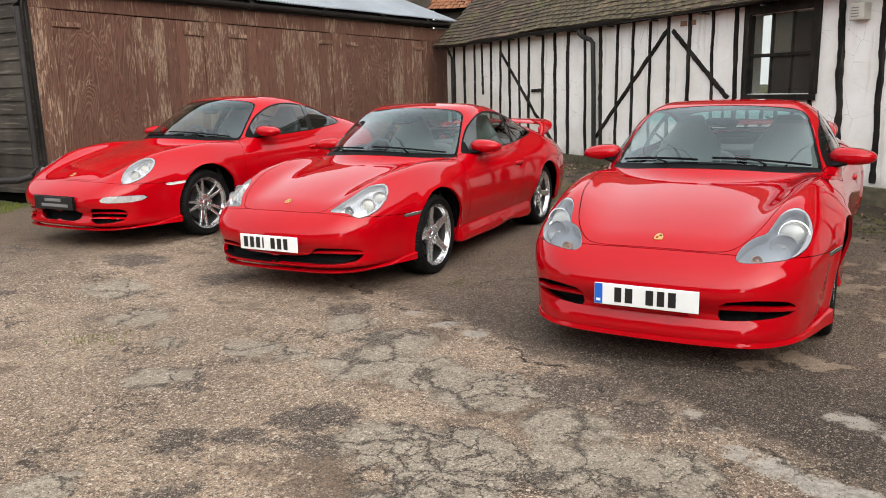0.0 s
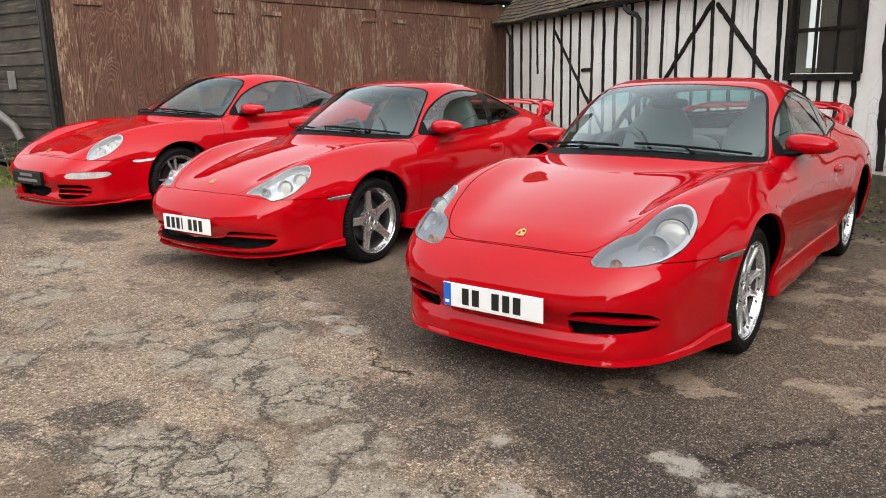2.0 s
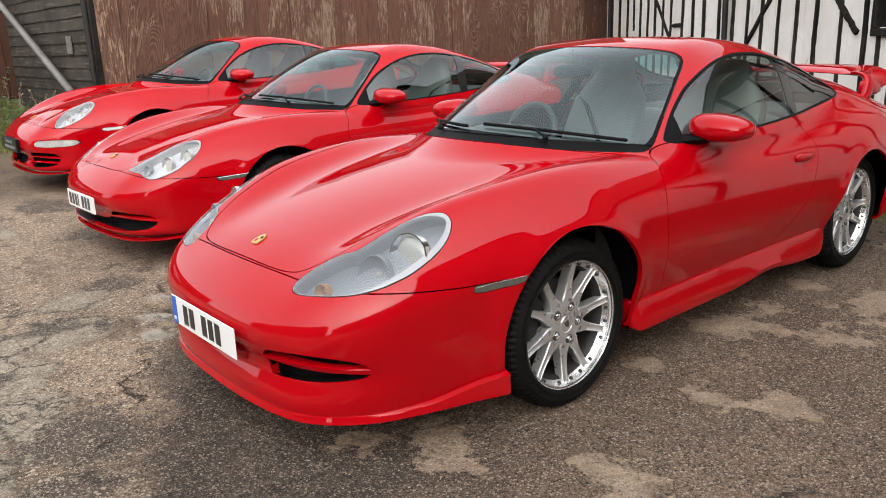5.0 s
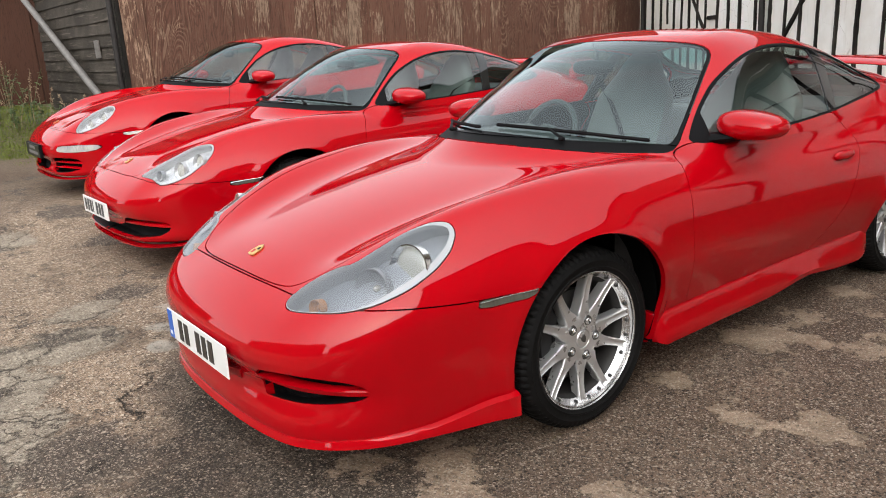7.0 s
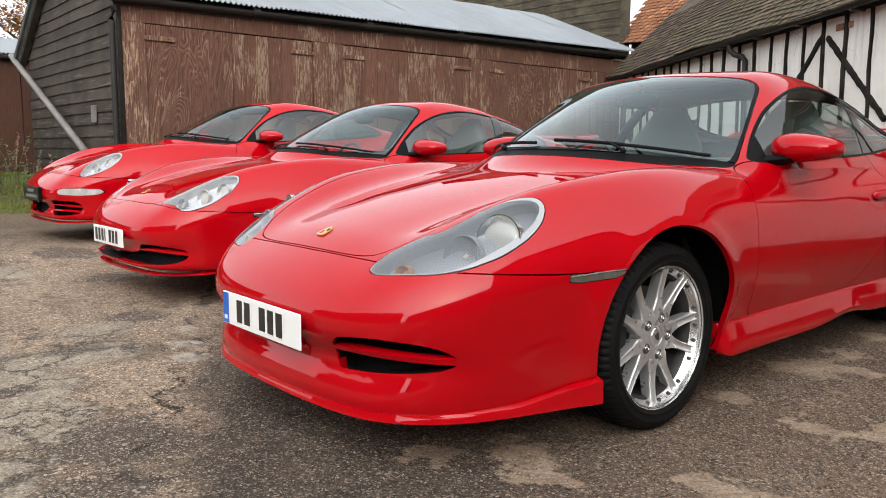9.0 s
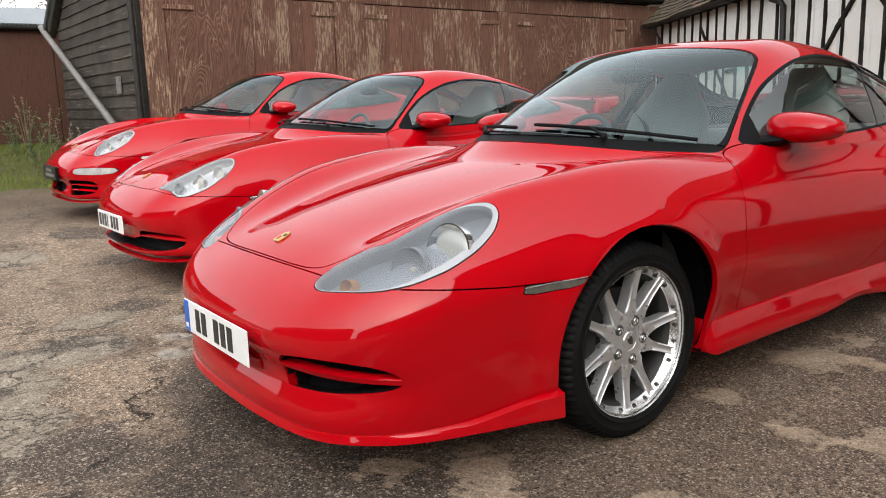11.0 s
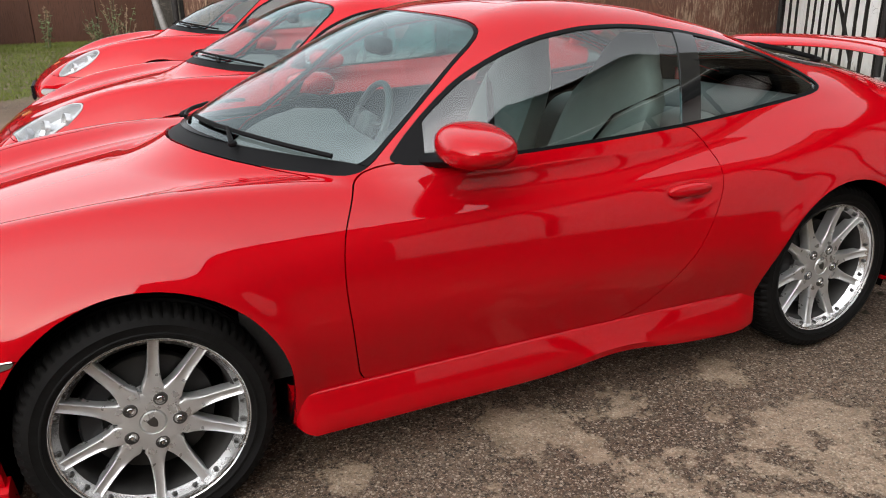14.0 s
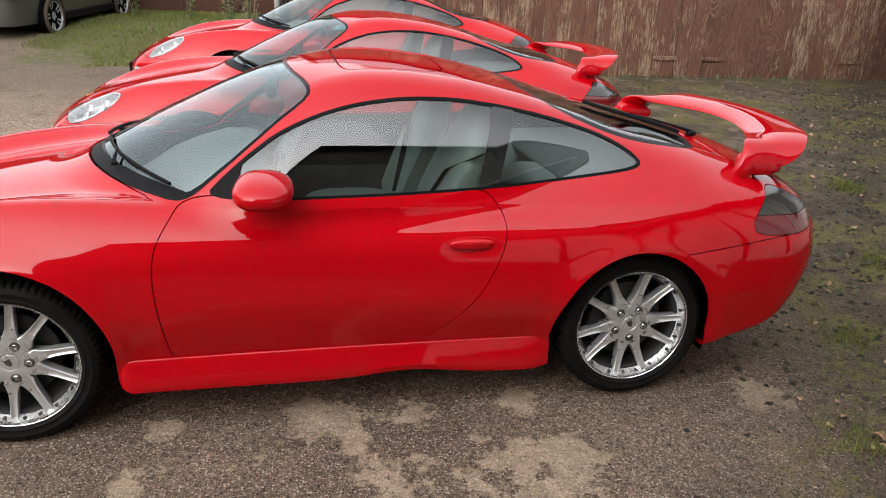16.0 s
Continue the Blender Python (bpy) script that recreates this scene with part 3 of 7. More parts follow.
GROUND = ground_material()
PAINTED = brown_paint("brown_painted_boards", 0.675)
PAINTED_WORN = brown_paint("worn_brown_boards", 0.625)
PLY = brown_paint("brown_painted_plywood", 0.74, True)
POST = brown_paint("bare_weathered_post", 0.63, False, (0.105, 0.054, 0.036), (0.29, 0.195, 0.135))
SHED = brown_paint("dark_brown_sheet", 0.85, False, (0.052, 0.022, 0.014), (0.13, 0.07, 0.045))
BOARDS = board_material("tarred_weatherboard", (0.040, 0.034, 0.028), (0.075, 0.064, 0.052))
BARN = board_material("mossy_barn_boards", (0.050, 0.042, 0.033), (0.10, 0.085, 0.062), 0.5)
# upright boards made paler than likely, to bounce light onto the car sides
BOARDS_UP = board_material("pale_bounce_boards", (0.11, 0.095, 0.08), (0.19, 0.165, 0.135), 0.0, (1, 1, 0.06))
TIMBER = board_material("black_timber", (0.009, 0.008, 0.007), (0.035, 0.030, 0.025), 0.0, (1, 1, 0.07))
PLASTER = plaster_material()
TILES = tile_material("mossy_roof_tile", (0.045, 0.032, 0.022), (0.12, 0.078, 0.048), 0.235)
CLAY = tile_material("orange_clay_tile", (0.24, 0.095, 0.045), (0.34, 0.15, 0.07), -0.12)
IRON = grain(material("galvanised_sheet", (0.27, 0.295, 0.315), 0.45, 0.35), 5.0, 0.7, 1.15, 0.002, 0.15, stretch=(0.2, 1, 1))
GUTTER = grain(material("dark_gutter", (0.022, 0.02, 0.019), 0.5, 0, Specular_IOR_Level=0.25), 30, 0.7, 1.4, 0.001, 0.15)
PIPE_GREY = grain(material("grey_pipe", (0.16, 0.15, 0.14), 0.5), 25, 0.7, 1.3)
OLD_GLASS = material("dusty_window_glass", (0.03, 0.034, 0.034), 0.12, 0, Coat_Weight=0.5)
DUSTY = pane("dusty_old_pane", (0.75, 0.77, 0.75), 0.03, 0.06, (0.30, 0.295, 0.27), 1.45)
BRICK = grain(material("old_brick", (0.30, 0.16, 0.10), 0.9), 30, 0.7, 1.2, 0.004)
PLINTH = grain(material("mossy_plinth", (0.085, 0.075, 0.045), 0.95), 12, 0.3, 1.7, 0.02)
def loose_stone(name, dark, light):
    k = Nodes(name, 0.9)
    own = k.n.new("ShaderNodeNewGeometry").outputs["Random Per Island"]
    return k.done(k.mix(k.step(own, 0.1, 0.95), dark, light))


EARTH = loose_stone("dark_earth", (0.012, 0.010, 0.007), (0.05, 0.042, 0.024))
STONE = loose_stone("loose_stone", (0.07, 0.055, 0.042), (0.35, 0.285, 0.22))
GRASS = grain(material("grass_blade", (0.105, 0.125, 0.024), 0.7, 0, Specular_IOR_Level=0.2), 1.2, 0.6, 1.5)
WEED = grain(material("weed_leaf", (0.06, 0.095, 0.03), 0.6), 3.0, 0.6, 1.5)
DRY = grain(material("dry_stem", (0.22, 0.16, 0.10), 0.8), 3.0, 0.7, 1.3)
LITTER = loose_stone("fallen_leaf", (0.06, 0.038, 0.022), (0.32, 0.20, 0.115))
AUTUMN = grain(material("autumn_leaf", (0.30, 0.14, 0.035), 0.7), 0.9, 0.5, 1.5)
BARK = grain(material("bark", (0.09, 0.07, 0.055), 0.9), 14, 0.6, 1.3, 0.01)
GREYPAINT = grain(material("dark_grey_car_paint", (0.062, 0.06, 0.058), 0.35, 0.3, Coat_Weight=1.0, Coat_Roughness=0.08), 6, 0.85, 1.1)
BOX_GREY = material("pale_grey_box", (0.5, 0.47, 0.4), 0.6)
# ---- car bodies: smooth solids, cut into panels ----
def blurred(nodes, blur):
    """A smooth curve through (place, value) pairs, rounded over about blur metres."""
    a, v = np.array(nodes, float).T
    fine = np.arange(a[0] - 0.6, a[-1] + 0.6, 0.004)
    raw = np.interp(fine, a, v)
    lo, hi = fine < a[0], fine > a[-1]
    raw[lo] = v[0] + (fine[lo] - a[0]) * (v[1] - v[0]) / (a[1] - a[0])
    raw[hi] = v[-1] + (fine[hi] - a[-1]) * (v[-1] - v[-2]) / (a[-1] - a[-2])
    n = max(1, int(blur / 0.004))
    for _ in range(3):
        raw = np.convolve(np.pad(raw, n, mode="reflect", reflect_type="odd"), np.ones(2 * n + 1) / (2 * n + 1), "valid")
    return lambda w: np.interp(w, fine, raw)


def smooth_min(a, b, k):
    h = np.maximum(k - np.abs(a - b), 0) / k
    return np.minimum(a, b) - h * h * k * 0.25


def smooth_max(a, b, k):
    return -smooth_min(-a, -b, k)


def ramp(w, lo, hi):
    s = np.clip((w - lo) / (hi - lo), 0, 1)
    return s * s * (3 - 2 * s)


class CarShape:
    """Half-widths, heights and end profiles of one coupe. x to its left, y to its tail, z up; the front axle at y = 0."""

    def __init__(self, wide=0.0, low=0.0):
        self.half = blurred([(-1.05, 0.56), (-0.9, 0.655), (-0.7, 0.735), (-0.45, 0.792), (-0.2, 0.838), (0.05, 0.862), (0.35, 0.855), (0.8, 0.848), (1.2, 0.85),
                             (1.6, 0.862), (2.0, 0.885 + wide), (2.35, 0.896 + wide), (2.7, 0.878 + wide), (3.0, 0.825), (3.2, 0.75), (3.45, 0.62)], 0.07)
        self.tumble = blurred([(0.05, 0.06), (0.15, 0.038), (0.25, 0.022), (0.4, 0.006), (0.52, 0.0), (0.62, 0.004), (0.72, 0.02), (0.82, 0.052), (0.92, 0.1), (1.1, 0.22)], 0.035)
        self.nose = blurred([(0.05, -0.97), (0.12, -1.005), (0.2, -1.022), (0.245, -1.012), (0.285, -0.985), (0.315, -0.99), (0.36, -1.03), (0.44, -1.045), (0.5, -1.03), (0.56, -0.985), (0.66, -0.87), (0.8, -0.6)], 0.02)
        self.tail = blurred([(0.1, 3.0), (0.2, 3.09), (0.3, 3.2), (0.42, 3.285), (0.55, 3.315), (0.65, 3.302), (0.75, 3.245), (0.85, 3.18), (1.0, 3.1)], 0.025)
        self.deck = blurred([(-1.1, 0.47), (-1.0, 0.545), (-0.9, 0.598), (-0.79, 0.642), (-0.6, 0.7), (-0.4, 0.75), (-0.2, 0.79), (0.0, 0.823), (0.2, 0.85), (0.5, 0.872), (1.0, 0.895),
                             (1.6, 0.915), (2.2, 0.935), (2.6, 0.935), (2.9, 0.9), (3.1, 0.85), (3.3, 0.77), (3.5, 0.66)], 0.05)
        self.fender = blurred([(-1.0, 0.008), (-0.85, 0.038), (-0.6, 0.082), (-0.35, 0.102), (0.0, 0.09), (0.3, 0.06), (0.6, 0.028), (1.0, 0.0), (3.4, 0.0)], 0.08)
        self.tuck = blurred([(-1.0, 0.0), (-0.1, 0.0), (0.1, 0.02), (0.35, 0.045), (1.0, 0.045), (1.6, 0.055), (2.0, 0.068), (2.35, 0.055), (2.7, 0.015), (3.4, 0.0)], 0.06)
        self.crown = blurred([(-1.0, 0.5), (-0.6, 0.57), (-0.2, 0.645), (0.2, 0.68), (1.0, 0.7), (3.4, 0.7)], 0.08)
        self.glass_foot = blurred([(-0.2, 0.6), (0.2, 0.69), (0.55, 0.748), (0.9, 0.768), (1.4, 0.772), (1.8, 0.75), (2.2, 0.7), (2.6, 0.63), (3.0, 0.54), (3.4, 0.44)], 0.1)
        self.keel = blurred([(-1.1, 0.15 + low), (-0.8, 0.145 + low), (-0.4, 0.15 + 0.6 * low), (0.3, 0.17), (2.0, 0.17), (2.6, 0.2), (3.0, 0.285), (3.3, 0.375)], 0.05)
        self.roof = blurred([(-0.3, 0.62), (0.02, 0.80), (0.2, 0.9), (0.45, 1.035), (0.7, 1.155), (0.88, 1.228), (1.05, 1.272), (1.25, 1.293), (1.45, 1.292), (1.7, 1.265),
                             (2.0, 1.2), (2.3, 1.112), (2.6, 1.01), (2.9, 0.9), (3.2, 0.775), (3.5, 0.63)], 0.05)

    def __call__(self, x, y, z):
        ax = np.abs(x)
        flare = 0.014 * np.exp(-(((np.hypot(y, z - 0.315) - 0.365) / 0.05) ** 2)) + 0.012 * np.exp(-(((np.hypot(y - 2.35, z - 0.315) - 0.37) / 0.05) ** 2))
        side = ax - (self.half(y) - self.tumble(z) - self.tuck(y) * (1 - ramp(z, 0.22, 0.52)) + flare)
        crown = np.exp(-(((ax - self.crown(y)) / 0.14) ** 2))
        top = z - (self.deck(y) - 0.15 * ax**2 + self.fender(y) * crown)
        nose = self.nose(z) + 0.1 * ax**2 + 0.5 * ax**4 - y
        tail = y - (self.tail(z) - 0.16 * ax**2 - 0.1 * ax**4)
        tub = smooth_max(smooth_max(side, top, 0.12), nose, 0.13)
        tub = smooth_max(tub, tail, 0.12)
        up = np.maximum(z - 0.86, -0.02)
        wall = ax - (self.glass_foot(y) - 0.40 * up - 0.42 * up * np.abs(up))
        bow = ax**2 * (0.95 * (1 - ramp(y, 0.75, 1.5)) - 0.25 * ramp(y, 1.6, 2.6))
        lid = z - (self.roof(y - bow) - 0.085 * ax**2)
        cabin = np.maximum(smooth_max(wall, lid, 0.13), np.maximum(0.74 - z, tail + 0.04))
        blend = 0.035 + 0.26 * ramp(y, 1.7, 2.7)
        whole = smooth_min(tub, cabin, blend)
        pocket = (np.sqrt(((ax - 0.868) / 0.034) ** 2 + ((y - 1.632) / 0.108) ** 2 + ((z - 0.71) / 0.046) ** 2) - 1) * 0.034
        whole = smooth_max(whole, -pocket, 0.012)
        return smooth_max(whole, self.keel(y) - z, 0.05)

    def normal(self, v):
        e = 1e-3
        g = np.stack([self(*(v + d).T) - self(*(v - d).T) for d in np.eye(3) * e], 1) / (2 * e)
        return g / np.maximum(np.linalg.norm(g, axis=1, keepdims=True), 1e-9), np.linalg.norm(g, axis=1)

    def settle(self, v, rounds=3, level=0.0):
        for _ in range(rounds):
            n, size = self.normal(v)
            v = v - n * np.clip((self(*v.T) - level) / np.maximum(size, 0.3), -0.02, 0.02)[:, None]
        return v


def surface(shape, step, level=0.0):
    """Triangles of the shape's skin on a grid of cells, each cell with one corner that is then set on the skin."""
    gx, gy, gz = np.arange(-1.0, 1.0 + step, step), np.arange(-1.15, 3.55, step), np.arange(0.08, 1.38, step)
    f = shape(gx[:, None, None], gy[None, :, None], gz[None, None, :]) - level
    inside = f < 0
    c = [inside[i : inside.shape[0] - 1 + i, j : inside.shape[1] - 1 + j, k : inside.shape[2] - 1 + k] for i in (0, 1) for j in (0, 1) for k in (0, 1)]
    mixed = np.logical_or.reduce(c) & ~np.logical_and.reduce(c)
    at = np.argwhere(mixed)
    ids = np.full(mixed.shape, -1)
    ids[tuple(at.T)] = np.arange(len(at))
    total, count = np.zeros((len(at), 3)), np.zeros(len(at))
    corners = np.array([(i, j, k) for i in (0, 1) for j in (0, 1) for k in (0, 1)])
    for a in range(8):
        for b in range(a + 1, 8):
            if np.abs(corners[a] - corners[b]).sum() == 1:
                fa, fb = f[tuple((at + corners[a]).T)], f[tuple((at + corners[b]).T)]
                hit = (fa < 0) != (fb < 0)
                t = np.where(hit, fa / np.where(hit, fa - fb, 1), 0)
                total[hit] += (corners[a] + t[:, None] * (corners[b] - corners[a]))[hit]
                count[hit] += 1
    verts = np.array([gx[0], gy[0], gz[0]]) + step * (at + total / count[:, None])
    tris = []
    for axis in range(3):
        lo = [slice(None)] * 3
        hi = [slice(None)] * 3
        lo[axis], hi[axis] = slice(None, -1), slice(1, None)
        change = inside[tuple(lo)] != inside[tuple(hi)]
        e = np.argwhere(change)
        b, d = [n for n in range(3) if n != axis]
        e = e[(e[:, b] > 0) & (e[:, d] > 0) & (e[:, b] < mixed.shape[b]) & (e[:, d] < mixed.shape[d])]
        quad = []
        for ob, od in ((0, 0), (1, 0), (1, 1), (0, 1)):
            q = e.copy()
            q[:, b] -= ob
            q[:, d] -= od
            quad.append(ids[tuple(q.T)])
        quad = np.stack(quad, 1)
        flip = inside[tuple(e.T)] ^ (axis == 1)
        quad[~flip] = quad[~flip][:, ::-1]
        tris += [quad[:, [0, 1, 2]], quad[:, [0, 2, 3]]]
    return shape.settle(verts, 4, level), np.concatenate(tris)


def split(verts, tris, value):
    """Cuts triangles along value = 0. Gives the corners, and the triangles below and above."""
    below = value < 0
    n = below[tris].sum(1)
    low, high = [tris[n == 3]], [tris[n == 0]]
    mixed = tris[(n == 1) | (n == 2)]
    if len(mixed):
        lone = np.where((below[mixed].sum(1) == 1)[:, None], below[mixed], ~below[mixed]).argmax(1)
        rows = np.arange(len(mixed))
        a, b, c = mixed[rows, lone], mixed[rows, (lone + 1) % 3], mixed[rows, (lone + 2) % 3]
        pairs = np.concatenate([np.sort(np.stack([a, b], 1), 1), np.sort(np.stack([a, c], 1), 1)])
        keys, back = np.unique(pairs, axis=0, return_inverse=True)
        back = back.ravel()
        t = (value[keys[:, 0]] / (value[keys[:, 0]] - value[keys[:, 1]]))[:, None]
        fresh = verts[keys[:, 0]] * (1 - t) + verts[keys[:, 1]] * t
        ab, ac = len(verts) + back[: len(mixed)], len(verts) + back[len(mixed) :]
        tip, base = np.stack([a, ab, ac], 1), np.concatenate([np.stack([ab, b, c], 1), np.stack([ab, c, ac], 1)])
        lone_low = below[a]
        twice = np.concatenate([lone_low, lone_low])
        low += [tip[lone_low], base[~twice]]
        high += [tip[~lone_low], base[twice]]
        verts = np.concatenate([verts, fresh])
    return verts, np.concatenate(low), np.concatenate(high)


def rounded_outline(points, rounds=3):
    """A closed outline with its corners cut round."""
    p = np.array(points, float)
    for _ in range(rounds):
        q = np.roll(p, -1, 0)
        p = np.stack([0.78 * p + 0.22 * q, 0.22 * p + 0.78 * q], 1).reshape(-1, 2)
    return p


def distance_to(outline, p):
    """Signed distance of the points p to a closed outline: minus inside."""
    near = np.all((p > outline.min(0) - 0.08) & (p < outline.max(0) + 0.08), 1)
    if not near.all():
        whole = np.full(len(p), 0.08)
        if near.any():
            whole[near] = distance_to(outline, p[near])
        return whole
    best, odd = np.full(len(p), 1e9), np.zeros(len(p), bool)
    for a, b in zip(outline, np.roll(outline, -1, 0)):
        d = b - a
        if d @ d < 1e-12:
            continue
        t = np.clip(((p - a) @ d) / (d @ d), 0, 1)
        best = np.minimum(best, np.hypot(*(p - a - t[:, None] * d).T))
        cross = (a[1] > p[:, 1]) != (b[1] > p[:, 1])
        odd ^= cross & (p[:, 0] < a[0] + (p[:, 1] - a[1]) * d[0] / (d[1] if d[1] else 1e-12))
    return np.where(odd, -best, best)


def mirrored(points):
    """An outline that is given for the left half, from the front middle round to the rear middle, closed by its mirror image."""
    return list(points) + [(-x, y) for x, y in reversed(points) if abs(x) > 1e-6]


class Panels:
    """The skin of a car, taken apart panel by panel."""

    def __init__(self, shape, step=0.0, level=0.0, v=None):
        self.shape, self.v, self.r = shape, v, {}
        if step:
            self.v, self.r["body"] = surface(shape, step, level)

    def gap_to(self, outline, view, keep, soft=3):
        edge = rounded_outline(outline, soft) if soft else np.array(outline, float)
        axes = {"side": (1, 2), "top": (0, 1), "front": (0, 2)}[view]

        def value(v):
            p = v[:, axes].copy()
            if view == "front":
                p[:, 0] = np.abs(p[:, 0])
            d = distance_to(edge, p)
            d[~keep(v)] = 0.08
            return d

        return value

    def cut(self, source, name, value, gap=0.004):
        self.v, inner, outer = split(self.v, self.r[source], value(self.v) + gap / 2)
        if gap:
            self.v, _, outer = split(self.v, outer, value(self.v) - gap / 2)
        self.r[source], self.r[name] = outer, inner

    def settle(self):
        self.v = self.shape.settle(self.v, 2)
        self.n, _ = self.shape.normal(self.v)

    def halves(self, name):
        t = self.r[name]
        left = self.v[t].mean(1)[:, 0] > 0
        return t[left], t[~left]

    def mesh(self, name, tris, mat, depth=0.012, offset=0.0):
        """The panel as a mesh, with an edge turned in by depth."""
        v, n = self.v + offset * self.n, self.n
        if depth:
            e = np.concatenate([tris[:, [0, 1]], tris[:, [1, 2]], tris[:, [2, 0]]])
            _, first, count = np.unique(np.sort(e, 1), axis=0, return_index=True, return_counts=True)
            e = e[first[count == 1]]
            a, b = e.T
            way = np.cross(v[b] - v[a], n[a])
            way /= np.maximum(np.linalg.norm(way, axis=1, keepdims=True), 1e-9)
            m, k = len(v), len(e)
            v = np.concatenate([v, v[a], v[b], v[b] - depth * n[b], v[a] - depth * n[a]])
            n = np.concatenate([n, way, way, way, way])
            i = np.arange(k)
            tris = np.concatenate([tris, np.stack([m + i, m + 3 * k + i, m + 2 * k + i], 1), np.stack([m + i, m + 2 * k + i, m + k + i], 1)])
        return skin_mesh(name, v, tris, n, mat)


def bm_mesh(name, bm, mat, smooth=True):
    me = bpy.data.meshes.new(name)
    bmesh.ops.recalc_face_normals(bm, faces=bm.faces[:])
    bm.to_mesh(me)
    bm.free()
    me.materials.append(mat)
    if smooth:
        me.polygons.foreach_set("use_smooth", [True] * len(me.polygons))
        me.set_sharp_from_angle(angle=radians(38))
    return me


def lathe(name, profile, mat, n=64, axis="x", notch=None):
    """Turns a profile of (radius, place along the axis) round the axis."""
    verts, faces, m = [], [], len(profile)
    for k in range(n):
        c, s = math.cos(2 * math.pi * k / n), math.sin(2 * math.pi * k / n)
        for j, (r, a) in enumerate(profile):
            if notch and j in notch and k % 3 == 0:
                r, a = r - 0.006, a - 0.0025
            verts.append((a, r * c, r * s))
    for k in range(n):
        q = (k + 1) % n
        faces += [(k * m + j, k * m + j + 1, q * m + j + 1, q * m + j) for j in range(m - 1)]
    me = mesh_of(name, verts, faces, mat, True)
    me.set_sharp_from_angle(angle=radians(32))
    return me


def loft(name, rings, mat, closed=True, caps=True, smooth=True, angle=38):
    """Skins a row of equal rings of points."""
    m = len(rings[0])
    verts = [tuple(p) for ring in rings for p in ring]
    faces = []
    for k in range(len(rings) - 1):
        for j in range(m if closed else m - 1):
            i = (j + 1) % m
            faces.append((k * m + j, k * m + i, (k + 1) * m + i, (k + 1) * m + j))
    if caps and closed:
        faces += [tuple(range(m))[::-1], tuple(range((len(rings) - 1) * m, len(rings) * m))]
    bm = bmesh.new()
    vs = [bm.verts.new(v) for v in verts]
    for f in faces:
        bm.faces.new([vs[i] for i in f])
    bmesh.ops.recalc_face_normals(bm, faces=bm.faces[:])
    me = bpy.data.meshes.new(name)
    bm.to_mesh(me)
    bm.free()
    me.materials.append(mat)
    if smooth:
        me.polygons.foreach_set("use_smooth", [True] * len(me.polygons))
        me.set_sharp_from_angle(angle=radians(angle))
    return me


def tube(name, points, radius, mat, n=8, flat=1.0):
    """A round bar along points."""
    p = [Vector(q) for q in points]
    rings = []
    for i, q in enumerate(p):
        t = (p[min(i + 1, len(p) - 1)] - p[max(i - 1, 0)]).normalized()
        up = Vector((0, 0, 1)) if abs(t.z) < 0.95 else Vector((1, 0, 0))
        a = t.cross(up).normalized()
        b = a.cross(t)
        r = radius[i] if isinstance(radius, (list, tuple)) else radius
        rings.append([q + r * (math.cos(2 * math.pi * k / n) * a + flat * math.sin(2 * math.pi * k / n) * b) for k in range(n)])
    return loft(name, rings, mat)


def blob(name, center, size, mat, power=2.0, u=24, v=16, squeeze=None):
    """A rounded solid: an ellipsoid whose power above 2 makes it boxier; squeeze bends its points."""
    verts, faces = [], []

    def sg(c):
        return math.copysign(abs(c) ** (2 / power), c)

    for i in range(v + 1):
        a = -math.pi / 2 + math.pi * i / v
        for k in range(u):
            b = 2 * math.pi * k / u
            p = Vector((sg(math.cos(a)) * sg(math.cos(b)), sg(math.cos(a)) * sg(math.sin(b)), sg(math.sin(a))))
            if squeeze:
                p = squeeze(p)
            verts.append([center[n] + size[n] * p[n] for n in range(3)])
    for i in range(v):
        for k in range(u):
            q = (k + 1) % u
            faces.append((i * u + k, i * u + q, (i + 1) * u + q, (i + 1) * u + k))
    bm = bmesh.new()
    vs = [bm.verts.new(p) for p in verts]
    for f in faces:
        bm.faces.new([vs[i] for i in f])
    bmesh.ops.remove_doubles(bm, verts=bm.verts[:], dist=1e-5)
    return bm_mesh(name, bm, mat)


# ---- wheels ----
def spoke_mesh(mat, wide, r_in, r_out, dish, ridge=0.003, deep=0.034):
    """A spoke whose face is hollow between two raised edges; wide and dish follow its length."""
    rings = []
    for i in range(25):
        s = i / 24
        r, w, x = r_in + (r_out - r_in) * s, wide(s), dish(s)
        d = deep - 0.010 * s
        ring = [(x - d, -0.40), (x - 0.010, -0.5), (x - 0.002, -0.47), (x, -0.40), (x - ridge * ramp(s, 0.22, 0.5), -0.22), (x - ridge * ramp(s, 0.22, 0.5), 0.22), (x, 0.40), (x - 0.002, 0.47), (x - 0.010, 0.5), (x - d, 0.40)]
        rings.append([(a, b * w, r) for a, b in ring])
    return loft("spoke", rings, mat, angle=50)


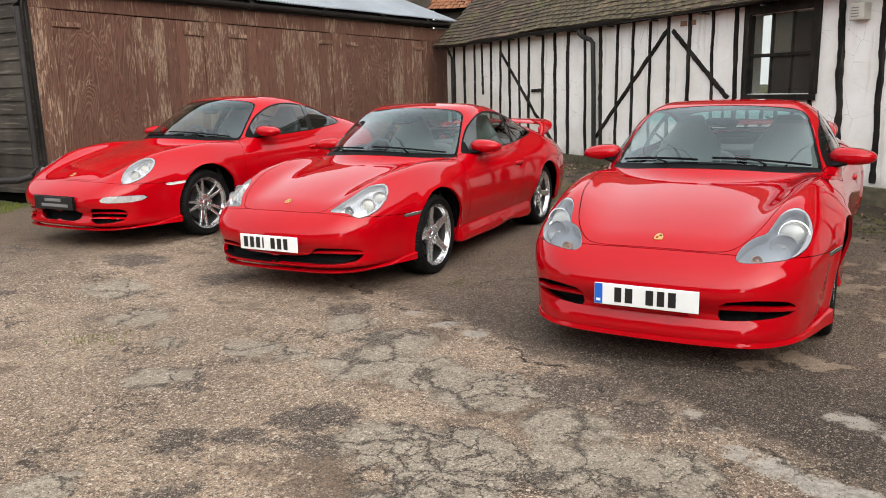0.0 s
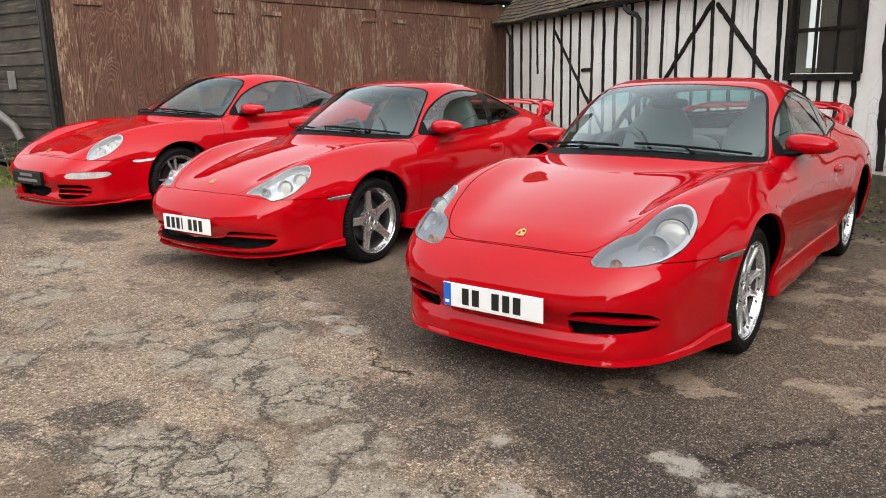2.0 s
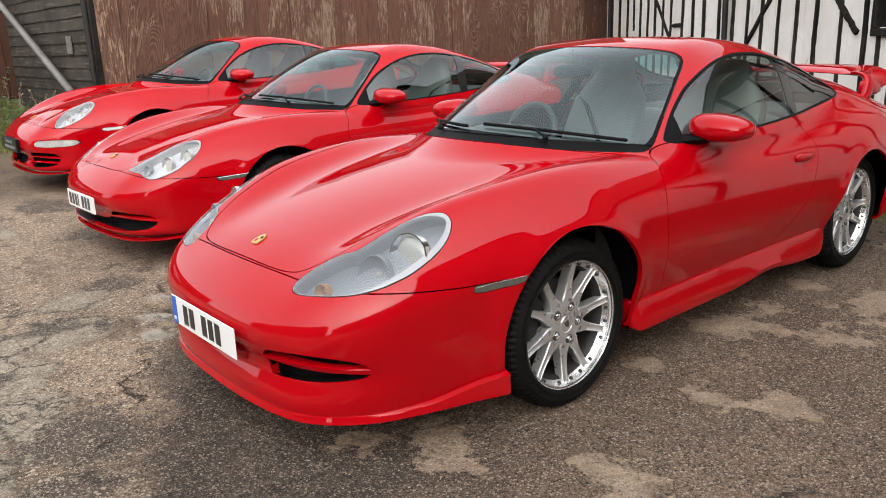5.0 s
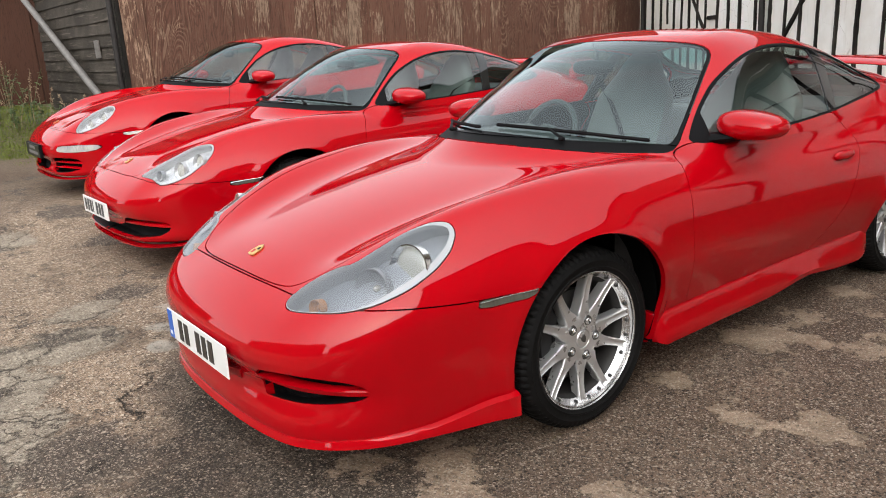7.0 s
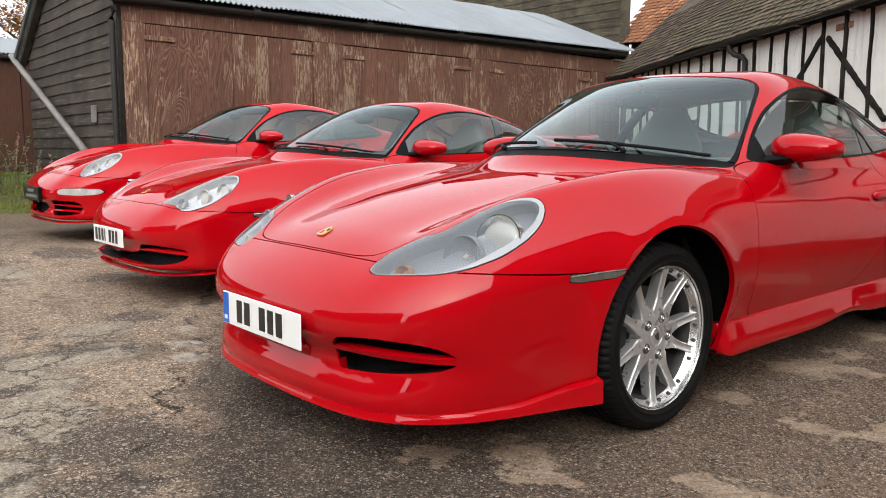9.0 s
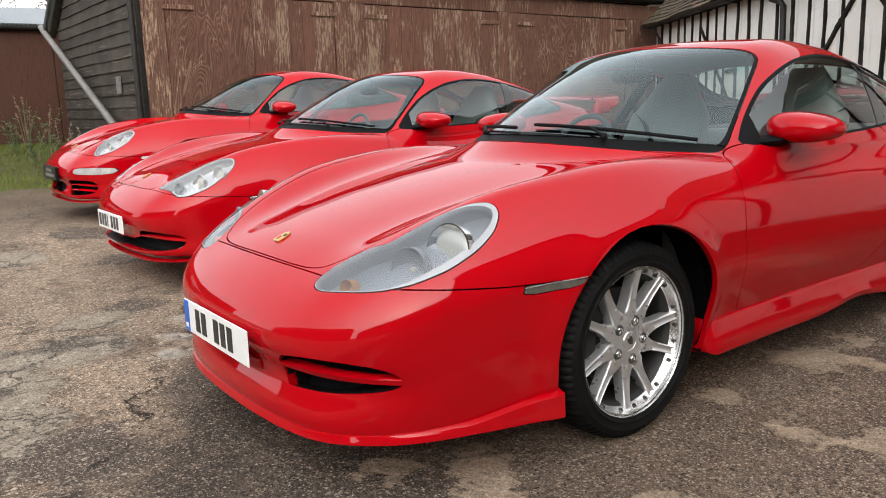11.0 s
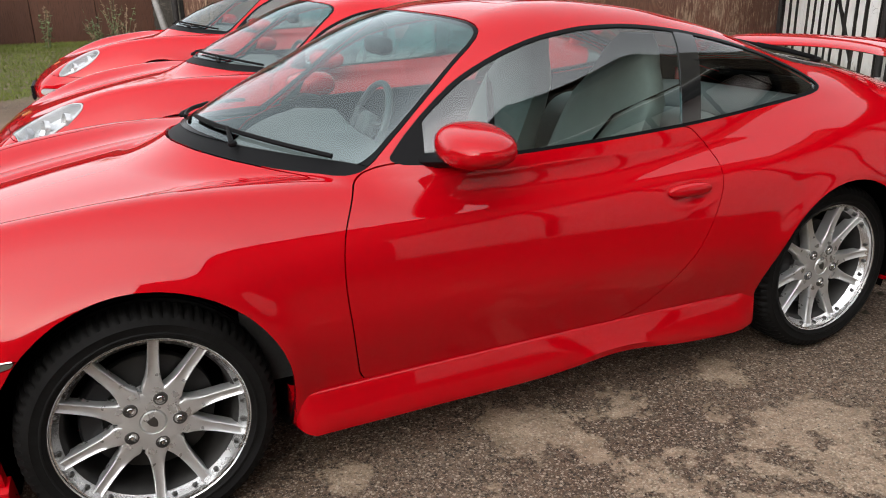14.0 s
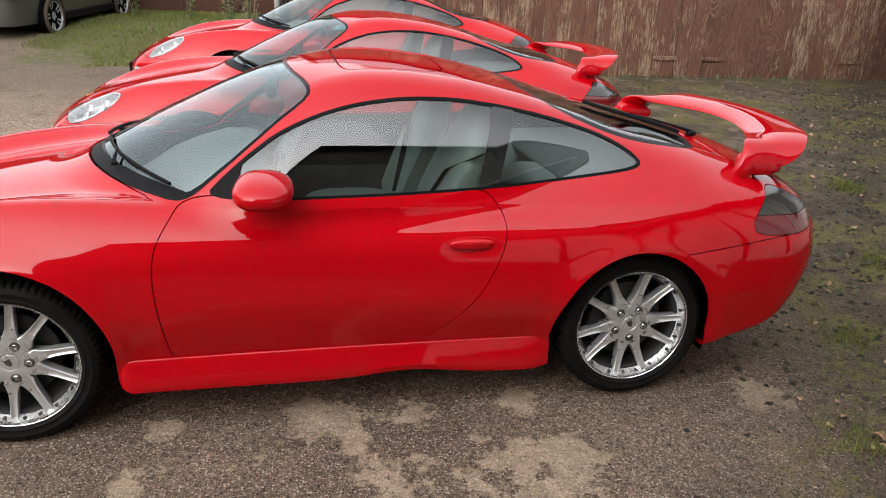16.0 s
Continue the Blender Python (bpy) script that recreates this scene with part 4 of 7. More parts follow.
def wheel_kit(kind, wide, rim_mat, face_mat):
    """Meshes of one wheel, its outer face towards +x at x = 0."""
    w = wide
    R = 0.318
    tyre = [(0.238, -0.004), (0.243, 0.008), (0.252, 0.0115), (0.2545, 0.0145), (0.258, 0.0145), (0.2605, 0.0125), (0.278, 0.013), (0.2805, 0.0145), (0.283, 0.0125), (0.2965, 0.008), (0.305, 0.0015), (0.3115, -0.008), (0.315, -0.019), (0.3168, -0.032)]
    inner = [(r, -w - x) for r, x in reversed(tyre)]
    mid = []
    for f in (0.2, 0.4, 0.6, 0.8):
        c = -0.03 - f * (w - 0.06)
        mid += [(R, c + 0.008), (R - 0.008, c + 0.006), (R - 0.008, c - 0.006), (R, c - 0.008)]
    profile = tyre + mid + inner
    kit = {"tyre": lathe("tyre", profile, RUBBER, 228, notch={10, 11, 12, 13, 14})}
    lip = [(0.2495, -0.012), (0.2525, 0.0), (0.2505, 0.0055), (0.2425, 0.0055), (0.2395, 0.0025), (0.2385, -0.0045), (0.2365, -0.0055), (0.2355, -0.0015), (0.2335, -0.0015), (0.2325, -0.007), (0.2312, -0.012), (0.2185, -0.029), (0.216, -0.034)]
    kit["rim"] = lathe("wheel", lip, rim_mat, 96)
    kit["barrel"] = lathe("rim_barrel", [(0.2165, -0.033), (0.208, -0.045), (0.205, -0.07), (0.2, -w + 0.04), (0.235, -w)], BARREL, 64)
    hub = [(0.0, -0.03), (0.03, -0.03), (0.035, -0.0245), (0.05, -0.0245), (0.072, -0.0255), (0.083, -0.030), (0.088, -0.07)]
    kit["hub"] = lathe("hub", hub, face_mat, 48)
    kit["cap"] = lathe("centre_cap", [(0.0, -0.021), (0.02, -0.0215), (0.0285, -0.0225), (0.031, -0.026), (0.031, -0.04)], face_mat, 32)
    kit["crest"] = loft("cap_crest", [[(x, a, b) for a, b in ((-0.011, 0.013), (0.011, 0.013), (0.0115, 0.0), (0.007, -0.01), (0.0, -0.016), (-0.007, -0.01), (-0.0115, 0.0))] for x in (-0.0225, -0.0202)], CHROME_DARK, smooth=False)
    kit["nut"] = lathe("lug_nut", [(0.0, 0.0), (0.0035, 0.0), (0.004, -0.004), (0.0075, -0.004), (0.0085, 0.0015), (0.0098, 0.0), (0.0105, -0.012)], CHROME, 12)
    kit["well"] = lathe("nut_well", [(0.0, 0.0008), (0.0135, 0.0008), (0.0145, 0.0032), (0.0165, 0.0034), (0.0195, -0.002)], CHROME_DARK, 24)
    kit["screw"] = lathe("rim_screw", [(0.0, 0.001), (0.0028, 0.001), (0.003, 0.005), (0.0052, 0.005), (0.0062, 0.001), (0.0075, 0.0), (0.0075, -0.006)], CHROME_DARK, 10)
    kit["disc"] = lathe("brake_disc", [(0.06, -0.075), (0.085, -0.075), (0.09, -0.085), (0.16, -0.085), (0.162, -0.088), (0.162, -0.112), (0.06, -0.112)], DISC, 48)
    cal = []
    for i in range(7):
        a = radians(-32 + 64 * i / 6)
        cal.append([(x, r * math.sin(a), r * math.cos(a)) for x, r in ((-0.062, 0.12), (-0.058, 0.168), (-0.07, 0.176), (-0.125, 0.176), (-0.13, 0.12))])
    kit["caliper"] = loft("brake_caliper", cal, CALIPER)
    if kind == "ten":
        kit["spoke"] = spoke_mesh(face_mat, lambda s: 2 * min(0.322 * (0.062 + 0.171 * s), 0.0138 + 0.019 * math.exp(-max(0.0, 0.171 * s - 0.022) / 0.027)), 0.062, 0.233, lambda s: -0.025 + 0.012 * s**1.6 - 0.005 * math.sin(math.pi * s), 0.006, 0.05)
        angles = [36 * k + (2.5 if k % 2 == 0 else -2.5) for k in range(10)]
    elif kind == "five":
        kit["spoke"] = spoke_mesh(face_mat, lambda s: 0.060 + 0.03 * math.exp(-((s / 0.25) ** 1.4)), 0.06, 0.222, lambda s: -0.030 + 0.026 * s**1.6, 0.0)
        angles = [72 * k for k in range(5)]
    else:
        kit["spoke"] = spoke_mesh(face_mat, lambda s: 0.021 + 0.013 * (1 - s), 0.05, 0.226, lambda s: -0.034 + 0.032 * s**1.3, 0.0)
        angles = [72 * k + d for k in range(5) for d in (-10.5, 10.5)]
    kit["angles"], kit["kind"] = angles, kind
    return kit


def add_wheel(car, kit, x, y, turn, side):
    m = pose(x * side, y, 0.318 - (0.023 if y == 0 else 0.0)) @ pose(0, 0, 0, 0, 0, 0 if side > 0 else 180) @ pose(0, 0, 0, turn, 0, 0)
    wheel = child("wheel", kit["rim"], car, m)
    child("tyre", kit["tyre"], wheel, None, "black rubber low-profile tyre")
    child("rim_barrel", kit["barrel"], wheel, None, "dark inside of the rim")
    child("hub", kit["hub"], wheel)
    cap = child("centre_cap", kit["cap"], wheel)
    child("cap_crest", kit["crest"], cap)
    for a in kit["angles"]:
        child("spoke", kit["spoke"], wheel, pose(0, 0, 0, a))
    for k in range(5):
        a = radians(72 * k + 18)
        at = (0, 0.065 * -math.sin(a), 0.065 * math.cos(a))
        well = child("nut_well", kit["well"], wheel, pose(-0.0258, at[1], at[2]))
        child("lug_nut", kit["nut"], well, pose(0.0045, 0, 0))
    if kit["kind"] == "ten":
        for a in kit["angles"]:
            for d in (-8.5, 8.5):
                q = radians(a + d)
                child("rim_screw", kit["screw"], wheel, pose(-0.0185, -0.2255 * math.sin(q), 0.2255 * math.cos(q)))
    still = pose(0, 0, 0, -turn, 0, 0)
    child("brake_disc", kit["disc"], wheel, still)
    child("brake_caliper", kit["caliper"], wheel, still @ pose(0, 0, 0, 75 if side > 0 else -75, 0, 0))
    return wheel


# ---- cabin fittings ----
def seat_parts(car, x, y, mat):
    """A bucket seat: cushion, backrest with wings, headrest."""
    cushion = blob("seat_cushion", (x, y, 0.47), (0.245, 0.27, 0.085), mat, 3.2, 24, 14, lambda p: Vector((p.x, p.y, p.z - 0.25 * (1 - p.x * p.x))))
    child("seat_cushion", cushion, car, None, "grey leather seat cushion")
    rings = []
    for i in range(13):
        s = i / 12
        z = 0.5 + 0.66 * s
        c = y + 0.25 + 0.2 * s
        half = 0.235 + 0.02 * math.sin(math.pi * min(1, s / 0.7)) if s < 0.72 else 0.235 - 0.145 * ((s - 0.72) / 0.28) ** 0.6
        wing = 0.055 * max(0, 1 - (s / 0.75) ** 2)
        thick = 0.075 - 0.02 * s
        if i in (0, 12):
            half, thick = half * 0.85, thick * 0.5
        ring = []
        for k in range(20):
            a = 2 * math.pi * k / 20
            cx, sy = math.copysign(abs(math.cos(a)) ** 0.6, math.cos(a)), math.copysign(abs(math.sin(a)) ** 0.7, math.sin(a))
            ring.append((x + half * cx, c + thick * sy - wing * cx * cx * (1 if sy < 0 else 0.3), z))
        rings.append(ring)
    child("seat_back", loft("seat_back", rings, mat), car, None, "grey leather seat back with built-in headrest")
    belt = tube("seat_belt", [(x + 0.3 * (1 if x > 0 else -1), y + 0.42, 1.02), (x + 0.1 * (1 if x > 0 else -1), y + 0.3, 0.9), (x - 0.12 * (1 if x > 0 else -1), y + 0.2, 0.6)], 0.02, BLACK, 6, 0.15)
    child("seat_belt", belt, car)


def cabin(car, spec):
    hide = spec["hide"]
    child("floor_tub", loft("floor_tub", [[(0.7 * s, y, z) for s, z in ((-1, 0.62), (-1, 0.3), (1, 0.3), (1, 0.62))] for y in (0.25, 1.0, 1.8, 2.05)], CARPET, closed=False, caps=False), car)
    rings = []
    for i in range(17):
        x = -0.69 + 1.38 * i / 16
        front = 0.34 + 0.55 * x * x
        hood = 0.05 * math.exp(-(((x + 0.36) / 0.16) ** 2))
        rings.append([(x, front, 0.76), (x, front + 0.1, 0.825), (x, front + 0.28, 0.84 + hood), (x, 0.86, 0.825 + hood), (x, 0.9, 0.79), (x, 0.88, 0.66), (x, 0.8, 0.5), (x, front, 0.5)])
    child("dashboard", loft("dashboard", rings, DASH), car, None, "dark grey padded dashboard")
    child("centre_console", blob("centre_console", (0, 1.15, 0.5), (0.12, 0.42, 0.11), DASH, 4), car)
    ring = [(0.175 * math.cos(2 * math.pi * k / 40), 0, 0.175 * math.sin(2 * math.pi * k / 40)) for k in range(41)]
    at = pose(-0.36, 1.0, 0.80, -24, 0, 0)
    wheel = child("steering_wheel", tube("steering_wheel", ring, 0.014, DASH, 10), car, at, "dark leather steering wheel")
    child("airbag_boss", blob("airbag_boss", (0, -0.012, -0.01), (0.062, 0.03, 0.06), DASH, 3), wheel)
    for a in (8, 172, 250, 290):
        c, s = math.cos(radians(a)), math.sin(radians(a))
        child("steering_spoke", tube("steering_spoke", [(0.04 * c, -0.005, 0.04 * s), (0.17 * c, 0, 0.17 * s)], 0.013, DASH, 8, 0.5), wheel)
    for x in (-0.36, 0.36):
        seat_parts(car, x, 1.32, hide)
    for x in (-0.3, 0.3):
        child("rear_seat", blob("rear_seat", (x, 2.0, 0.66), (0.27, 0.12, 0.2), hide, 3.2, 20, 12, lambda p: Vector((p.x, p.y + 0.5 * p.z, p.z))), car)
    child("rear_shelf", blob("rear_shelf", (0, 2.4, 0.84), (0.56, 0.32, 0.03), DASH, 5), car)
    child("interior_mirror", blob("interior_mirror", (0, 0.93, 1.14), (0.115, 0.025, 0.033), BLACK, 3), car)
    child("mirror_stalk", tube("mirror_stalk", [(0, 0.95, 1.15), (0, 0.965, 1.2), (0, 0.93, 1.235)], 0.009, BLACK), car)


# ---- one car ----
SCREEN_BASE = lambda x: 0.185 + 0.86 * x * x  # noqa: E731


def build_car(spec):
    shape = spec["shape"]
    car = new("sports_car", None)
    tagged(car, spec["label"], "car", "parked sports cars")
    P = Panels(shape, spec["step"])
    everywhere = lambda v: np.ones(len(v), bool)  # noqa: E731
    flank = lambda v: np.abs(v[:, 0]) > 0.4  # noqa: E731
    upper = lambda v: v[:, 2] > 0.5  # noqa: E731
    ahead = lambda v: v[:, 1] < -0.2  # noqa: E731

    # wheel openings
    for y, r, tall in ((0.004, 0.356, 0.36), (2.318, 0.338, 0.36)):
        arch = [(y + r * math.cos(math.pi * k / 24), 0.314 + tall * math.sin(math.pi * k / 24)) for k in range(25)] + [(y - r + 0.008, 0.2), (y - r + 0.012, 0.0), (y + r + (0.05 if y > 1 else -0.004), 0.0), (y + r + (0.02 if y > 1 else 0.0), 0.2)]
        P.cut("body", "opening", P.gap_to(arch, "side", lambda v: np.abs(v[:, 0]) > 0.5, 0), 0)
    # side glass
    dlo = [(0.68, 0.862), (0.75, 0.93), (0.84, 1.005), (0.95, 1.085), (1.08, 1.145), (1.22, 1.185), (1.4, 1.208), (1.6, 1.205), (1.8, 1.178), (2.0, 1.135), (2.2, 1.075), (2.32, 1.02),
           (2.375, 0.97), (2.34, 0.947), (2.2, 0.93), (1.95, 0.908), (1.7, 0.893), (1.36, 0.88), (1.02, 0.871)]
    P.cut("body", "dlo", P.gap_to(dlo, "side", flank, 2), 0)
    edge = P.gap_to(dlo, "side", flank, 2)
    P.cut("dlo", "glazing", lambda v: edge(v) + 0.010, 0)
    front_line = lambda v: 0.792 + 0.25 * (v[:, 2] - 0.87) - v[:, 1]  # noqa: E731
    P.cut("glazing", "mirror_sail", lambda v: -front_line(v), 0)
    P.cut("glazing", "door_glass", lambda v: v[:, 1] - (1.675 + 0.30 * (v[:, 2] - 0.9)), 0)
    P.cut("glazing", "pillar_strip", lambda v: v[:, 1] - (1.755 + 0.34 * (v[:, 2] - 0.9)), 0)
    R0 = P.r
    R0["quarter_glass"] = R0["glazing"]
    R0["dlo"] = np.concatenate([R0["dlo"], R0["mirror_sail"]])
    # windscreen with its black border and cowl
    base = [(x, SCREEN_BASE(x)) for x in (0.0, 0.12, 0.25, 0.38, 0.5, 0.6)] + [(0.665, 0.57), (0.675, 0.64), (0.635, 0.76), (0.585, 0.92), (0.545, 1.04), (0.505, 1.075), (0.4, 1.06), (0.2, 1.01), (0.0, 0.99)]
    P.cut("body", "screen_border", P.gap_to(mirrored(base), "top", upper, 1), 0.003)
    pane = [(x, SCREEN_BASE(x) + 0.066 - 0.04 * x) for x in (0.0, 0.12, 0.25, 0.38, 0.5, 0.58)] + [(0.64, 0.585), (0.655, 0.65), (0.62, 0.765), (0.57, 0.922), (0.531, 1.036), (0.497, 1.062), (0.4, 1.046), (0.2, 0.996), (0.0, 0.976)]
    P.cut("screen_border", "cowl", lambda v: v[:, 1] - SCREEN_BASE(v[:, 0]) - 0.05 - 0.06 * v[:, 0] ** 2, 0)
    P.cut("screen_border", "windscreen", P.gap_to(mirrored(pane), "top", upper, 1), 0)
    # rear window
    back = mirrored([(0.0, 1.93), (0.3, 1.945), (0.47, 2.0), (0.53, 2.15), (0.545, 2.4), (0.53, 2.6), (0.49, 2.69), (0.3, 2.73), (0.0, 2.745)])
    P.cut("body", "rear_border", P.gap_to(back, "top", upper, 1), 0.003)
    P.cut("rear_border", "rear_window", lambda v, g=P.gap_to(back, "top", upper, 1): g(v) + 0.035, 0)
    lid = mirrored([(0.0, 2.79), (0.35, 2.775), (0.47, 2.75), (0.52, 2.8), (0.53, 2.95), (0.5, 3.1), (0.4, 3.2), (0.0, 3.235)])
    P.cut("body", "engine_lid", P.gap_to(lid, "top", upper, 2), 0.004)
    # lamps and bonnet
    P.cut("body", "headlamp", P.gap_to(spec["lamp"], "top", lambda v: (v[:, 0] > 0) & ahead(v) & (v[:, 2] > 0.48), 2), 0.003)
    P.cut("body", "headlamp_right", P.gap_to([(-x, y) for x, y in spec["lamp"]], "top", lambda v: (v[:, 0] < 0) & ahead(v) & (v[:, 2] > 0.48), 2), 0.003)
    hood = [(0.0, spec["hood"]), (0.18, spec["hood"] + 0.003), (0.3, spec["hood"] + 0.014), (0.365, spec["hood"] + 0.033), (0.42, -0.792), (0.462, -0.715), (0.49, -0.64), (0.51, -0.56), (0.542, -0.44), (0.572, -0.3), (0.6, -0.1), (0.625, 0.1), (0.645, 0.3), (0.655, 0.46), (0.63, 0.5)]
    hood += [(x, SCREEN_BASE(x) - 0.004) for x in (0.5, 0.38, 0.25, 0.12, 0.0)]
    P.cut("body", "bonnet", P.gap_to(mirrored(hood), "top", upper, 1), 0.0045)
    if spec["sunroof"]:
        P.cut("body", "sunroof", P.gap_to([(-0.37, 1.2), (0.0, 1.185), (0.37, 1.2), (0.375, 1.3), (0.35, 1.62), (0.0, 1.63), (-0.35, 1.62), (-0.375, 1.3)], "top", upper, 2), 0.008)
    # doors
    door = [(0.6, 0.845), (0.56, 0.79), (0.527, 0.735), (0.512, 0.67), (0.51, 0.58), (0.527, 0.43), (0.556, 0.26), (0.8, 0.262), (1.1, 0.27), (1.36, 0.285), (1.49, 0.325), (1.58, 0.4), (1.68, 0.52), (1.745, 0.65), (1.775, 0.75), (1.768, 0.81), (1.735, 0.86), (1.69, 0.9), (1.36, 0.89), (1.02, 0.885), (0.7, 0.875)]
    P.cut("body", "door", P.gap_to(door, "side", flank, 2), 0.0036)
    # bumpers
    s = spec["seam"]
    nose = [(-1.3, 0.0), (-1.3, 0.62), (-0.93, 0.60), (-0.85, s + 0.018), (-0.7, s + 0.01), (-0.46, s - 0.006), (-0.2, s - 0.004), (-0.2, 0.0)]
    P.cut("body", "front_bumper", P.gap_to(nose, "side", everywhere, 1), 0.004)
    rump = [(2.45, 0.655), (2.66, 0.672), (2.84, 0.69), (3.1, 0.705), (3.7, 0.71), (3.7, 0.0), (2.45, 0.0)]
    tail_lamp = [(2.822, 0.712), (2.806, 0.76), (2.85, 0.797), (2.9, 0.832), (2.945, 0.872), (3.03, 0.852), (3.17, 0.79), (3.28, 0.74), (3.28, 0.7), (3.03, 0.696)]
    P.cut("body", "tail_lamp", P.gap_to(tail_lamp, "side", lambda v: np.abs(v[:, 0]) > 0.42, 2), 0.003)
    P.cut("tail_lamp", "tail_clear", lambda v: 0.775 - 0.08 * (v[:, 1] - 2.95) - v[:, 2], 0.003)
    P.cut("body", "rear_bumper", P.gap_to(rump, "side", lambda v: v[:, 1] > 2.3, 1), 0.004)
    marker = [(-0.468, s - 0.036), (-0.466, s - 0.001), (-0.27, s + 0.01), (-0.265, s - 0.024)]
    P.cut("front_bumper", "side_marker", P.gap_to(marker, "side", flank, 1), 0.003)
    for n, outline in enumerate(spec["grilles"]):
        P.cut("front_bumper", "grille%d" % n, P.gap_to(outline, "front", lambda v: v[:, 1] < -0.6, 1), 0)
    if spec["strip"]:
        P.cut("front_bumper", "front_strip", P.gap_to(spec["strip"], "front", lambda v: v[:, 1] < -0.5, 1), 0.003)
    P.settle()

    R = P.r
    child("body", P.mesh("body", R["body"], RED, 0.02), car, None, "glossy red painted bodyshell")
    child("bonnet", P.mesh("bonnet", R["bonnet"], RED), car)
    child("engine_lid", P.mesh("engine_lid", R["engine_lid"], RED), car)
    child("front_bumper", P.mesh("front_bumper", R["front_bumper"], RED, 0.03), car)
    child("rear_bumper", P.mesh("rear_bumper", R["rear_bumper"], RED), car)
    if spec["sunroof"]:
        child("sunroof_panel", P.mesh("sunroof_panel", R["sunroof"], RED), car)
    for side, tris in zip((1, -1), P.halves("door")):
        door = child("door", P.mesh("door", tris, RED), car)
        child("door_handle", blob("door_handle", (0.842 * side, 1.638, 0.713), (0.017, 0.084, 0.021), RED, 2.6), door)
        mirror_parts(car, door, side)
    for name, label in (("door_glass", "tinted door window"), ("quarter_glass", "tinted rear quarter window")):
        for tris in P.halves(name):
            child("side_window" if name == "door_glass" else "quarter_window", P.mesh(name, tris, GLASS, 0, -0.003), car, None, label).visible_shadow = False
    for tris in P.halves("dlo"):
        child("window_trim", P.mesh("window_trim", tris, TRIM, 0.01), car, None, "satin black window surround")
    for tris in P.halves("pillar_strip"):
        child("pillar_strip", P.mesh("pillar_strip", tris, BLACK_GLASS, 0.01), car, None, "glossy black strip between the side windows")
    child("windscreen_border", P.mesh("windscreen_border", R["screen_border"], FRIT, 0.012, -0.002), car, None, "black glass edge")
    child("cowl_panel", P.mesh("cowl_panel", R["cowl"], BLACK, 0.012, -0.006), car, None, "matt black plastic cowl panel")
    child("windscreen", P.mesh("windscreen", R["windscreen"], SCREEN, 0, -0.002), car, None, "green-tinted windscreen").visible_shadow = False
    child("rear_window_border", P.mesh("rear_window_border", R["rear_border"], FRIT, 0.012, -0.002), car)
    child("rear_window", P.mesh("rear_window", R["rear_window"], GLASS_DARK, 0, -0.002), car).visible_shadow = False
    for red, smoked in zip(P.halves("tail_lamp"), P.halves("tail_clear")):
        lamp = child("tail_lamp", P.mesh("tail_lamp", red, TAIL_RED, 0.012), car, None, "dark red tail lamp")
        child("clear_lens", P.mesh("clear_lens", smoked, TAIL_CLEAR, 0.012), lamp)
    for tris in P.halves("side_marker"):
        lamp = child("side_marker", P.mesh("side_marker", tris, spec["marker"], 0.01), car, None, "smoked side marker lamp")
        sign = 1 if P.v[tris][:, :, 0].mean() > 0 else -1
        line = []
        for i in range(9):
            y = -0.462 + 0.192 * i / 8
            z = s - 0.0125 + 0.011 * i / 8
            xs = np.linspace(0.6, 0.95, 400)
            x = xs[np.argmax(shape(xs, np.full(400, y), np.full(400, z)) > 0)]
            line.append((sign * (x + 0.0005), y, z))
        child("bright_edge", tube("bright_edge", line, 0.0022, MARK_LINE, 6), lamp)
    lamp_parts(car, P, spec)
    bumper_parts(car, P, spec)
    skirt_parts(car, shape, spec)
    wiper_parts(car, shape)
    if spec["sunroof"]:
        rear_wiper(car, shape)

    # dark shell behind the joints, open at the windows, wheels and lamps
    S = Panels(shape, 0.03, -0.016)
    grow = lambda g, by: (lambda v: g(v) - by)  # noqa: E731
    for y in (0, 2.35):
        arch = [(y + 0.36 * math.cos(2 * math.pi * k / 40), 0.318 + 0.36 * math.sin(2 * math.pi * k / 40)) for k in range(40)]
        S.cut("body", "x", S.gap_to(arch, "side", lambda v: np.abs(v[:, 0]) > 0.45, 0), 0)
    S.cut("body", "x", grow(S.gap_to(dlo, "side", flank, 2), -0.004), 0)
    S.cut("body", "x", grow(S.gap_to(mirrored(pane), "top", upper, 1), 0.004), 0)
    S.cut("body", "x", lambda v, g=S.gap_to(back, "top", upper, 1): g(v) + 0.03, 0)
    for sign in (1, -1):
        S.cut("body", "x", grow(S.gap_to([(sign * x, y) for x, y in spec["lamp"]], "top", lambda v: (sign * v[:, 0] > 0) & ahead(v), 2), 0.012), 0)
    for outline in spec["grilles"]:
        S.cut("body", "x", grow(S.gap_to(outline, "front", lambda v: v[:, 1] < -0.6, 1), 0.012), 0)
    S.n, _ = shape.normal(S.v)
    S.r["body"] = S.r["body"][S.v[S.r["body"]].mean(1)[:, 1] > -0.72]
    high = S.v[S.r["body"]].mean(1)[:, 2] > 0.97
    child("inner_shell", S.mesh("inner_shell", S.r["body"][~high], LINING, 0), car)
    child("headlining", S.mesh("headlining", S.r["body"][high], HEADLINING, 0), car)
    # black floor, added to deepen the shade under the car too
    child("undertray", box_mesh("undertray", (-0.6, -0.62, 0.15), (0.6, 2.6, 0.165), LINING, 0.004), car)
    arch_parts(car)
    cabin(car, spec)
    for y, kit, x in ((0, spec["wheels"][0], 0.798), (2.35, spec["wheels"][1], 0.802)):
        for side in (1, -1):
            add_wheel(car, kit, x, y, spec["turn"][0 if y == 0 else 1], side)
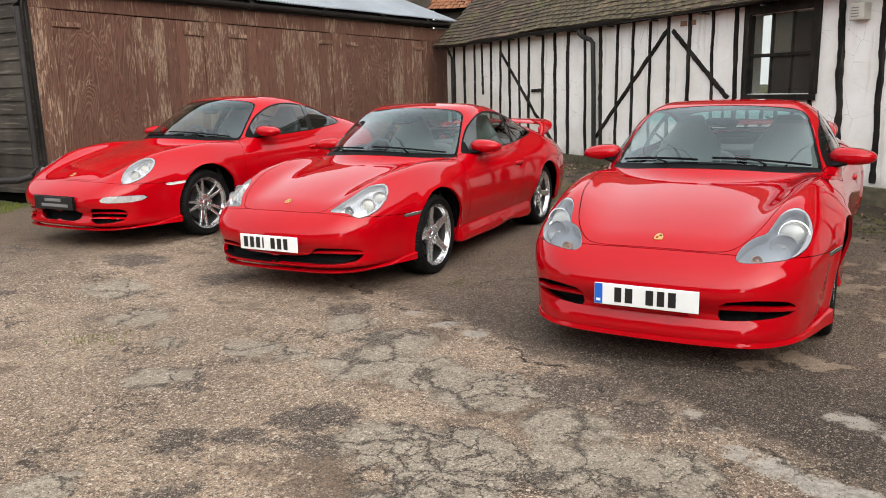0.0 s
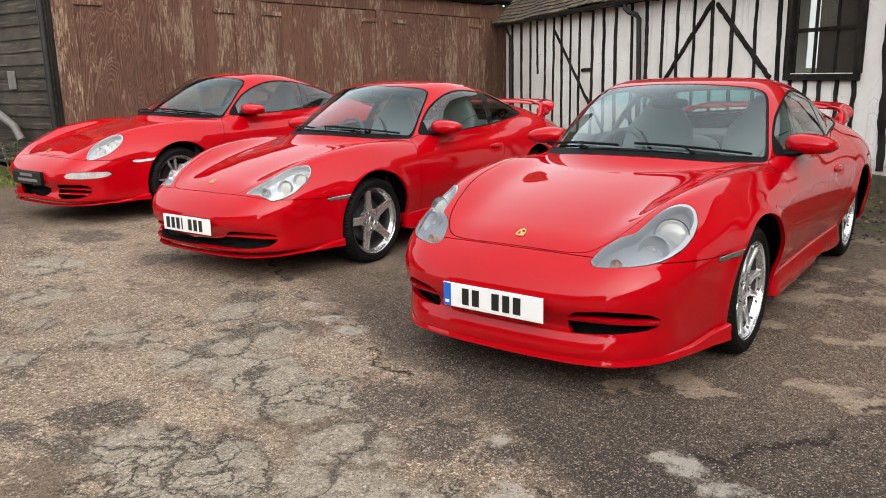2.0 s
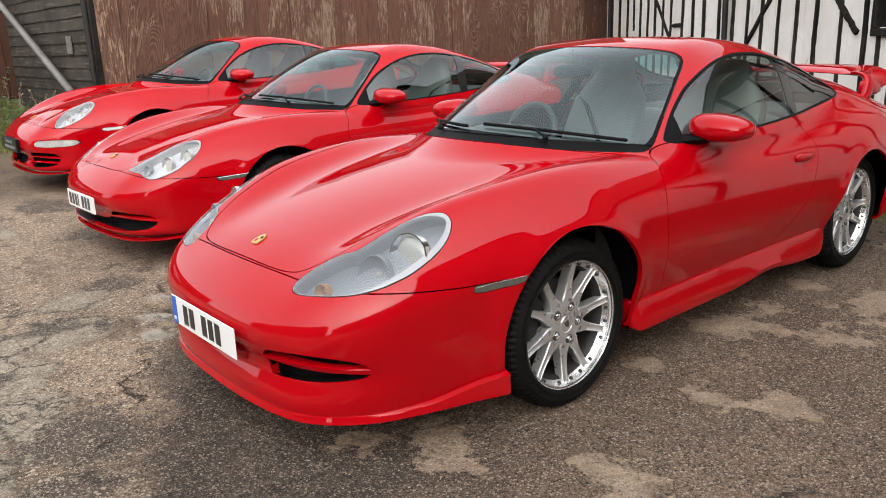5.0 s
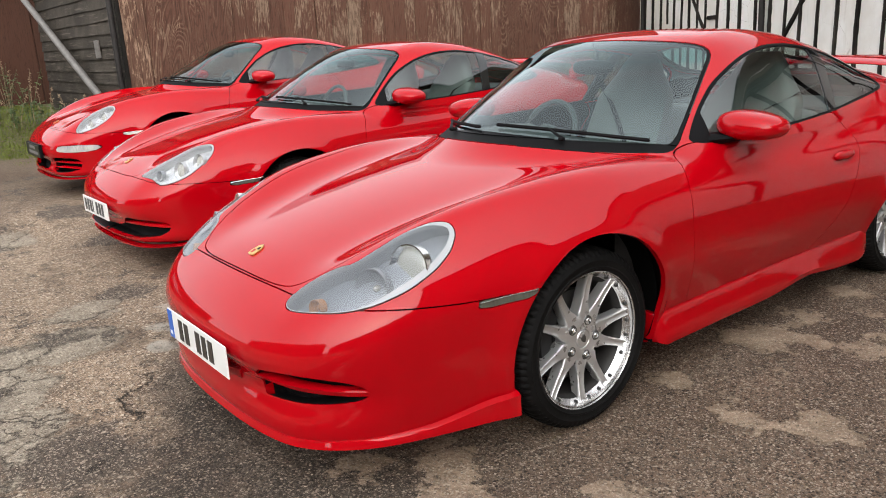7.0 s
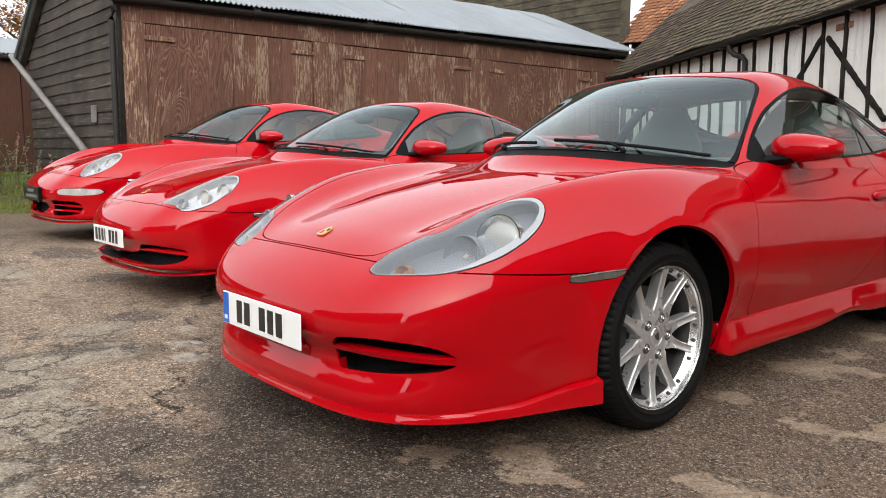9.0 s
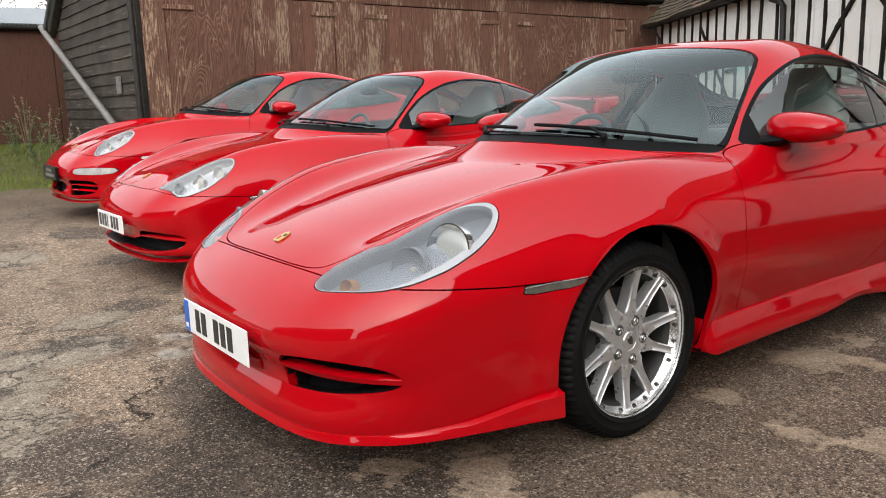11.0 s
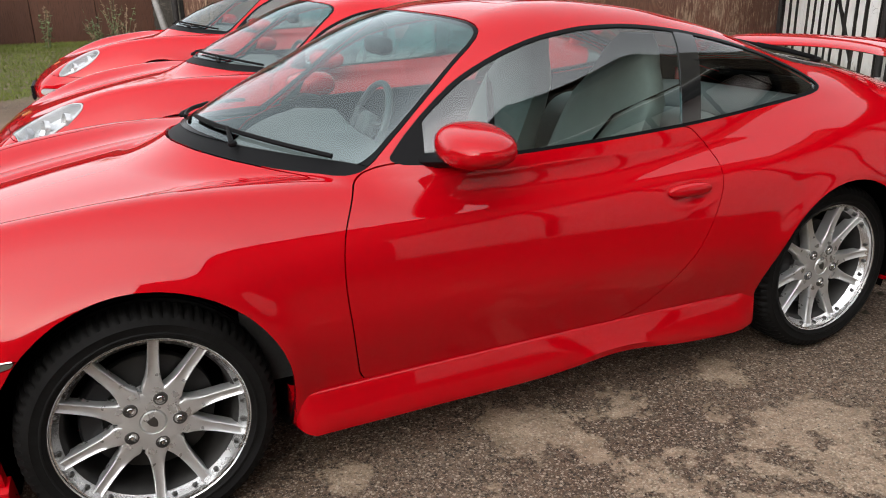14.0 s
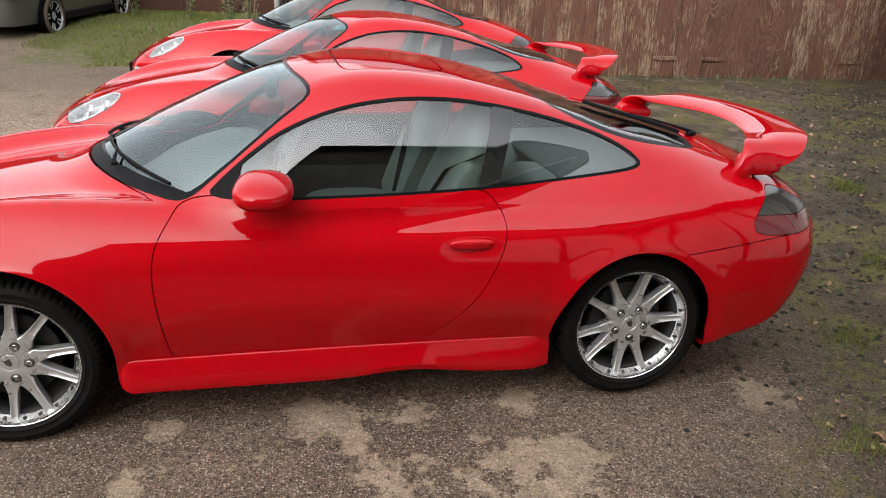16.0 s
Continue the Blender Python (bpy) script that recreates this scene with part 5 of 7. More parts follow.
    if spec["wing"]:
        wing_parts(car, spec["wing"])
    car.matrix_basis = spec["at"]
    return car


def on_front(shape, x, z, out=0.0):
    """The place on the nose at x and z, moved out along the skin's normal."""
    lo, hi = np.full(len(x), -1.3), np.full(len(x), 0.3)
    for _ in range(30):
        mid = (lo + hi) / 2
        inside = shape(x, mid, z) < 0
        hi, lo = np.where(inside, mid, hi), np.where(inside, lo, mid)
    p = np.stack([x, hi, z], 1)
    return p + out * shape.normal(p)[0]


def on_top(shape, x, y, out=0.0):
    lo, hi = np.full(len(x), 0.5), np.full(len(x), 1.5)
    for _ in range(30):
        mid = (lo + hi) / 2
        inside = shape(x, y, mid) < 0
        lo, hi = np.where(inside, mid, lo), np.where(inside, hi, mid)
    p = np.stack([x, y, lo], 1)
    return p + out * shape.normal(p)[0]


def mirror_parts(car, door, side):
    def shell(p):
        q = p.copy()
        q.y = q.y * 0.95 if q.y < 0 else q.y * 1.1
        q.z *= 1 - 0.14 * q.x
        q.z -= 0.06 * (1 - q.x)
        return q

    head = blob("door_mirror", (0, 0, 0), (0.138, 0.1, 0.056), RED, 2.4, 32, 20, shell)
    at = pose(0.832 * side, 0.887, 0.928, 0, 4 * side, -6 * side) @ Matrix.Diagonal((side, 1, 1, 1))
    mirror = child("door_mirror", head, door, at, "red door mirror on a black foot")
    child("mirror_glass", blob("mirror_glass", (0, 0.1, -0.006), (0.055, 0.005, 0.022), CHROME, 3), mirror)
    rings = []
    for i in range(6):
        s = i / 5
        x, z = -0.02 - 0.14 * s, -0.045 - 0.03 * s
        a, b = 0.045 + 0.035 * s, 0.016 + 0.016 * s
        rings.append([(x, -0.03 - 0.05 * s + a * math.cos(2 * math.pi * k / 12), z + b * math.sin(2 * math.pi * k / 12)) for k in range(12)])
    child("mirror_foot", loft("mirror_foot", rings, TRIM), mirror, None, "matt black mirror foot")


def lamp_parts(car, P, spec):
    for side, name in ((1, "headlamp"), (-1, "headlamp_right")):
        g = P.gap_to([(side * x, y) for x, y in spec["lamp"]], "top", lambda v: (side * v[:, 0] > 0) & (v[:, 1] < -0.2), 2)
        band = 0.003 + spec["lamp_rim"] * ramp((np.abs(P.v[:, 0]) - 0.5) + 0.35 * (P.v[:, 1] + 0.65), 0.06, 0.2)
        v, lens, rim = split(P.v, P.r[name], g(P.v) + band)
        Q = Panels(P.shape, v=P.shape.settle(v, 1))
        Q.n, _ = P.shape.normal(Q.v)
        lamp = child("headlamp", Q.mesh("headlamp", lens, spec["lens"], 0), car, None, spec["lamp_label"])
        lamp.visible_shadow = False
        child("lens_rim", Q.mesh("lens_rim", rim, LENS_RIM, 0.014), lamp)
        bucket = Q.mesh("lamp_bucket", np.concatenate([lens, rim]), spec["bucket"], 0.0, -0.055)
        child("lamp_bucket", bucket, lamp)
        wall = Q.mesh("lamp_wall", np.concatenate([lens, rim]), spec["bucket"], 0.06, -0.004)
        n = len(lens) + len(rim)
        keep = skin_edges(wall, n)
        child("lamp_wall", keep, lamp)
        for x, y, z, r, kind in spec["bowls"]:
            at = look((side * x, y, z), (side * (x + 0.25), y - 1.0, z + 0.18)) @ pose(0, 0, 0, 0, 90, 0)
            child("reflector", lathe("reflector", [(r * 0.25, -0.012), (r * 0.55, -0.006), (r * 0.85, 0.01), (r, 0.028), (r * 1.06, 0.028), (r * 1.06, 0.0)], {"projector": CHROME if spec["bucket"] is LAMP_GREY else LAMP_BRIGHT, "plain": LAMP_GREY, "amber": AMBER}[kind], 32), lamp, at)
            if kind == "projector":
                child("projector_lens", blob("projector_lens", (0.008, 0, 0), (r * 0.22, r * 0.86, r * 0.86), LAMP_EYE, 2, 24, 12), lamp, at)
            else:
                child("bulb", blob("bulb", (0.0, 0, 0), (0.016, 0.011, 0.011), AMBER if kind == "amber" else LAMP_EYE, 2, 12, 8), lamp, at)


def skin_edges(me, skip):
    """Only the turned-in edge of a panel mesh: all but its first faces."""
    bm = bmesh.new()
    bm.from_mesh(me)
    bm.faces.ensure_lookup_table()
    bmesh.ops.delete(bm, geom=bm.faces[:skip], context="FACES")
    bm.to_mesh(me)
    bm.free()
    return me


def plate_bars(plate, groups, color):
    """Plain bars where the plate's characters stand: (place along the plate, width)."""
    for x, w in groups:
        child("plate_mark", box_mesh("plate_mark", (x - w / 2, -0.0035, -0.04), (x + w / 2, -0.0015, 0.04), color, 0.0008), plate)


def bumper_parts(car, P, spec):
    shape = spec["shape"]
    Q = P
    for n in range(len(spec["grilles"])):
        whole = P.r["grille%d" % n]
        across = bool((np.abs(P.v[whole][:, :, 0]) < 0.05).any())
        for tris in (whole,) if across else P.halves("grille%d" % n):
            child("air_duct", Q.mesh("air_duct", tris, DUCT, 0.0, -0.075), car, None, "dark air intake mesh")
            walls = Q.mesh("duct_wall", tris, BLACK, 0.07, -0.006)
            child("duct_wall", skin_edges(walls, len(tris)), car)
    if spec["strip"]:
        for tris in P.halves("front_strip"):
            child("front_lamp", P.mesh("front_lamp", tris, STRIP, 0.012), car, None, "clear front position lamp")
    for x0, x1, z, tall in spec["vanes"]:
        for side in (1, -1):
            rings = []
            for i in range(15):
                s = i / 14
                x = np.full(4, x0 + (x1 - x0) * s)
                h = tall * (0.5 + 0.5 * math.sin(math.pi * min(1, 0.15 + s * 1.6) / 2) if s < 0.5 else 1)
                zz = z + 0.01 * math.sin(math.pi * s) - 0.012 * s
                p = on_front(shape, x, np.array([zz - h / 2, zz - h * 0.3, zz + h * 0.3, zz + h / 2]))
                q = np.concatenate([p - [[0, -0.012, 0], [0, 0.0, 0], [0, 0.0, 0], [0, -0.012, 0]], p[::-1] + [[0, 0.045, 0]]])
                rings.append([(side * a, b, c) for a, b, c in q])
            child("grille_vane", loft("grille_vane", rings, RED), car)
    # plate
    w, low, high, y = spec["plate"]
    plate = box_mesh("number_plate", (-w / 2, 0, low), (w / 2, 0.005, high), spec["plate_mat"], 0.002)
    plate = child("number_plate", plate, car, pose(0, y, 0), spec["plate_label"])
    mid = (low + high) / 2
    for x, wide, tall, dz in spec["plate_bars"]:
        child("plate_mark", box_mesh("plate_mark", (x - wide / 2, -0.0022, mid + dz - tall / 2), (x + wide / 2, 0.0, mid + dz + tall / 2), spec["bar_mat"], 0.0006), plate)
    if spec["band"]:
        child("blue_band", box_mesh("blue_band", (-w / 2 + 0.002, -0.0018, low + 0.003), (-w / 2 + 0.043, 0.0, high - 0.003), BLUE, 0.0006), plate)
        child("band_mark", box_mesh("band_mark", (-w / 2 + 0.012, -0.0028, low + 0.016), (-w / 2 + 0.033, -0.0016, low + 0.03), WHITE, 0.0004), plate)
    if spec["plate_back"]:
        child("plate_backing", box_mesh("plate_backing", (-w / 2 - 0.006, 0.006, low - 0.006), (w / 2 + 0.006, 0.03, high + 0.006), BLACK, 0.003), plate)
    if spec["plinth"]:
        rings = []
        for i in range(13):
            x = np.full(6, -0.2 + 0.4 * i / 12)
            e = 1 - abs(i - 6) / 6
            out = 0.003 + 0.016 * min(1, 3 * e)
            p = on_front(shape, x, np.array([low - 0.004, low - 0.012, low - 0.028, low - 0.036, low - 0.036, low - 0.004]))
            p[:, 1] += np.array([-out, -out - 0.003, -out - 0.001, 0.0, 0.03, 0.03])
            rings.append(p)
        child("plate_plinth", loft("plate_plinth", rings, RED), car, None, "red moulding below the number plate")
    # badge
    p = on_top(shape, np.array([0.0]), np.array([spec["badge"]]), 0.001)[0]
    bm = bmesh.new()
    outline = [(-0.021, 0.026), (0, 0.03), (0.021, 0.026), (0.0215, 0.0), (0.016, -0.018), (0, -0.03), (-0.016, -0.018), (-0.0215, 0.0)]
    f = bm.faces.new([bm.verts.new((x, -q, 0)) for x, q in outline])
    top = bmesh.ops.extrude_face_region(bm, geom=[f])["geom"]
    bmesh.ops.translate(bm, vec=(0, 0, 0.004), verts=[g for g in top if isinstance(g, bmesh.types.BMVert)])
    n = shape.normal(p[None])[0][0]
    tilt = Vector((0, 0, 1)).rotation_difference(Vector(n)).to_matrix().to_4x4()
    badge = child("bonnet_badge", bm_mesh("bonnet_badge", bm, GOLD, False), car, Matrix.Translation(p) @ tilt, "small gold shield badge")
    child("badge_field", box_mesh("badge_field", (-0.013, -0.019, 0.0035), (-0.001, 0.0, 0.0052), RED, 0.0005), badge)
    child("badge_field", box_mesh("badge_field", (0.001, 0.001, 0.0035), (0.013, 0.014, 0.0052), BLACK, 0.0005), badge)


def skirt_parts(car, shape, spec):
    deep = spec["skirt"]
    for side in (1, -1):
        rings = []
        ends = [0.0, 0.002, 0.005, 0.009, 0.014, 0.02]
        for s in ends + [0.03 + 0.94 * i / 36 for i in range(37)] + [1 - e for e in reversed(ends)]:
            y = 0.358 + (1.988 - 0.358) * s
            curl = 1 - math.sqrt(max(0.0, 1 - (1 - min(1, s / 0.025)) ** 2))
            x = float(shape.half(y) - shape.tumble(0.29) - 0.84 * shape.tuck(y)) - 0.002 - 0.028 * curl
            scallop = 0.03 * math.exp(-(((s - 0.66) / 0.12) ** 2))
            end = min(1, s / 0.03, (1 - s) / 0.04)
            low = 0.161 + scallop * 0.9 + 0.012 * (1 - end) + 0.02 * curl
            top = 0.287 + 0.016 * s
            k = 0.4 + 0.6 * end
            rings.append([(side * a, y, z) for a, z in ((x - 0.05, top + 0.004), (x + 0.003, top + 0.003), (x + 0.006 * k + 0.003, top - 0.0005), (x + 0.009 * k + 0.003, top - 0.008), (x + (0.020 * k + 0.003) * deep, 0.55 * top + 0.45 * low),
                                                       (x + 0.036 * k * deep, low + 0.03), (x + 0.028 * k, low + 0.006), (x - 0.01, low), (x - 0.06, low + 0.01))])
        child("side_skirt", loft("side_skirt", rings, RED), car, None, "red moulded sill skirt")
    # front lip, along the lower edge of the nose
    rings, n = [], 73
    for i in range(n):
        phi = radians(-104 + 208 * i / (n - 1))
        ends = min(1, (104 - abs(math.degrees(phi))) / 40)
        aside = float(ramp(abs(math.degrees(phi)), 42, 84))
        edge = 0.236 - 0.07 * ends + 0.022 * aside
        ring = []
        for dz, out in ((0.012, -0.03), (0.004, 0.0005), (-0.004, 0.0025), (-0.4, 0.004), (-0.8, 0.006), (-1.0, 0.006), (-1.06, -0.006), (-1.0, -0.06)):
            z = edge + dz if dz > -0.01 else edge + dz * (edge - spec["lip"])
            lo, hi, zz = 0.2, 1.2, max(z, 0.2)
            for _ in range(24):
                mid = (lo + hi) / 2
                if shape(np.array([mid * math.sin(phi)]), np.array([-0.25 - mid * math.cos(phi)]), np.array([zz]))[0] < 0:
                    lo = mid
                else:
                    hi = mid
            r = lo + out + (0.02 * aside if out > 0.002 else 0.0)
            ring.append((r * math.sin(phi), -0.25 - r * math.cos(phi), z))
        rings.append(ring)
    rings = [q for q in rings if q[0][1] < -0.328]
    child("front_lip", loft("front_lip", rings, RED), car, None, "red front spoiler lip")


def wiper_parts(car, shape):
    for x0, x1, pivot in ((-0.56, -0.02, -0.22), (0.06, 0.60, 0.36)):
        xs = np.linspace(x0, x1, 12)
        ys = SCREEN_BASE(xs) + 0.075 + 0.02 * np.cos((xs - x0) * 3)
        blade = on_top(shape, xs, ys, 0.012)
        w = child("wiper", tube("wiper", blade, 0.006, BLACK, 6, 1.3), car, None, "black windscreen wiper")
        xs = np.linspace(pivot, (x0 + x1) / 2 - 0.05, 6)
        arm = on_top(shape, xs, SCREEN_BASE(xs) + 0.045 + 0.05 * (xs - pivot) / (xs[-1] - pivot), 0.018)
        child("wiper_arm", tube("wiper_arm", arm, [0.009, 0.008, 0.007, 0.006, 0.005, 0.004], BLACK, 6, 0.7), w)
        child("wiper_pivot", blob("wiper_pivot", on_top(shape, np.array([pivot]), np.array([SCREEN_BASE(pivot) + 0.045]), 0.012)[0], (0.012, 0.014, 0.009), BLACK, 2.5, 14, 8), w)


def rear_wiper(car, shape):
    """The parked wiper of the rear window: blade, arm and pivot."""
    xs, ys = np.linspace(0.13, 0.31, 10), np.linspace(2.30, 2.70, 10)
    w = child("rear_wiper", tube("rear_wiper", on_top(shape, xs, ys, 0.014), 0.007, BLACK, 6, 1.4), car, None, "black rear window wiper")
    xs, ys = np.linspace(0.25, 0.215, 6), np.linspace(2.79, 2.49, 6)
    child("wiper_arm", tube("wiper_arm", on_top(shape, xs, ys, 0.022), [0.012, 0.010, 0.008, 0.007, 0.006, 0.005], BLACK, 6, 0.7), w)
    child("wiper_pivot", blob("wiper_pivot", on_top(shape, np.array([0.25]), np.array([2.795]), 0.012)[0], (0.02, 0.024, 0.014), BLACK, 2.5, 14, 8), w)


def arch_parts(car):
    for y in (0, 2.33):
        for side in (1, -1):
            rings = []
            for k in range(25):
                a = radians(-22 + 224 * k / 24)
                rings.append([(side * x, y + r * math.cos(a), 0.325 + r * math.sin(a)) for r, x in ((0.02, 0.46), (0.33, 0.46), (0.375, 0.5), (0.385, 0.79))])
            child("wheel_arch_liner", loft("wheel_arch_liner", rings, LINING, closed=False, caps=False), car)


def wing_parts(car, tall):
    path = [(0.595, 2.90, 0.80), (0.61, 2.91, 0.87), (0.622, 2.925, 0.93), (0.618, 2.955, 0.985), (0.575, 3.005, 1.022), (0.5, 3.06, 1.038), (0.4, 3.115, 1.042), (0.2, 3.19, 1.045), (0.0, 3.215, 1.045)]
    path = path + [(-x, y, z) for x, y, z in path[-2::-1]]
    pts = []
    for i in range(len(path) - 1):
        a, b = Vector(path[i]), Vector(path[i + 1])
        pts += [a.lerp(b, k / 4) for k in range(4)]
    pts.append(Vector(path[-1]))
    for _ in range(3):
        pts = [pts[0]] + [(pts[i - 1] + 2 * pts[i] + pts[i + 1]) / 4 for i in range(1, len(pts) - 1)] + [pts[-1]]
    rings = []
    for i, p in enumerate(pts):
        p = Vector((p.x, p.y, 0.83 + (p.z - 0.83) * tall))
        t = (pts[min(i + 1, len(pts) - 1)] - pts[max(i - 1, 0)]).normalized()
        chord = Vector((0, 1, 0.07 + 0.1 * abs(t.x)))
        chord = (chord - chord.dot(t) * t).normalized()
        up = chord.cross(t).normalized()
        flat = abs(t.x)
        rise = min(1.0, max(0.0, (p.z - 0.80 * tall) / (0.25 * tall)))
        neck = math.exp(-(((rise - 0.5) / 0.2) ** 2))
        half = 0.078 + 0.045 * float(ramp(rise, 0.6, 0.95)) - 0.03 * neck if abs(p.x) > 0.45 else 0.123 - 0.012 * (1 - (p.x / 0.45) ** 2)
        p = p + Vector((0, half - 0.118, 0))
        thick = 0.030 - 0.013 * flat
        ring = []
        for k in range(18):
            a = 2 * math.pi * k / 18
            c, s = math.cos(a), math.sin(a)
            ring.append(p + half * c * chord + thick * (1 - 0.55 * max(0, c)) * s * up)
        rings.append(ring)
    wing = child("rear_wing", loft("rear_wing", rings, RED), car, None, "red fixed rear wing")
    for side in (1, -1):
        child("wing_end", blob("wing_end", (0.607 * side, 2.925, 0.83 + 0.115 * tall), (0.042, 0.105, 0.043), RED, 2.8, 28, 16, lambda q: Vector((q.x, q.y, q.z * (1 - 0.3 * q.y) - 0.2 * q.y))), wing)
    for k in range(7):
        child("lid_slat", box_mesh("lid_slat", (-0.34, 2.83 + 0.035 * k, 0.89 - 0.013 * k), (0.34, 2.848 + 0.035 * k, 0.915 - 0.013 * k), BLACK, 0.003), car)


# ---- ground ----
def lift(x, y):
    a = 0.11 * ramp(-np.asarray(x, float), 3.6, 4.7)
    b = 0.13 * ramp(np.asarray(y, float), 3.6, 6.2)
    dip = 0.02 * np.exp(-(((np.asarray(y, float) - 0.1) / 0.9) ** 2)) * ramp(np.asarray(x, float), -8.0, -7.0) * ramp(-np.asarray(x, float), -4.0, -2.0)
    return np.maximum(a, b) - dip + 0.32 * ramp(-np.asarray(x, float), 8.6, 13.0)


def ground_sheet():
    near = np.arange(-16.0, 14.01, 0.25)
    far_lo, far_hi = np.array([-450, -220, -110, -60, -36, -24.0, -19.0]), np.array([17.0, 22.0, 34, 60, 110, 220, 450.0])
    gx, gy = np.concatenate([far_lo, near, far_hi]), np.concatenate([far_lo, near, far_hi])
    X, Y = np.meshgrid(gx, gy, indexing="ij")
    Z = lift(X, Y)
    rng = np.random.default_rng(3)
    rough = rng.normal(0, 0.004, X.shape)
    rough[(np.abs(X + 2.5) < 5.0) & (np.abs(Y - 1.0) < 3.0)] *= 0.3
    Z = Z + rough - 0.002
    n = len(gy)
    idx = np.arange(len(gx) * n).reshape(len(gx), n)
    faces = np.stack([idx[:-1, :-1], idx[1:, :-1], idx[1:, 1:], idx[:-1, 1:]], -1).reshape(-1, 4)
    ob = new("ground", mesh_of("ground", np.stack([X, Y, Z], -1).reshape(-1, 3), faces, GROUND, True))
    tagged(ob, "broken asphalt yard worn to sandy earth, with moss", "ground", kind="structure")


ground_sheet()


def beam(name, a, b, wide, thick, mat, rough=0.0, seed=0, cuts=7, up=(0, 0, 1)):
    """A timber from a to b, wide across and thick towards its face, with uneven edges."""
    rng = random.Random(seed)
    a, b = Vector(a), Vector(b)
    t = (b - a).normalized()
    face = Vector((0, 1, 0))
    side = t.cross(face).normalized()
    rings = []
    bow = [(rng.uniform(2, 30), rng.uniform(0, 6.28), rng.uniform(0.1, 0.3)) for _ in range(5)]
    worn = [(rng.uniform(8, 90), rng.uniform(0, 6.28), rng.uniform(0.2, 0.5)) for _ in range(6)]
    for i in range(cuts):
        s = i / (cuts - 1)
        p = a.lerp(b, s) + side * rough * sum(h * math.sin(f * s + o) for f, o, h in bow)
        w = wide * (1 + 12 * rough * sum(h * math.sin(f * s + o) for f, o, h in worn))
        rings.append([p - side * w / 2, p - side * w / 2 - face * thick * 0.85, p - side * w * 0.36 - face * thick, p + side * w * 0.36 - face * thick, p + side * w / 2 - face * thick * 0.85, p + side * w / 2])
    return loft(name, rings, mat, angle=30)


# ---- timber-framed house; its x runs along the wall, y into it ----
house = new("timber_framed_house", None)
tagged(house, "old half-timbered building with white plaster and mossy tiled roof", "building")
HOUSE = pose(0.27, 5.34, 0, 0, 0, math.degrees(math.atan2(-0.58326, 0.81228)))


def house_wall():
    """The plaster wall with a hole for the window."""
    x0, x1, wx0, wx1, z0, z1, top = -9.75, 5.5, -0.97, 0.0, 1.27, 2.23, 2.62
    rows = [x0, -9, -8, -7, -6, -5, -4, -3, -2, wx0, wx1, 1, 2, 3, 4, x1]
    bm = bmesh.new()
    for y, flip in ((0.0, False), (0.22, True)):
        for a, b in zip(rows, rows[1:]):
            for c, d in ((-0.1, z0), (z0, z1), (z1, top)):
                if a == wx0 and c == z0:
                    continue
                q = [(a, y, c), (b, y, c), (b, y, d), (a, y, d)]
                bm.faces.new([bm.verts.new(p) for p in (q[::-1] if flip else q)])
    for p, q in (((wx0, z0), (wx1, z0)), ((wx1, z0), (wx1, z1)), ((wx1, z1), (wx0, z1)), ((wx0, z1), (wx0, z0))):
        bm.faces.new([bm.verts.new(v) for v in ((p[0], 0, p[1]), (p[0], 0.22, p[1]), (q[0], 0.22, q[1]), (q[0], 0, q[1]))])
    bmesh.ops.remove_doubles(bm, verts=bm.verts[:], dist=1e-4)
    me = bpy.data.meshes.new("plaster_wall")
    bm.to_mesh(me)
    bm.free()
    me.materials.append(PLASTER)
    child("plaster_wall", me, house, None, "off-white limewashed plaster wall, flaking near the ground")


house_wall()
rng = random.Random(5)
STUDS = [9.35, 8.86, 8.38, 8.06, 7.68, 7.30, 6.94, 6.58, 6.23, 5.75, 5.35, 4.95, 4.45, 4.03, 3.61, 3.23, 2.84, 2.44, 2.03, 1.59, 1.18, -0.85, -1.5, -2.1, -2.8, -3.5, -4.3]
for i, s in enumerate(STUDS):
    wide = 0.04 + 0.028 * rng.random() if s > 0 else 0.06
    lean = rng.uniform(-0.03, 0.03)
    foot = 0.25 if s > 1.2 else 0.3
    if s in (8.06,):
        foot = 1.3
    child("stud", beam("stud", (-s + lean, 0, foot), (-s - lean * 0.5, 0, 2.36), wide, 0.022 + 0.012 * rng.random(), TIMBER, 0.013, i, 44), house)
child("stud", beam("stud", (0.42, 0, 0.3), (0.33, 0, 2.4), 0.07, 0.035, TIMBER, 0.016, 77, 44), house)
for a, b, w in (((-7.26, 2.1), (-6.0, 0.94), 0.07), ((-6.0, 0.94), (-5.3, 0.34), 0.085), ((-2.46, 2.18), (-3.1, 1.58), 0.085), ((-3.1, 1.58), (-4.12, 0.6), 0.08), ((-2.36, 2.16), (-1.88, 1.73), 0.09), ((-1.88, 1.73), (-1.28, 1.22), 0.085), ((-6.12, 1.36), (-5.75, 1.37), 0.075)):
    child("brace", beam("brace", (a[0], 0, a[1]), (b[0], 0, b[1]), w * 0.68, 0.03, TIMBER, 0.012, int(w * 1000 + abs(a[0]) * 10), 24), house)
child("wall_plate", beam("wall_plate", (-9.75, 0, 2.4), (5.5, 0, 2.4), 0.11, 0.04, TIMBER, 0.006, 9, 40), house)
child("plinth", box_mesh("plinth", (-9.75, -0.03, -0.1), (5.5, 0.0, 0.26), PLINTH, 0.01), house, None, "low dark mossy plinth")
for x0 in (-2.22, -2.05):
    child("exposed_brick", box_mesh("exposed_brick", (x0, -0.012, 2.2), (x0 + 0.13, 0.0, 2.27), BRICK, 0.004), house)
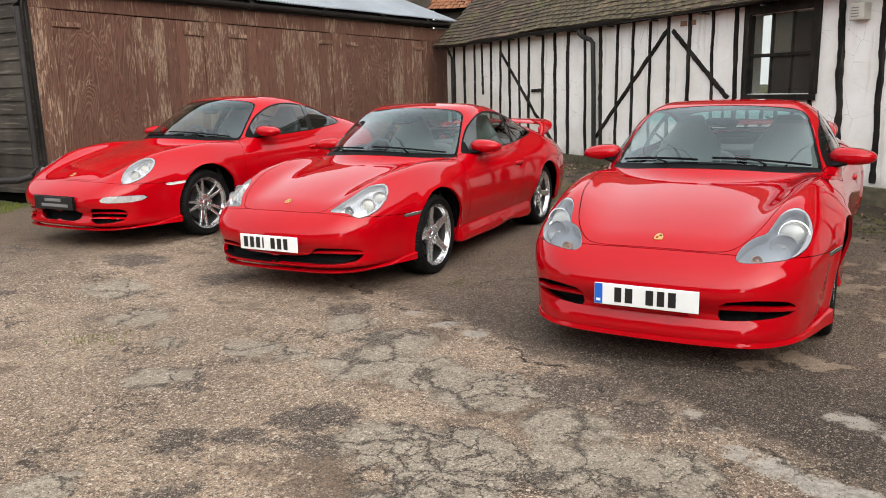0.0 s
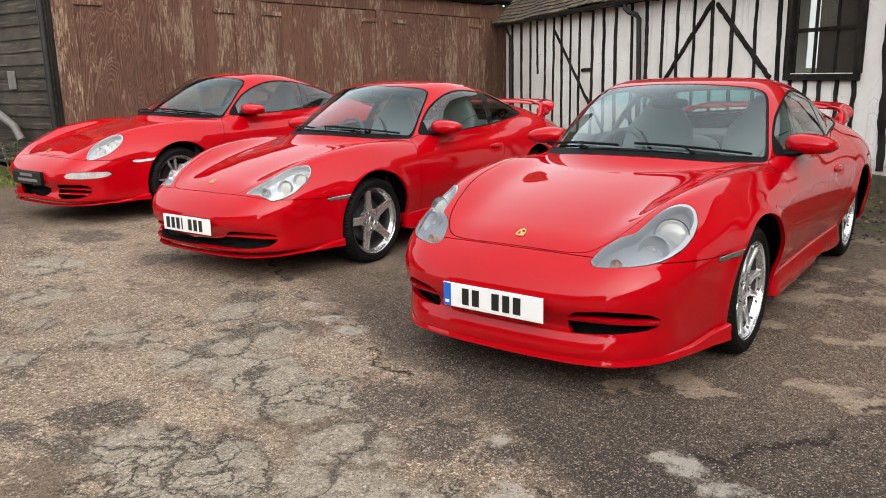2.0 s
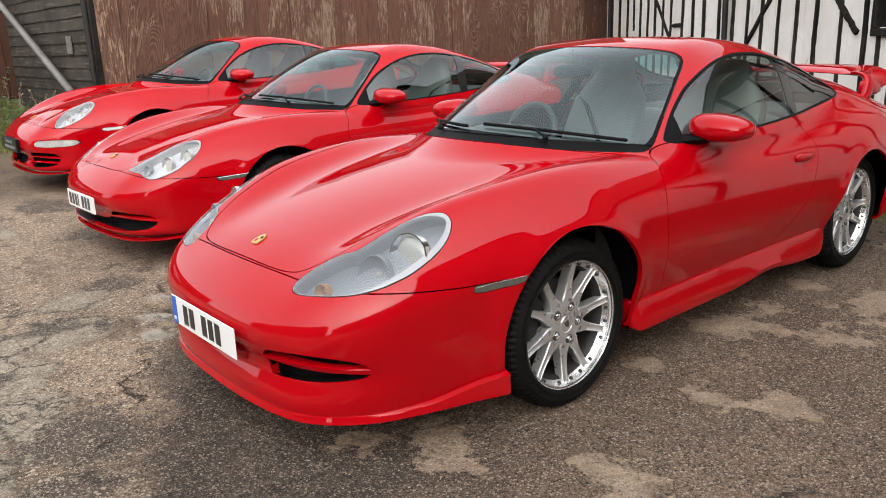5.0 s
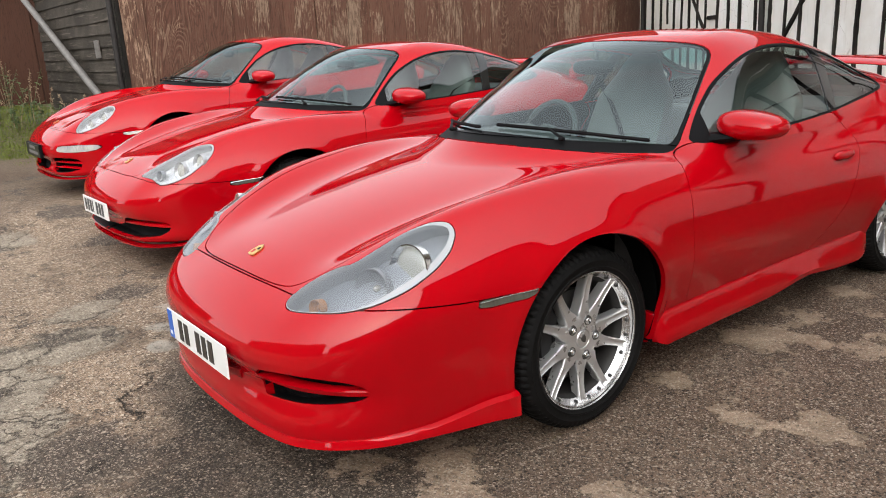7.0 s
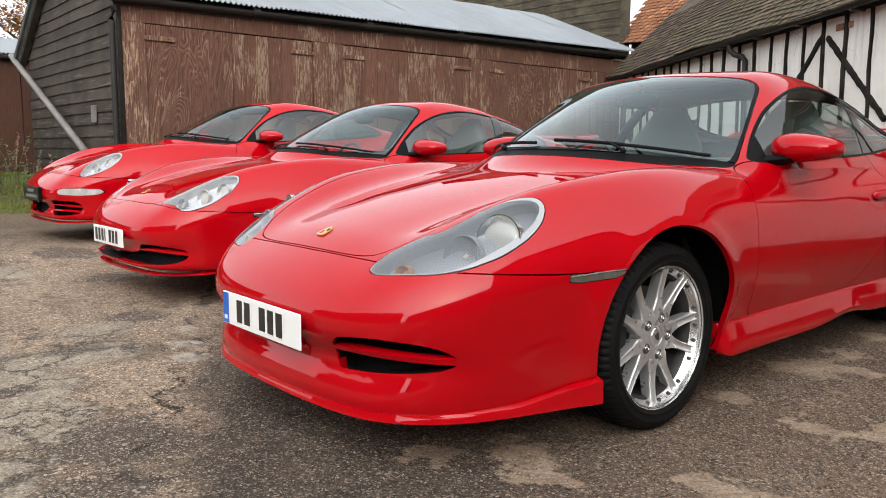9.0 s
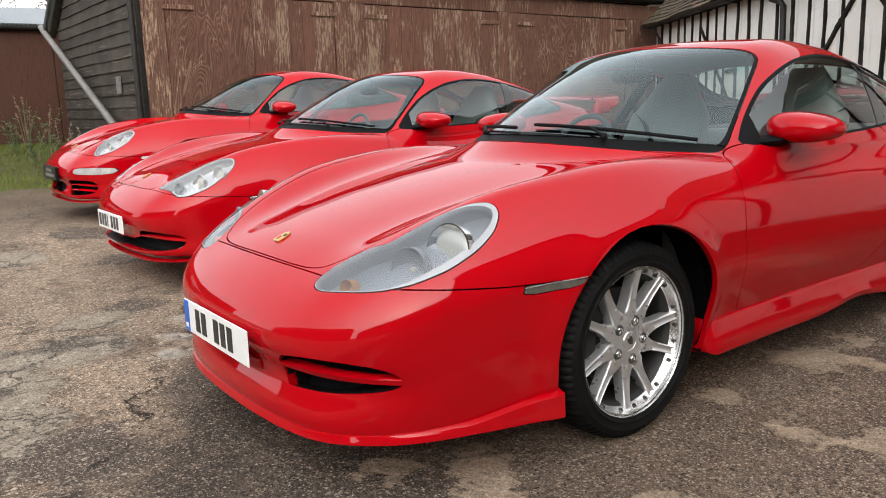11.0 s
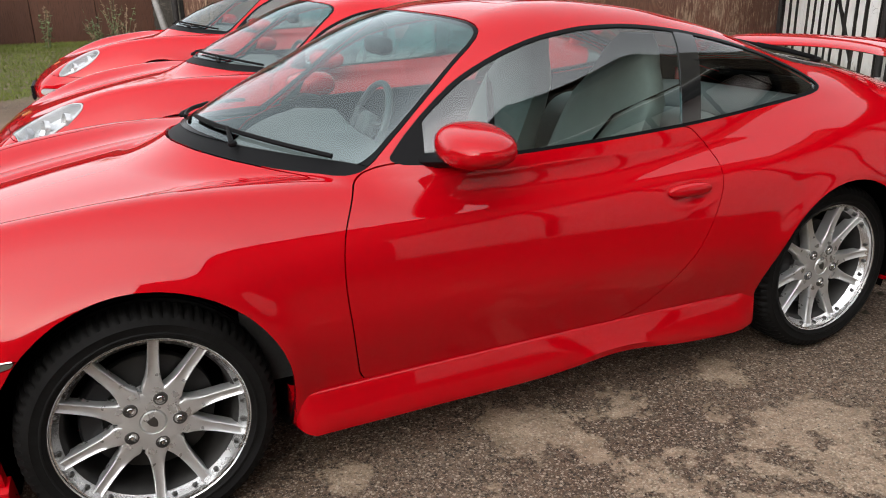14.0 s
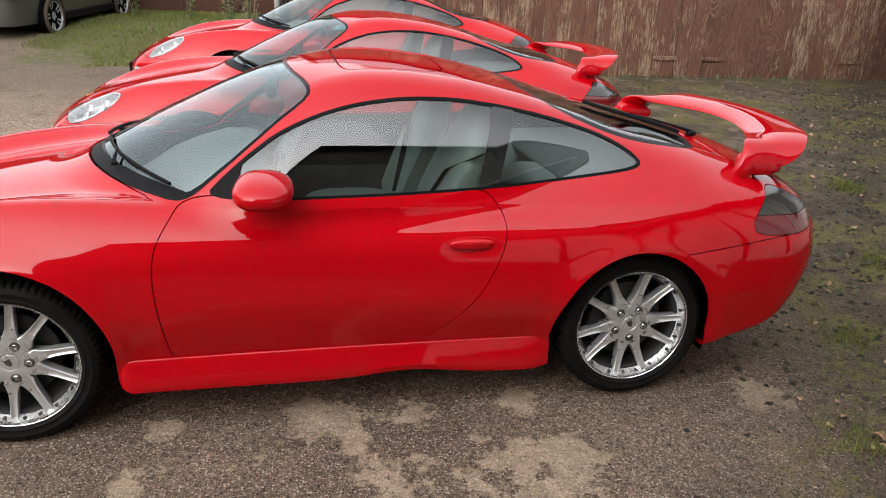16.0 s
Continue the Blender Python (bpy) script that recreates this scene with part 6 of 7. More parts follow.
# window
window = child("window", box_mesh("window", (-1.03, -0.05, 1.19), (0.06, 0.0, 1.262), TIMBER, 0.006), house, None, "dark timber window with six dusty panes")
for lo, hi in (((-1.04, -0.045, 1.262), (-0.955, 0.03, 2.36)), ((-0.015, -0.045, 1.262), (0.075, 0.03, 2.36)), ((-0.955, -0.045, 2.235), (-0.015, 0.03, 2.36))):
    child("window_frame", box_mesh("window_frame", lo, hi, TIMBER, 0.008), window)
for x in (-0.955, -0.652, -0.345, -0.037):
    child("glazing_bar", box_mesh("glazing_bar", (x, 0.012, 1.262), (x + 0.022, 0.05, 2.235), TIMBER, 0.004), window)
child("glazing_bar", box_mesh("glazing_bar", (-0.955, 0.0, 1.715), (-0.015, 0.055, 1.757), TIMBER, 0.004), window)
for x in (-0.933, -0.63, -0.323):
    for z0, z1 in ((1.262, 1.715), (1.757, 2.235)):
        child("window_pane", box_mesh("window_pane", (x, 0.03, z0), (x + 0.286, 0.034, z1), DUSTY), window)
# dark sheet added behind the panes in place of the unlit room
child("room_shade_sheet", box_mesh("room_shade_sheet", (-1.0, 0.4, 1.2), (0.03, 0.42, 2.3), GUTTER), window)
child("blind", box_mesh("blind", (-0.63, 0.06, 1.757), (-0.345, 0.07, 2.235), grain(material("old_board_blind", (0.26, 0.24, 0.2), 0.9), 20, 0.7, 1.2)), window)
for x, s in ((-0.95, 0), (-0.72, 1), (-0.5, 2), (-0.25, 3), (-0.02, 4)):
    child("cripple_stud", beam("cripple_stud", (x, 0, 0.3), (x + 0.01, 0, 1.19), 0.045, 0.025, TIMBER, 0.012, 60 + s, 20), house)
# meter box
box = child("lamp_box", box_mesh("lamp_box", (0.50, -0.12, 2.04), (0.68, 0.0, 2.22), BOX_GREY, 0.012, 2), house, None, "small cream wall box")
for i in range(4):
    child("vent_slot", box_mesh("vent_slot", (0.53, -0.124, 2.075 + 0.03 * i), (0.62, -0.118, 2.085 + 0.03 * i), PIPE_GREY), box)
# gutter and downpipe
def trough(name, a, b, r, mat, n=10):
    a, b = Vector(a), Vector(b)
    rings = []
    for p in (a, a.lerp(b, 0.33), a.lerp(b, 0.66), b):
        outer = [p + Vector((0, r * math.cos(math.pi + math.pi * k / n), r * math.sin(math.pi + math.pi * k / n))) for k in range(n + 1)]
        inner = [p + Vector((0, 0.86 * r * math.cos(math.pi + math.pi * k / n), 0.86 * r * math.sin(math.pi + math.pi * k / n) + 0.004)) for k in range(n, -1, -1)]
        rings.append(outer + inner)
    return loft(name, rings, mat)


child("gutter", trough("gutter", (-9.85, -0.2, 2.37), (5.6, -0.2, 2.43), 0.06, GUTTER), house, None, "dark half-round gutter under the tiles")
for i in range(16):
    child("gutter_bracket", box_mesh("gutter_bracket", (-9.6 + i, -0.262, 2.30), (-9.57 + i, -0.1, 2.325), GUTTER, 0.003), house)
child("downpipe", tube("downpipe", [(-4.36, -0.2, 2.33), (-4.36, -0.2, 2.26), (-4.30, -0.16, 2.2), (-4.2, -0.1, 2.16), (-4.15, -0.08, 2.1), (-4.13, -0.07, 1.4), (-4.1, -0.07, 0.3)], 0.038, GUTTER, 12), house, None, "black cast-iron downpipe")
child("downpipe", tube("downpipe", [(-9.3, -0.2, 2.33), (-9.3, -0.16, 2.2), (-9.34, -0.07, 2.1), (-9.34, -0.07, 0.3)], 0.035, GUTTER, 12), house, None, "black cast-iron downpipe")
# roof slab, rafter feet, tiles
PITCH = radians(45)
child("roof_slab", loft("roof_slab", [[(x, -0.16, 2.44), (x, 3.6, 2.44 + 3.76), (x, 3.6, 2.36 + 3.76), (x, -0.1, 2.38)] for x in (-9.85, 5.6)], BARN, smooth=False), house)
for i in range(34):
    child("rafter_foot", box_mesh("rafter_foot", (-9.7 + 0.45 * i, -0.14, 2.36), (-9.62 + 0.45 * i, 0.05, 2.43), TIMBER, 0.004), house)


def tile_mesh(name, mat, w=0.170, l=0.17, t=0.020):
    bm = bmesh.new()
    bmesh.ops.create_cube(bm, size=1)
    for v in bm.verts:
        camber = 0.006 if v.co.y < 0 else 0.0
        v.co = (v.co.x * w, v.co.y * l, v.co.z * t + camber)
    me = bpy.data.meshes.new(name)
    bm.to_mesh(me)
    bm.free()
    me.materials.append(mat)
    return me


def tiled_roof(owner, x0, x1, rows, base, pitch, mat, gauge=0.105, wide=0.178, limit=300, start=0.0):
    """Rows of single tiles up a slope; those past the limit are joined."""
    r = random.Random(8)
    me = tile_mesh("roof_tile", mat)
    spots = []
    for j in range(rows):
        up = start + j * gauge
        n = int((x1 - x0) / wide)
        for i in range(n):
            x = x0 + (i + 0.5 * (j % 2)) * wide + r.uniform(-0.006, 0.006)
            sag = 0.025 * math.sin(x * 0.9 + j * 0.1) + 0.012 * math.sin(x * 3.1)
            m = pose(x, base[0] + math.cos(pitch) * up, base[1] + math.sin(pitch) * up + 0.022 + sag + r.uniform(-0.004, 0.006), math.degrees(pitch) - 6 + r.uniform(-2.5, 2.5), r.uniform(-1.5, 1.5), r.uniform(-2.5, 2.5))
            spots.append((abs(x - base[2]) + j * 0.12, m))
    spots.sort(key=lambda q: q[0])
    for _, m in spots[:limit]:
        child("roof_tile", me, owner, m)
    rest = spots[limit:]
    if rest:
        v0 = np.array([v.co[:] for v in me.vertices])
        f0 = np.array([p.vertices[:] for p in me.polygons])
        vs = np.concatenate([v0 @ np.array(m.to_3x3()).T + np.array(m.translation) for _, m in rest])
        fs = np.concatenate([f0 + 8 * i for i in range(len(rest))])
        tagged(child("roof_tiles", mesh_of("roof_tiles", vs, fs, mat), owner), kind="stuff")


tiled_roof(house, -9.85, 1.6, 17, (-0.2, 2.42, -4.0), PITCH, TILES)
house.matrix_basis = HOUSE

# ---- garage row ----
garage = new("garage_row", None)
tagged(garage, "long brown timber garage with worn double doors and corrugated roof", "building")
GX = -7.97
EAVE = lambda y: 2.70 + 0.013 * (y - 1.2)  # noqa: E731


def front_board(name, y0, y1, z0, z1, mat, proud=0.0, thick=0.03, bevel=0.004):
    return box_mesh(name, (GX - thick, y0, z0), (GX + proud, y1, z1), mat, bevel)


# near-black sheet behind the boards, its shade in the colour
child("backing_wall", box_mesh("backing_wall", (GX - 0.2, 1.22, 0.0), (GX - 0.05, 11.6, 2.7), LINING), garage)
child("lintel_board", front_board("lintel_board", 1.2, 11.6, 2.5, 2.78, PAINTED, 0.012), garage)
for y0, y1, mat in ((1.2, 1.5, POST), (3.97, 4.5, PAINTED_WORN), (7.14, 7.61, PAINTED), (10.46, 11.6, PAINTED)):
    n = max(1, round((y1 - y0) / 0.25))
    for i in range(n):
        a, b = y0 + (y1 - y0) * i / n, y0 + (y1 - y0) * (i + 1) / n
        child("post_board", front_board("post_board", a + 0.003, b - 0.003, 0.02, 2.498, mat, 0.014 + 0.002 * i), garage)
LEAVES = [(1.505, 2.685, "ply", "left"), (2.695, 3.965, "boards", "right"), (4.505, 5.76, "boards", "left"), (5.77, 7.135, "boards", "right"), (7.615, 9.02, "ply2", "left"), (9.03, 10.455, "boards", "right")]
for i, (y0, y1, kind, hinge) in enumerate(LEAVES):
    if kind.startswith("ply"):
        leaf = child("door_leaf", front_board("door_leaf", y0, y1, 0.12, 2.49, PLY, 0.0), garage, None, "brown painted plywood door leaf")
    else:
        leaf = child("door_leaf", front_board("door_leaf", y0, y1, 0.12, 2.49, PAINTED, -0.012), garage, None, "brown boarded door leaf, paint flaking")
        r = random.Random(20 + i)
        y = y0
        while y < y1 - 0.03:
            w = min(r.uniform(0.16, 0.24), y1 - y)
            if y1 - (y + w) < 0.08:
                w = y1 - y
            child("plank", front_board("plank", y + 0.002, y + w - 0.002, 0.125 + r.uniform(0, 0.01), 2.485, PAINTED_WORN if r.random() < 0.6 else PAINTED, r.uniform(-0.002, 0.003), 0.008, 0.002), leaf)
            y += w
    for z in (2.32, 0.42):
        a, b = (y0 - 0.03, y0 + 0.38) if hinge == "left" else (y1 - 0.38, y1 + 0.03)
        strap = child("hinge_strap", front_board("hinge_strap", a, b, z - 0.03, z + 0.03, POST if z > 1 else PAINTED_WORN, 0.026, -0.004, 0.004), leaf)
        for k in range(3):
            child("hinge_bolt", blob("hinge_bolt", (GX + 0.027, a + 0.06 + 0.13 * k, z), (0.006, 0.01, 0.01), GUTTER, 2, 8, 6), strap)
# eaves: fascia, gutter, corrugated roof sheets
rings = [[(GX + dx, y, EAVE(y) + dz) for dx, dz in ((0.015, -0.02), (0.045, -0.02), (0.045, 0.13), (0.015, 0.13))] for y in (1.1, 11.65)]
child("fascia", loft("fascia", rings, GUTTER, smooth=False), garage)
g = []
for y in (1.05, 4.5, 8.0, 11.7):
    g.append([(GX + 0.11 + 0.065 * math.cos(a), y, EAVE(y) + 0.075 + 0.065 * math.sin(a)) for a in [math.pi + math.pi * k / 10 for k in range(11)]] + [(GX + 0.11 + 0.055 * math.cos(a), y, EAVE(y) + 0.08 + 0.055 * math.sin(a)) for a in [2 * math.pi - math.pi * k / 10 for k in range(11)]])
child("gutter", loft("gutter", g, GUTTER), garage, None, "dark plastic gutter along the eaves")
for y in (3.0, 4.9, 6.8, 8.7, 10.5):
    child("gutter_joint", tube("gutter_joint", [(GX + 0.11, y - 0.05, EAVE(y) + 0.07), (GX + 0.11, y + 0.05, EAVE(y) + 0.07)], 0.072, GUTTER, 14), garage)


def sheet(y0, y1, lowx, lowz, highx, highz, wave=0.076, depth=0.016):
    n = max(8, int((y1 - y0) / wave * 8))
    verts, faces = [], []
    for j in range(2):
        for k in range(n + 1):
            y = y0 + (y1 - y0) * k / n
            x, z = (lowx, lowz) if j == 0 else (highx, highz)
            verts.append((x, y, z + 0.013 * (y - 1.2) + depth * math.cos(2 * math.pi * y / wave)))
    faces = [(k, k + 1, n + 2 + k, n + 1 + k) for k in range(n)]
    return mesh_of("roof_sheet", verts, faces, IRON, True)


y, r = 1.05, random.Random(4)
while y < 11.6:
    y1 = min(y + 0.78, 11.75)
    tilt = r.uniform(0, 0.012)
    if not 3.3 < y < 3.6:
        child("roof_sheet", sheet(y, y1 + 0.03, GX + 0.22, 2.83 + tilt, -10.5, 3.93 + r.uniform(0, 0.02)), garage)
    else:
        child("roof_sheet", sheet(y, y1 + 0.03, -8.7, 3.19, -10.5, 3.95), garage)
        # black slab in place of the shaded hole under the missing sheet
        child("roof_gap", box_mesh("roof_gap", (-8.75, y, 2.84), (GX + 0.1, y1, 2.87), LINING), garage)
    y += 0.75
child("roof_sheet", sheet(1.0, 11.7, -12.9, 2.42, -10.5, 3.92), garage)
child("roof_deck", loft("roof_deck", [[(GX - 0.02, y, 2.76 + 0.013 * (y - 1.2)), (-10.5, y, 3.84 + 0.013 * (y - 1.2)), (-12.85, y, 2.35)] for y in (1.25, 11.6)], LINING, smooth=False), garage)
child("back_wall", box_mesh("back_wall", (-12.9, 1.25, 0.0), (-12.75, 11.6, 2.38), BOARDS), garage)
child("end_wall", box_mesh("end_wall", (-12.75, 11.45, 0.0), (GX - 0.05, 11.6, 2.75), BOARDS), garage)


def weatherboard(owner, x0, x1, z, tall, y, mat, seed):
    """A feathered board that laps over the one below, facing -y."""
    r = random.Random(seed)
    rings = []
    for i in range(9):
        x = x0 + (x1 - x0) * i / 8
        w = r.uniform(-0.006, 0.006)
        rings.append([(x, y, z + tall + 0.03), (x, y - 0.012, z + tall + 0.03), (x, y - 0.036, z + w), (x, y - 0.012, z + w)])
    child("weatherboard", loft("weatherboard", rings, mat, smooth=False), owner)


child("gable_backing", mesh_of("gable_backing", [(GX - 0.02, 1.25, 0), (-12.8, 1.25, 0), (-12.8, 1.25, 2.4), (-10.5, 1.25, 3.86), (GX - 0.02, 1.25, 2.75)], [(0, 1, 2, 3, 4)], LINING), garage)
z, i = 0.25, 0
while z < 3.8:
    lo = -12.78 if z < 2.35 else -12.78 + (z - 2.35) / 0.63
    hi = GX - 0.02 if z < 2.62 else GX - 0.02 - (z - 2.62) / 0.43
    if hi - lo > 0.3:
        weatherboard(garage, lo, hi, z, 0.165, 1.24, BOARDS, 40 + i)
    z += 0.165
    i += 1
child("corner_board", box_mesh("corner_board", (GX - 0.16, 1.165, 0.1), (GX - 0.03, 1.2, 2.78), BOARDS, 0.006), garage)
child("corner_board", box_mesh("corner_board", (GX - 0.015, 1.15, 0.1), (GX + 0.03, 1.2, 2.8), TIMBER, 0.006), garage)
child("barge_board", loft("barge_board", [[(GX + 0.2, 1.1, 2.74), (GX + 0.2, 1.2, 2.74), (GX + 0.2, 1.2, 2.86), (GX + 0.2, 1.1, 2.86)], [(-10.5, 1.1, 3.84), (-10.5, 1.2, 3.84), (-10.5, 1.2, 3.97), (-10.5, 1.1, 3.97)], [(-12.95, 1.1, 2.3), (-12.95, 1.2, 2.3), (-12.95, 1.2, 2.43), (-12.95, 1.1, 2.43)]], BOARDS, smooth=False), garage)
child("downpipe", tube("downpipe", [(GX + 0.1, 1.1, 2.74), (GX + 0.08, 1.1, 2.62), (GX - 0.04, 1.1, 2.5), (GX - 0.05, 1.1, 0.62), (GX - 0.05, 1.02, 0.5), (GX - 0.12, 0.9, 0.46), (GX - 1.2, 0.85, 0.4)], 0.04, GUTTER, 12), garage, None, "dark plastic downpipe")
child("slanting_pipe", tube("slanting_pipe", [(-13.1, 1.02, 2.5), (-12.9, 1.02, 2.4), (-9.0, 1.05, 0.78), (-8.85, 1.05, 0.6)], 0.05, PIPE_GREY, 12), garage, None, "grey pipe slanting down the gable")
child("gable_plate", box_mesh("gable_plate", (-9.28, 1.17, 1.26), (-9.1, 1.2, 1.5), PIPE_GREY, 0.006), garage)

# ---- low shed beyond the garage ----
shed = new("low_shed", None)
tagged(shed, "low dark brown shed with rusty corrugated roof", "building")
for i in range(10):
    child("wall_sheet", box_mesh("wall_sheet", (-14.6, -8.9 + 1.15 * i, 0.2), (-14.5, -7.76 + 1.15 * i, 2.6), SHED, 0.006), shed)
child("shed_gutter", tube("shed_gutter", [(-14.38, -9.0, 2.62), (-14.38, 2.6, 2.62)], 0.06, GUTTER, 10), shed)
for i in range(13):
    first = -9.0 + 0.88 * i
    child("roof_sheet", sheet(first, first + 0.92, -14.3, 2.66, -16.5, 3.2), shed)
child("shed_back", box_mesh("shed_back", (-16.6, -9.0, 0.2), (-14.6, 2.6, 2.62), LINING), shed)

# ---- barn behind the corner ----
barn = new("weatherboarded_barn", None)
tagged(barn, "tall mossy weatherboarded barn with orange tiled roof", "building")
z, i = 2.2, 0
while z < 7.2:
    weatherboard(barn, -18.5 + max(0, z - 4.5) * 0.9, -9.85, z, 0.2, 14.0, BARN, 90 + i)
    z += 0.2
    i += 1
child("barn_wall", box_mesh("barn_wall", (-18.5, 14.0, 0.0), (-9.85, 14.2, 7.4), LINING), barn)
child("barn_corner", box_mesh("barn_corner", (-9.9, 13.93, 0.0), (-9.78, 14.2, 6.5), BARN, 0.01), barn)
z = 2.0
while z < 3.5:
    weatherboard(barn, -9.78, -4.0, z, 0.2, 14.3, BOARDS, 150 + i)
    z += 0.2
    i += 1
child("barn_side", box_mesh("barn_side", (-9.78, 14.3, 0.0), (-3.5, 14.5, 3.6), LINING), barn)
child("barn_roof", loft("barn_roof", [[(x, 14.0, 3.58), (x, 17.5, 7.1), (x, 17.5, 7.0), (x, 14.0, 3.5)] for x in (-9.95, -3.0)], LINING, smooth=False), barn)
tiled_roof(barn, -9.95, -4.5, 16, (14.0, 3.58, -8.5), radians(45), CLAY, 0.13, 0.2, 300)

# ---- plain buildings that close the yard behind the camera ----
def plain_barn(name, x0, x1, y0, y1, eave, ridge, along):
    b = new(name, None)
    tagged(b, "plain boarded outbuilding across the yard, unseen, pale to bounce light", "building")
    if along == "y":
        m = (x0 + x1) / 2
        ends = [[(x0, y, 0), (x0, y, eave), (m, y, ridge - 0.16), (x1, y, eave), (x1, y, 0)] for y in (y0, y1)]
        rings = [[(x0 - 0.3, y, eave - 0.1), (m, y, ridge), (x1 + 0.3, y, eave - 0.1), (m, y, ridge - 0.15)] for y in (y0 - 0.2, y1 + 0.2)]
    else:
        m = (y0 + y1) / 2
        ends = [[(x, y0, 0), (x, y0, eave), (x, m, ridge - 0.16), (x, y1, eave), (x, y1, 0)] for x in (x0, x1)]
        rings = [[(x, y0 - 0.3, eave - 0.1), (x, m, ridge), (x, y1 + 0.3, eave - 0.1), (x, m, ridge - 0.15)] for x in (x0 - 0.2, x1 + 0.2)]
    child("wall", loft("wall", ends, BOARDS_UP, smooth=False), b)
    child("roof", loft("roof", rings, TILES, smooth=False), b)


# out of view; heights follow the skyline mirrored in the car windows
plain_barn("outbuilding", 6.2, 12.2, -1.2, 4.95, 6.4, 8.6, "y")
plain_barn("outbuilding", 6.2, 16.0, 5.1, 18.3, 6.3, 10.7, "x")
plain_barn("outbuilding", 8.5, 13.5, -16.0, -1.205, 2.8, 4.8, "y")
plain_barn("outbuilding", -18.0, 8.0, -24.0, -18.5, 4.4, 7.4, "x")


# ---- growth, litter and stones ----
def blades(name, spots, mat, label, tall=(0.05, 0.14), wide=0.006, per=1):
    """Many bent blades in one mesh."""
    r = np.random.default_rng(11)
    xy = np.repeat(np.array(spots, float), per, 0)
    n = len(xy)
    xy = xy + r.normal(0, 0.03, xy.shape)
    base = np.stack([xy[:, 0], xy[:, 1], lift(xy[:, 0], xy[:, 1]) - 0.01], 1)
    a, h = r.uniform(0, 2 * np.pi, n), r.uniform(*tall, n)
    side = np.stack([np.cos(a), np.sin(a), np.zeros(n)], 1) * wide * r.uniform(0.6, 1.4, n)[:, None]
    bend = r.normal(0, 0.35, (n, 2))
    mid = base + np.stack([bend[:, 0] * h * 0.3, bend[:, 1] * h * 0.3, h * 0.6], 1)
    tip = base + np.stack([bend[:, 0] * h, bend[:, 1] * h, h], 1)
    v = np.stack([base - side, base + side, mid + side * 0.8, mid - side * 0.8, tip], 1).reshape(-1, 3)
    i = np.arange(n)[:, None] * 5
    tris = np.concatenate([i + [0, 1, 2], i + [0, 2, 3], i + [3, 2, 4]])
    ob = new(name, skin_mesh(name, v, tris, None, mat))
    return tagged(ob, label, "plants", kind="stuff")


r = np.random.default_rng(7)
p = np.stack([r.uniform(-14.5, -7.9, 30000), r.uniform(-3.0, 1.15, 30000)], 1)
keep = (p[:, 1] > -1.9 + 0.35 * np.sin(p[:, 0] * 2.1) - 0.28 * (p[:, 0] + 8.2)) | ((p[:, 0] < -9.6) & (p[:, 1] > -2.8))
edge = (p[:, 0] < -8.2 + 0.25 * np.sin(p[:, 1] * 3.0)) & keep
blades("grass", p[edge], GRASS, "rough green grass verge by the shed", (0.015, 0.06), 0.005)
clumps = np.array([(0.55, 3.7), (-1.9, 5.6), (-2.0, 5.55), (1.0, 3.35), (-6.3, 7.0), (-3.0, -1.9), (-3.1, -1.95), (-1.7, 0.2), (-5.0, 8.4), (-2.9, 7.3), (-8.05, -0.6), (-7.9, -0.2)])
spots = np.concatenate([c + r.normal(0, 0.07, (60, 2)) for c in clumps])
blades("grass_tufts", spots, GRASS, "small grass tufts growing through the asphalt", (0.008, 0.035), 0.003)
tall = np.array([(-1.9, 5.5), (-1.75, 5.45), (0.46, 3.72), (1.3, 3.14), (-0.4, 4.6)])
blades("grass_clumps", np.concatenate([c + r.normal(0, 0.06, (160, 2)) for c in tall]), GRASS, "bright green grass clumps in mossy ground behind the car", (0.02, 0.075), 0.0022)
w = np.stack([r.uniform(-7.9, -7.7, 260), r.uniform(1.5, 11.2, 260)], 1)
blades("wall_weeds", w, WEED, "low weeds along the garage doors", (0.03, 0.12), 0.01)


def leaves(name, centers, mat, label, size=0.05, category="leaves"):
    """Curled leaves scattered in one mesh, each bent along its rib."""
    g = np.random.default_rng(23)
    n = len(centers)
    c = np.asarray(centers, float)
    a = g.uniform(0, 2 * np.pi, n)
    s = size * g.uniform(0.5, 1.3, n)
    t = np.stack([np.cos(a), np.sin(a), g.normal(0, 0.35, n)], 1)
    b = np.stack([-np.sin(a), np.cos(a), g.normal(0, 0.45, n)], 1)
    up = np.stack([np.zeros(n), np.zeros(n), np.ones(n)], 1)
    curl = g.uniform(0.05, 0.3, n)[:, None]
    s = s[:, None]
    q = [c - t * s * 0.55, c - t * s * 0.1 + b * s * 0.33 + up * s * curl, c + t * s * 0.5, c - t * s * 0.1 - b * s * 0.33 + up * s * curl, c]
    v = np.stack(q, 1).reshape(-1, 3)
    i = np.arange(n)[:, None] * 5
    tris = np.concatenate([i + [0, 1, 4], i + [1, 2, 4], i + [2, 3, 4], i + [3, 0, 4]])
    return tagged(new(name, skin_mesh(name, v, tris, None, mat)), label, category, kind="stuff")


s = r.uniform(-1.6, 8.5, 520)
out = np.abs(r.normal(0, 0.75, 520)) + 0.06
lx, ly = 0.27 - 0.8123 * s - 0.5833 * out, 5.34 + 0.5833 * s - 0.8123 * out
ex, ey = r.normal(1.4, 0.16, 160), r.normal(3.35, 0.14, 160)
gx, gy = r.uniform(-7.8, -1.5, 420), r.uniform(4.2, 9.5, 420)
lx, ly = np.concatenate([lx, ex, gx]), np.concatenate([ly, ey, gy])
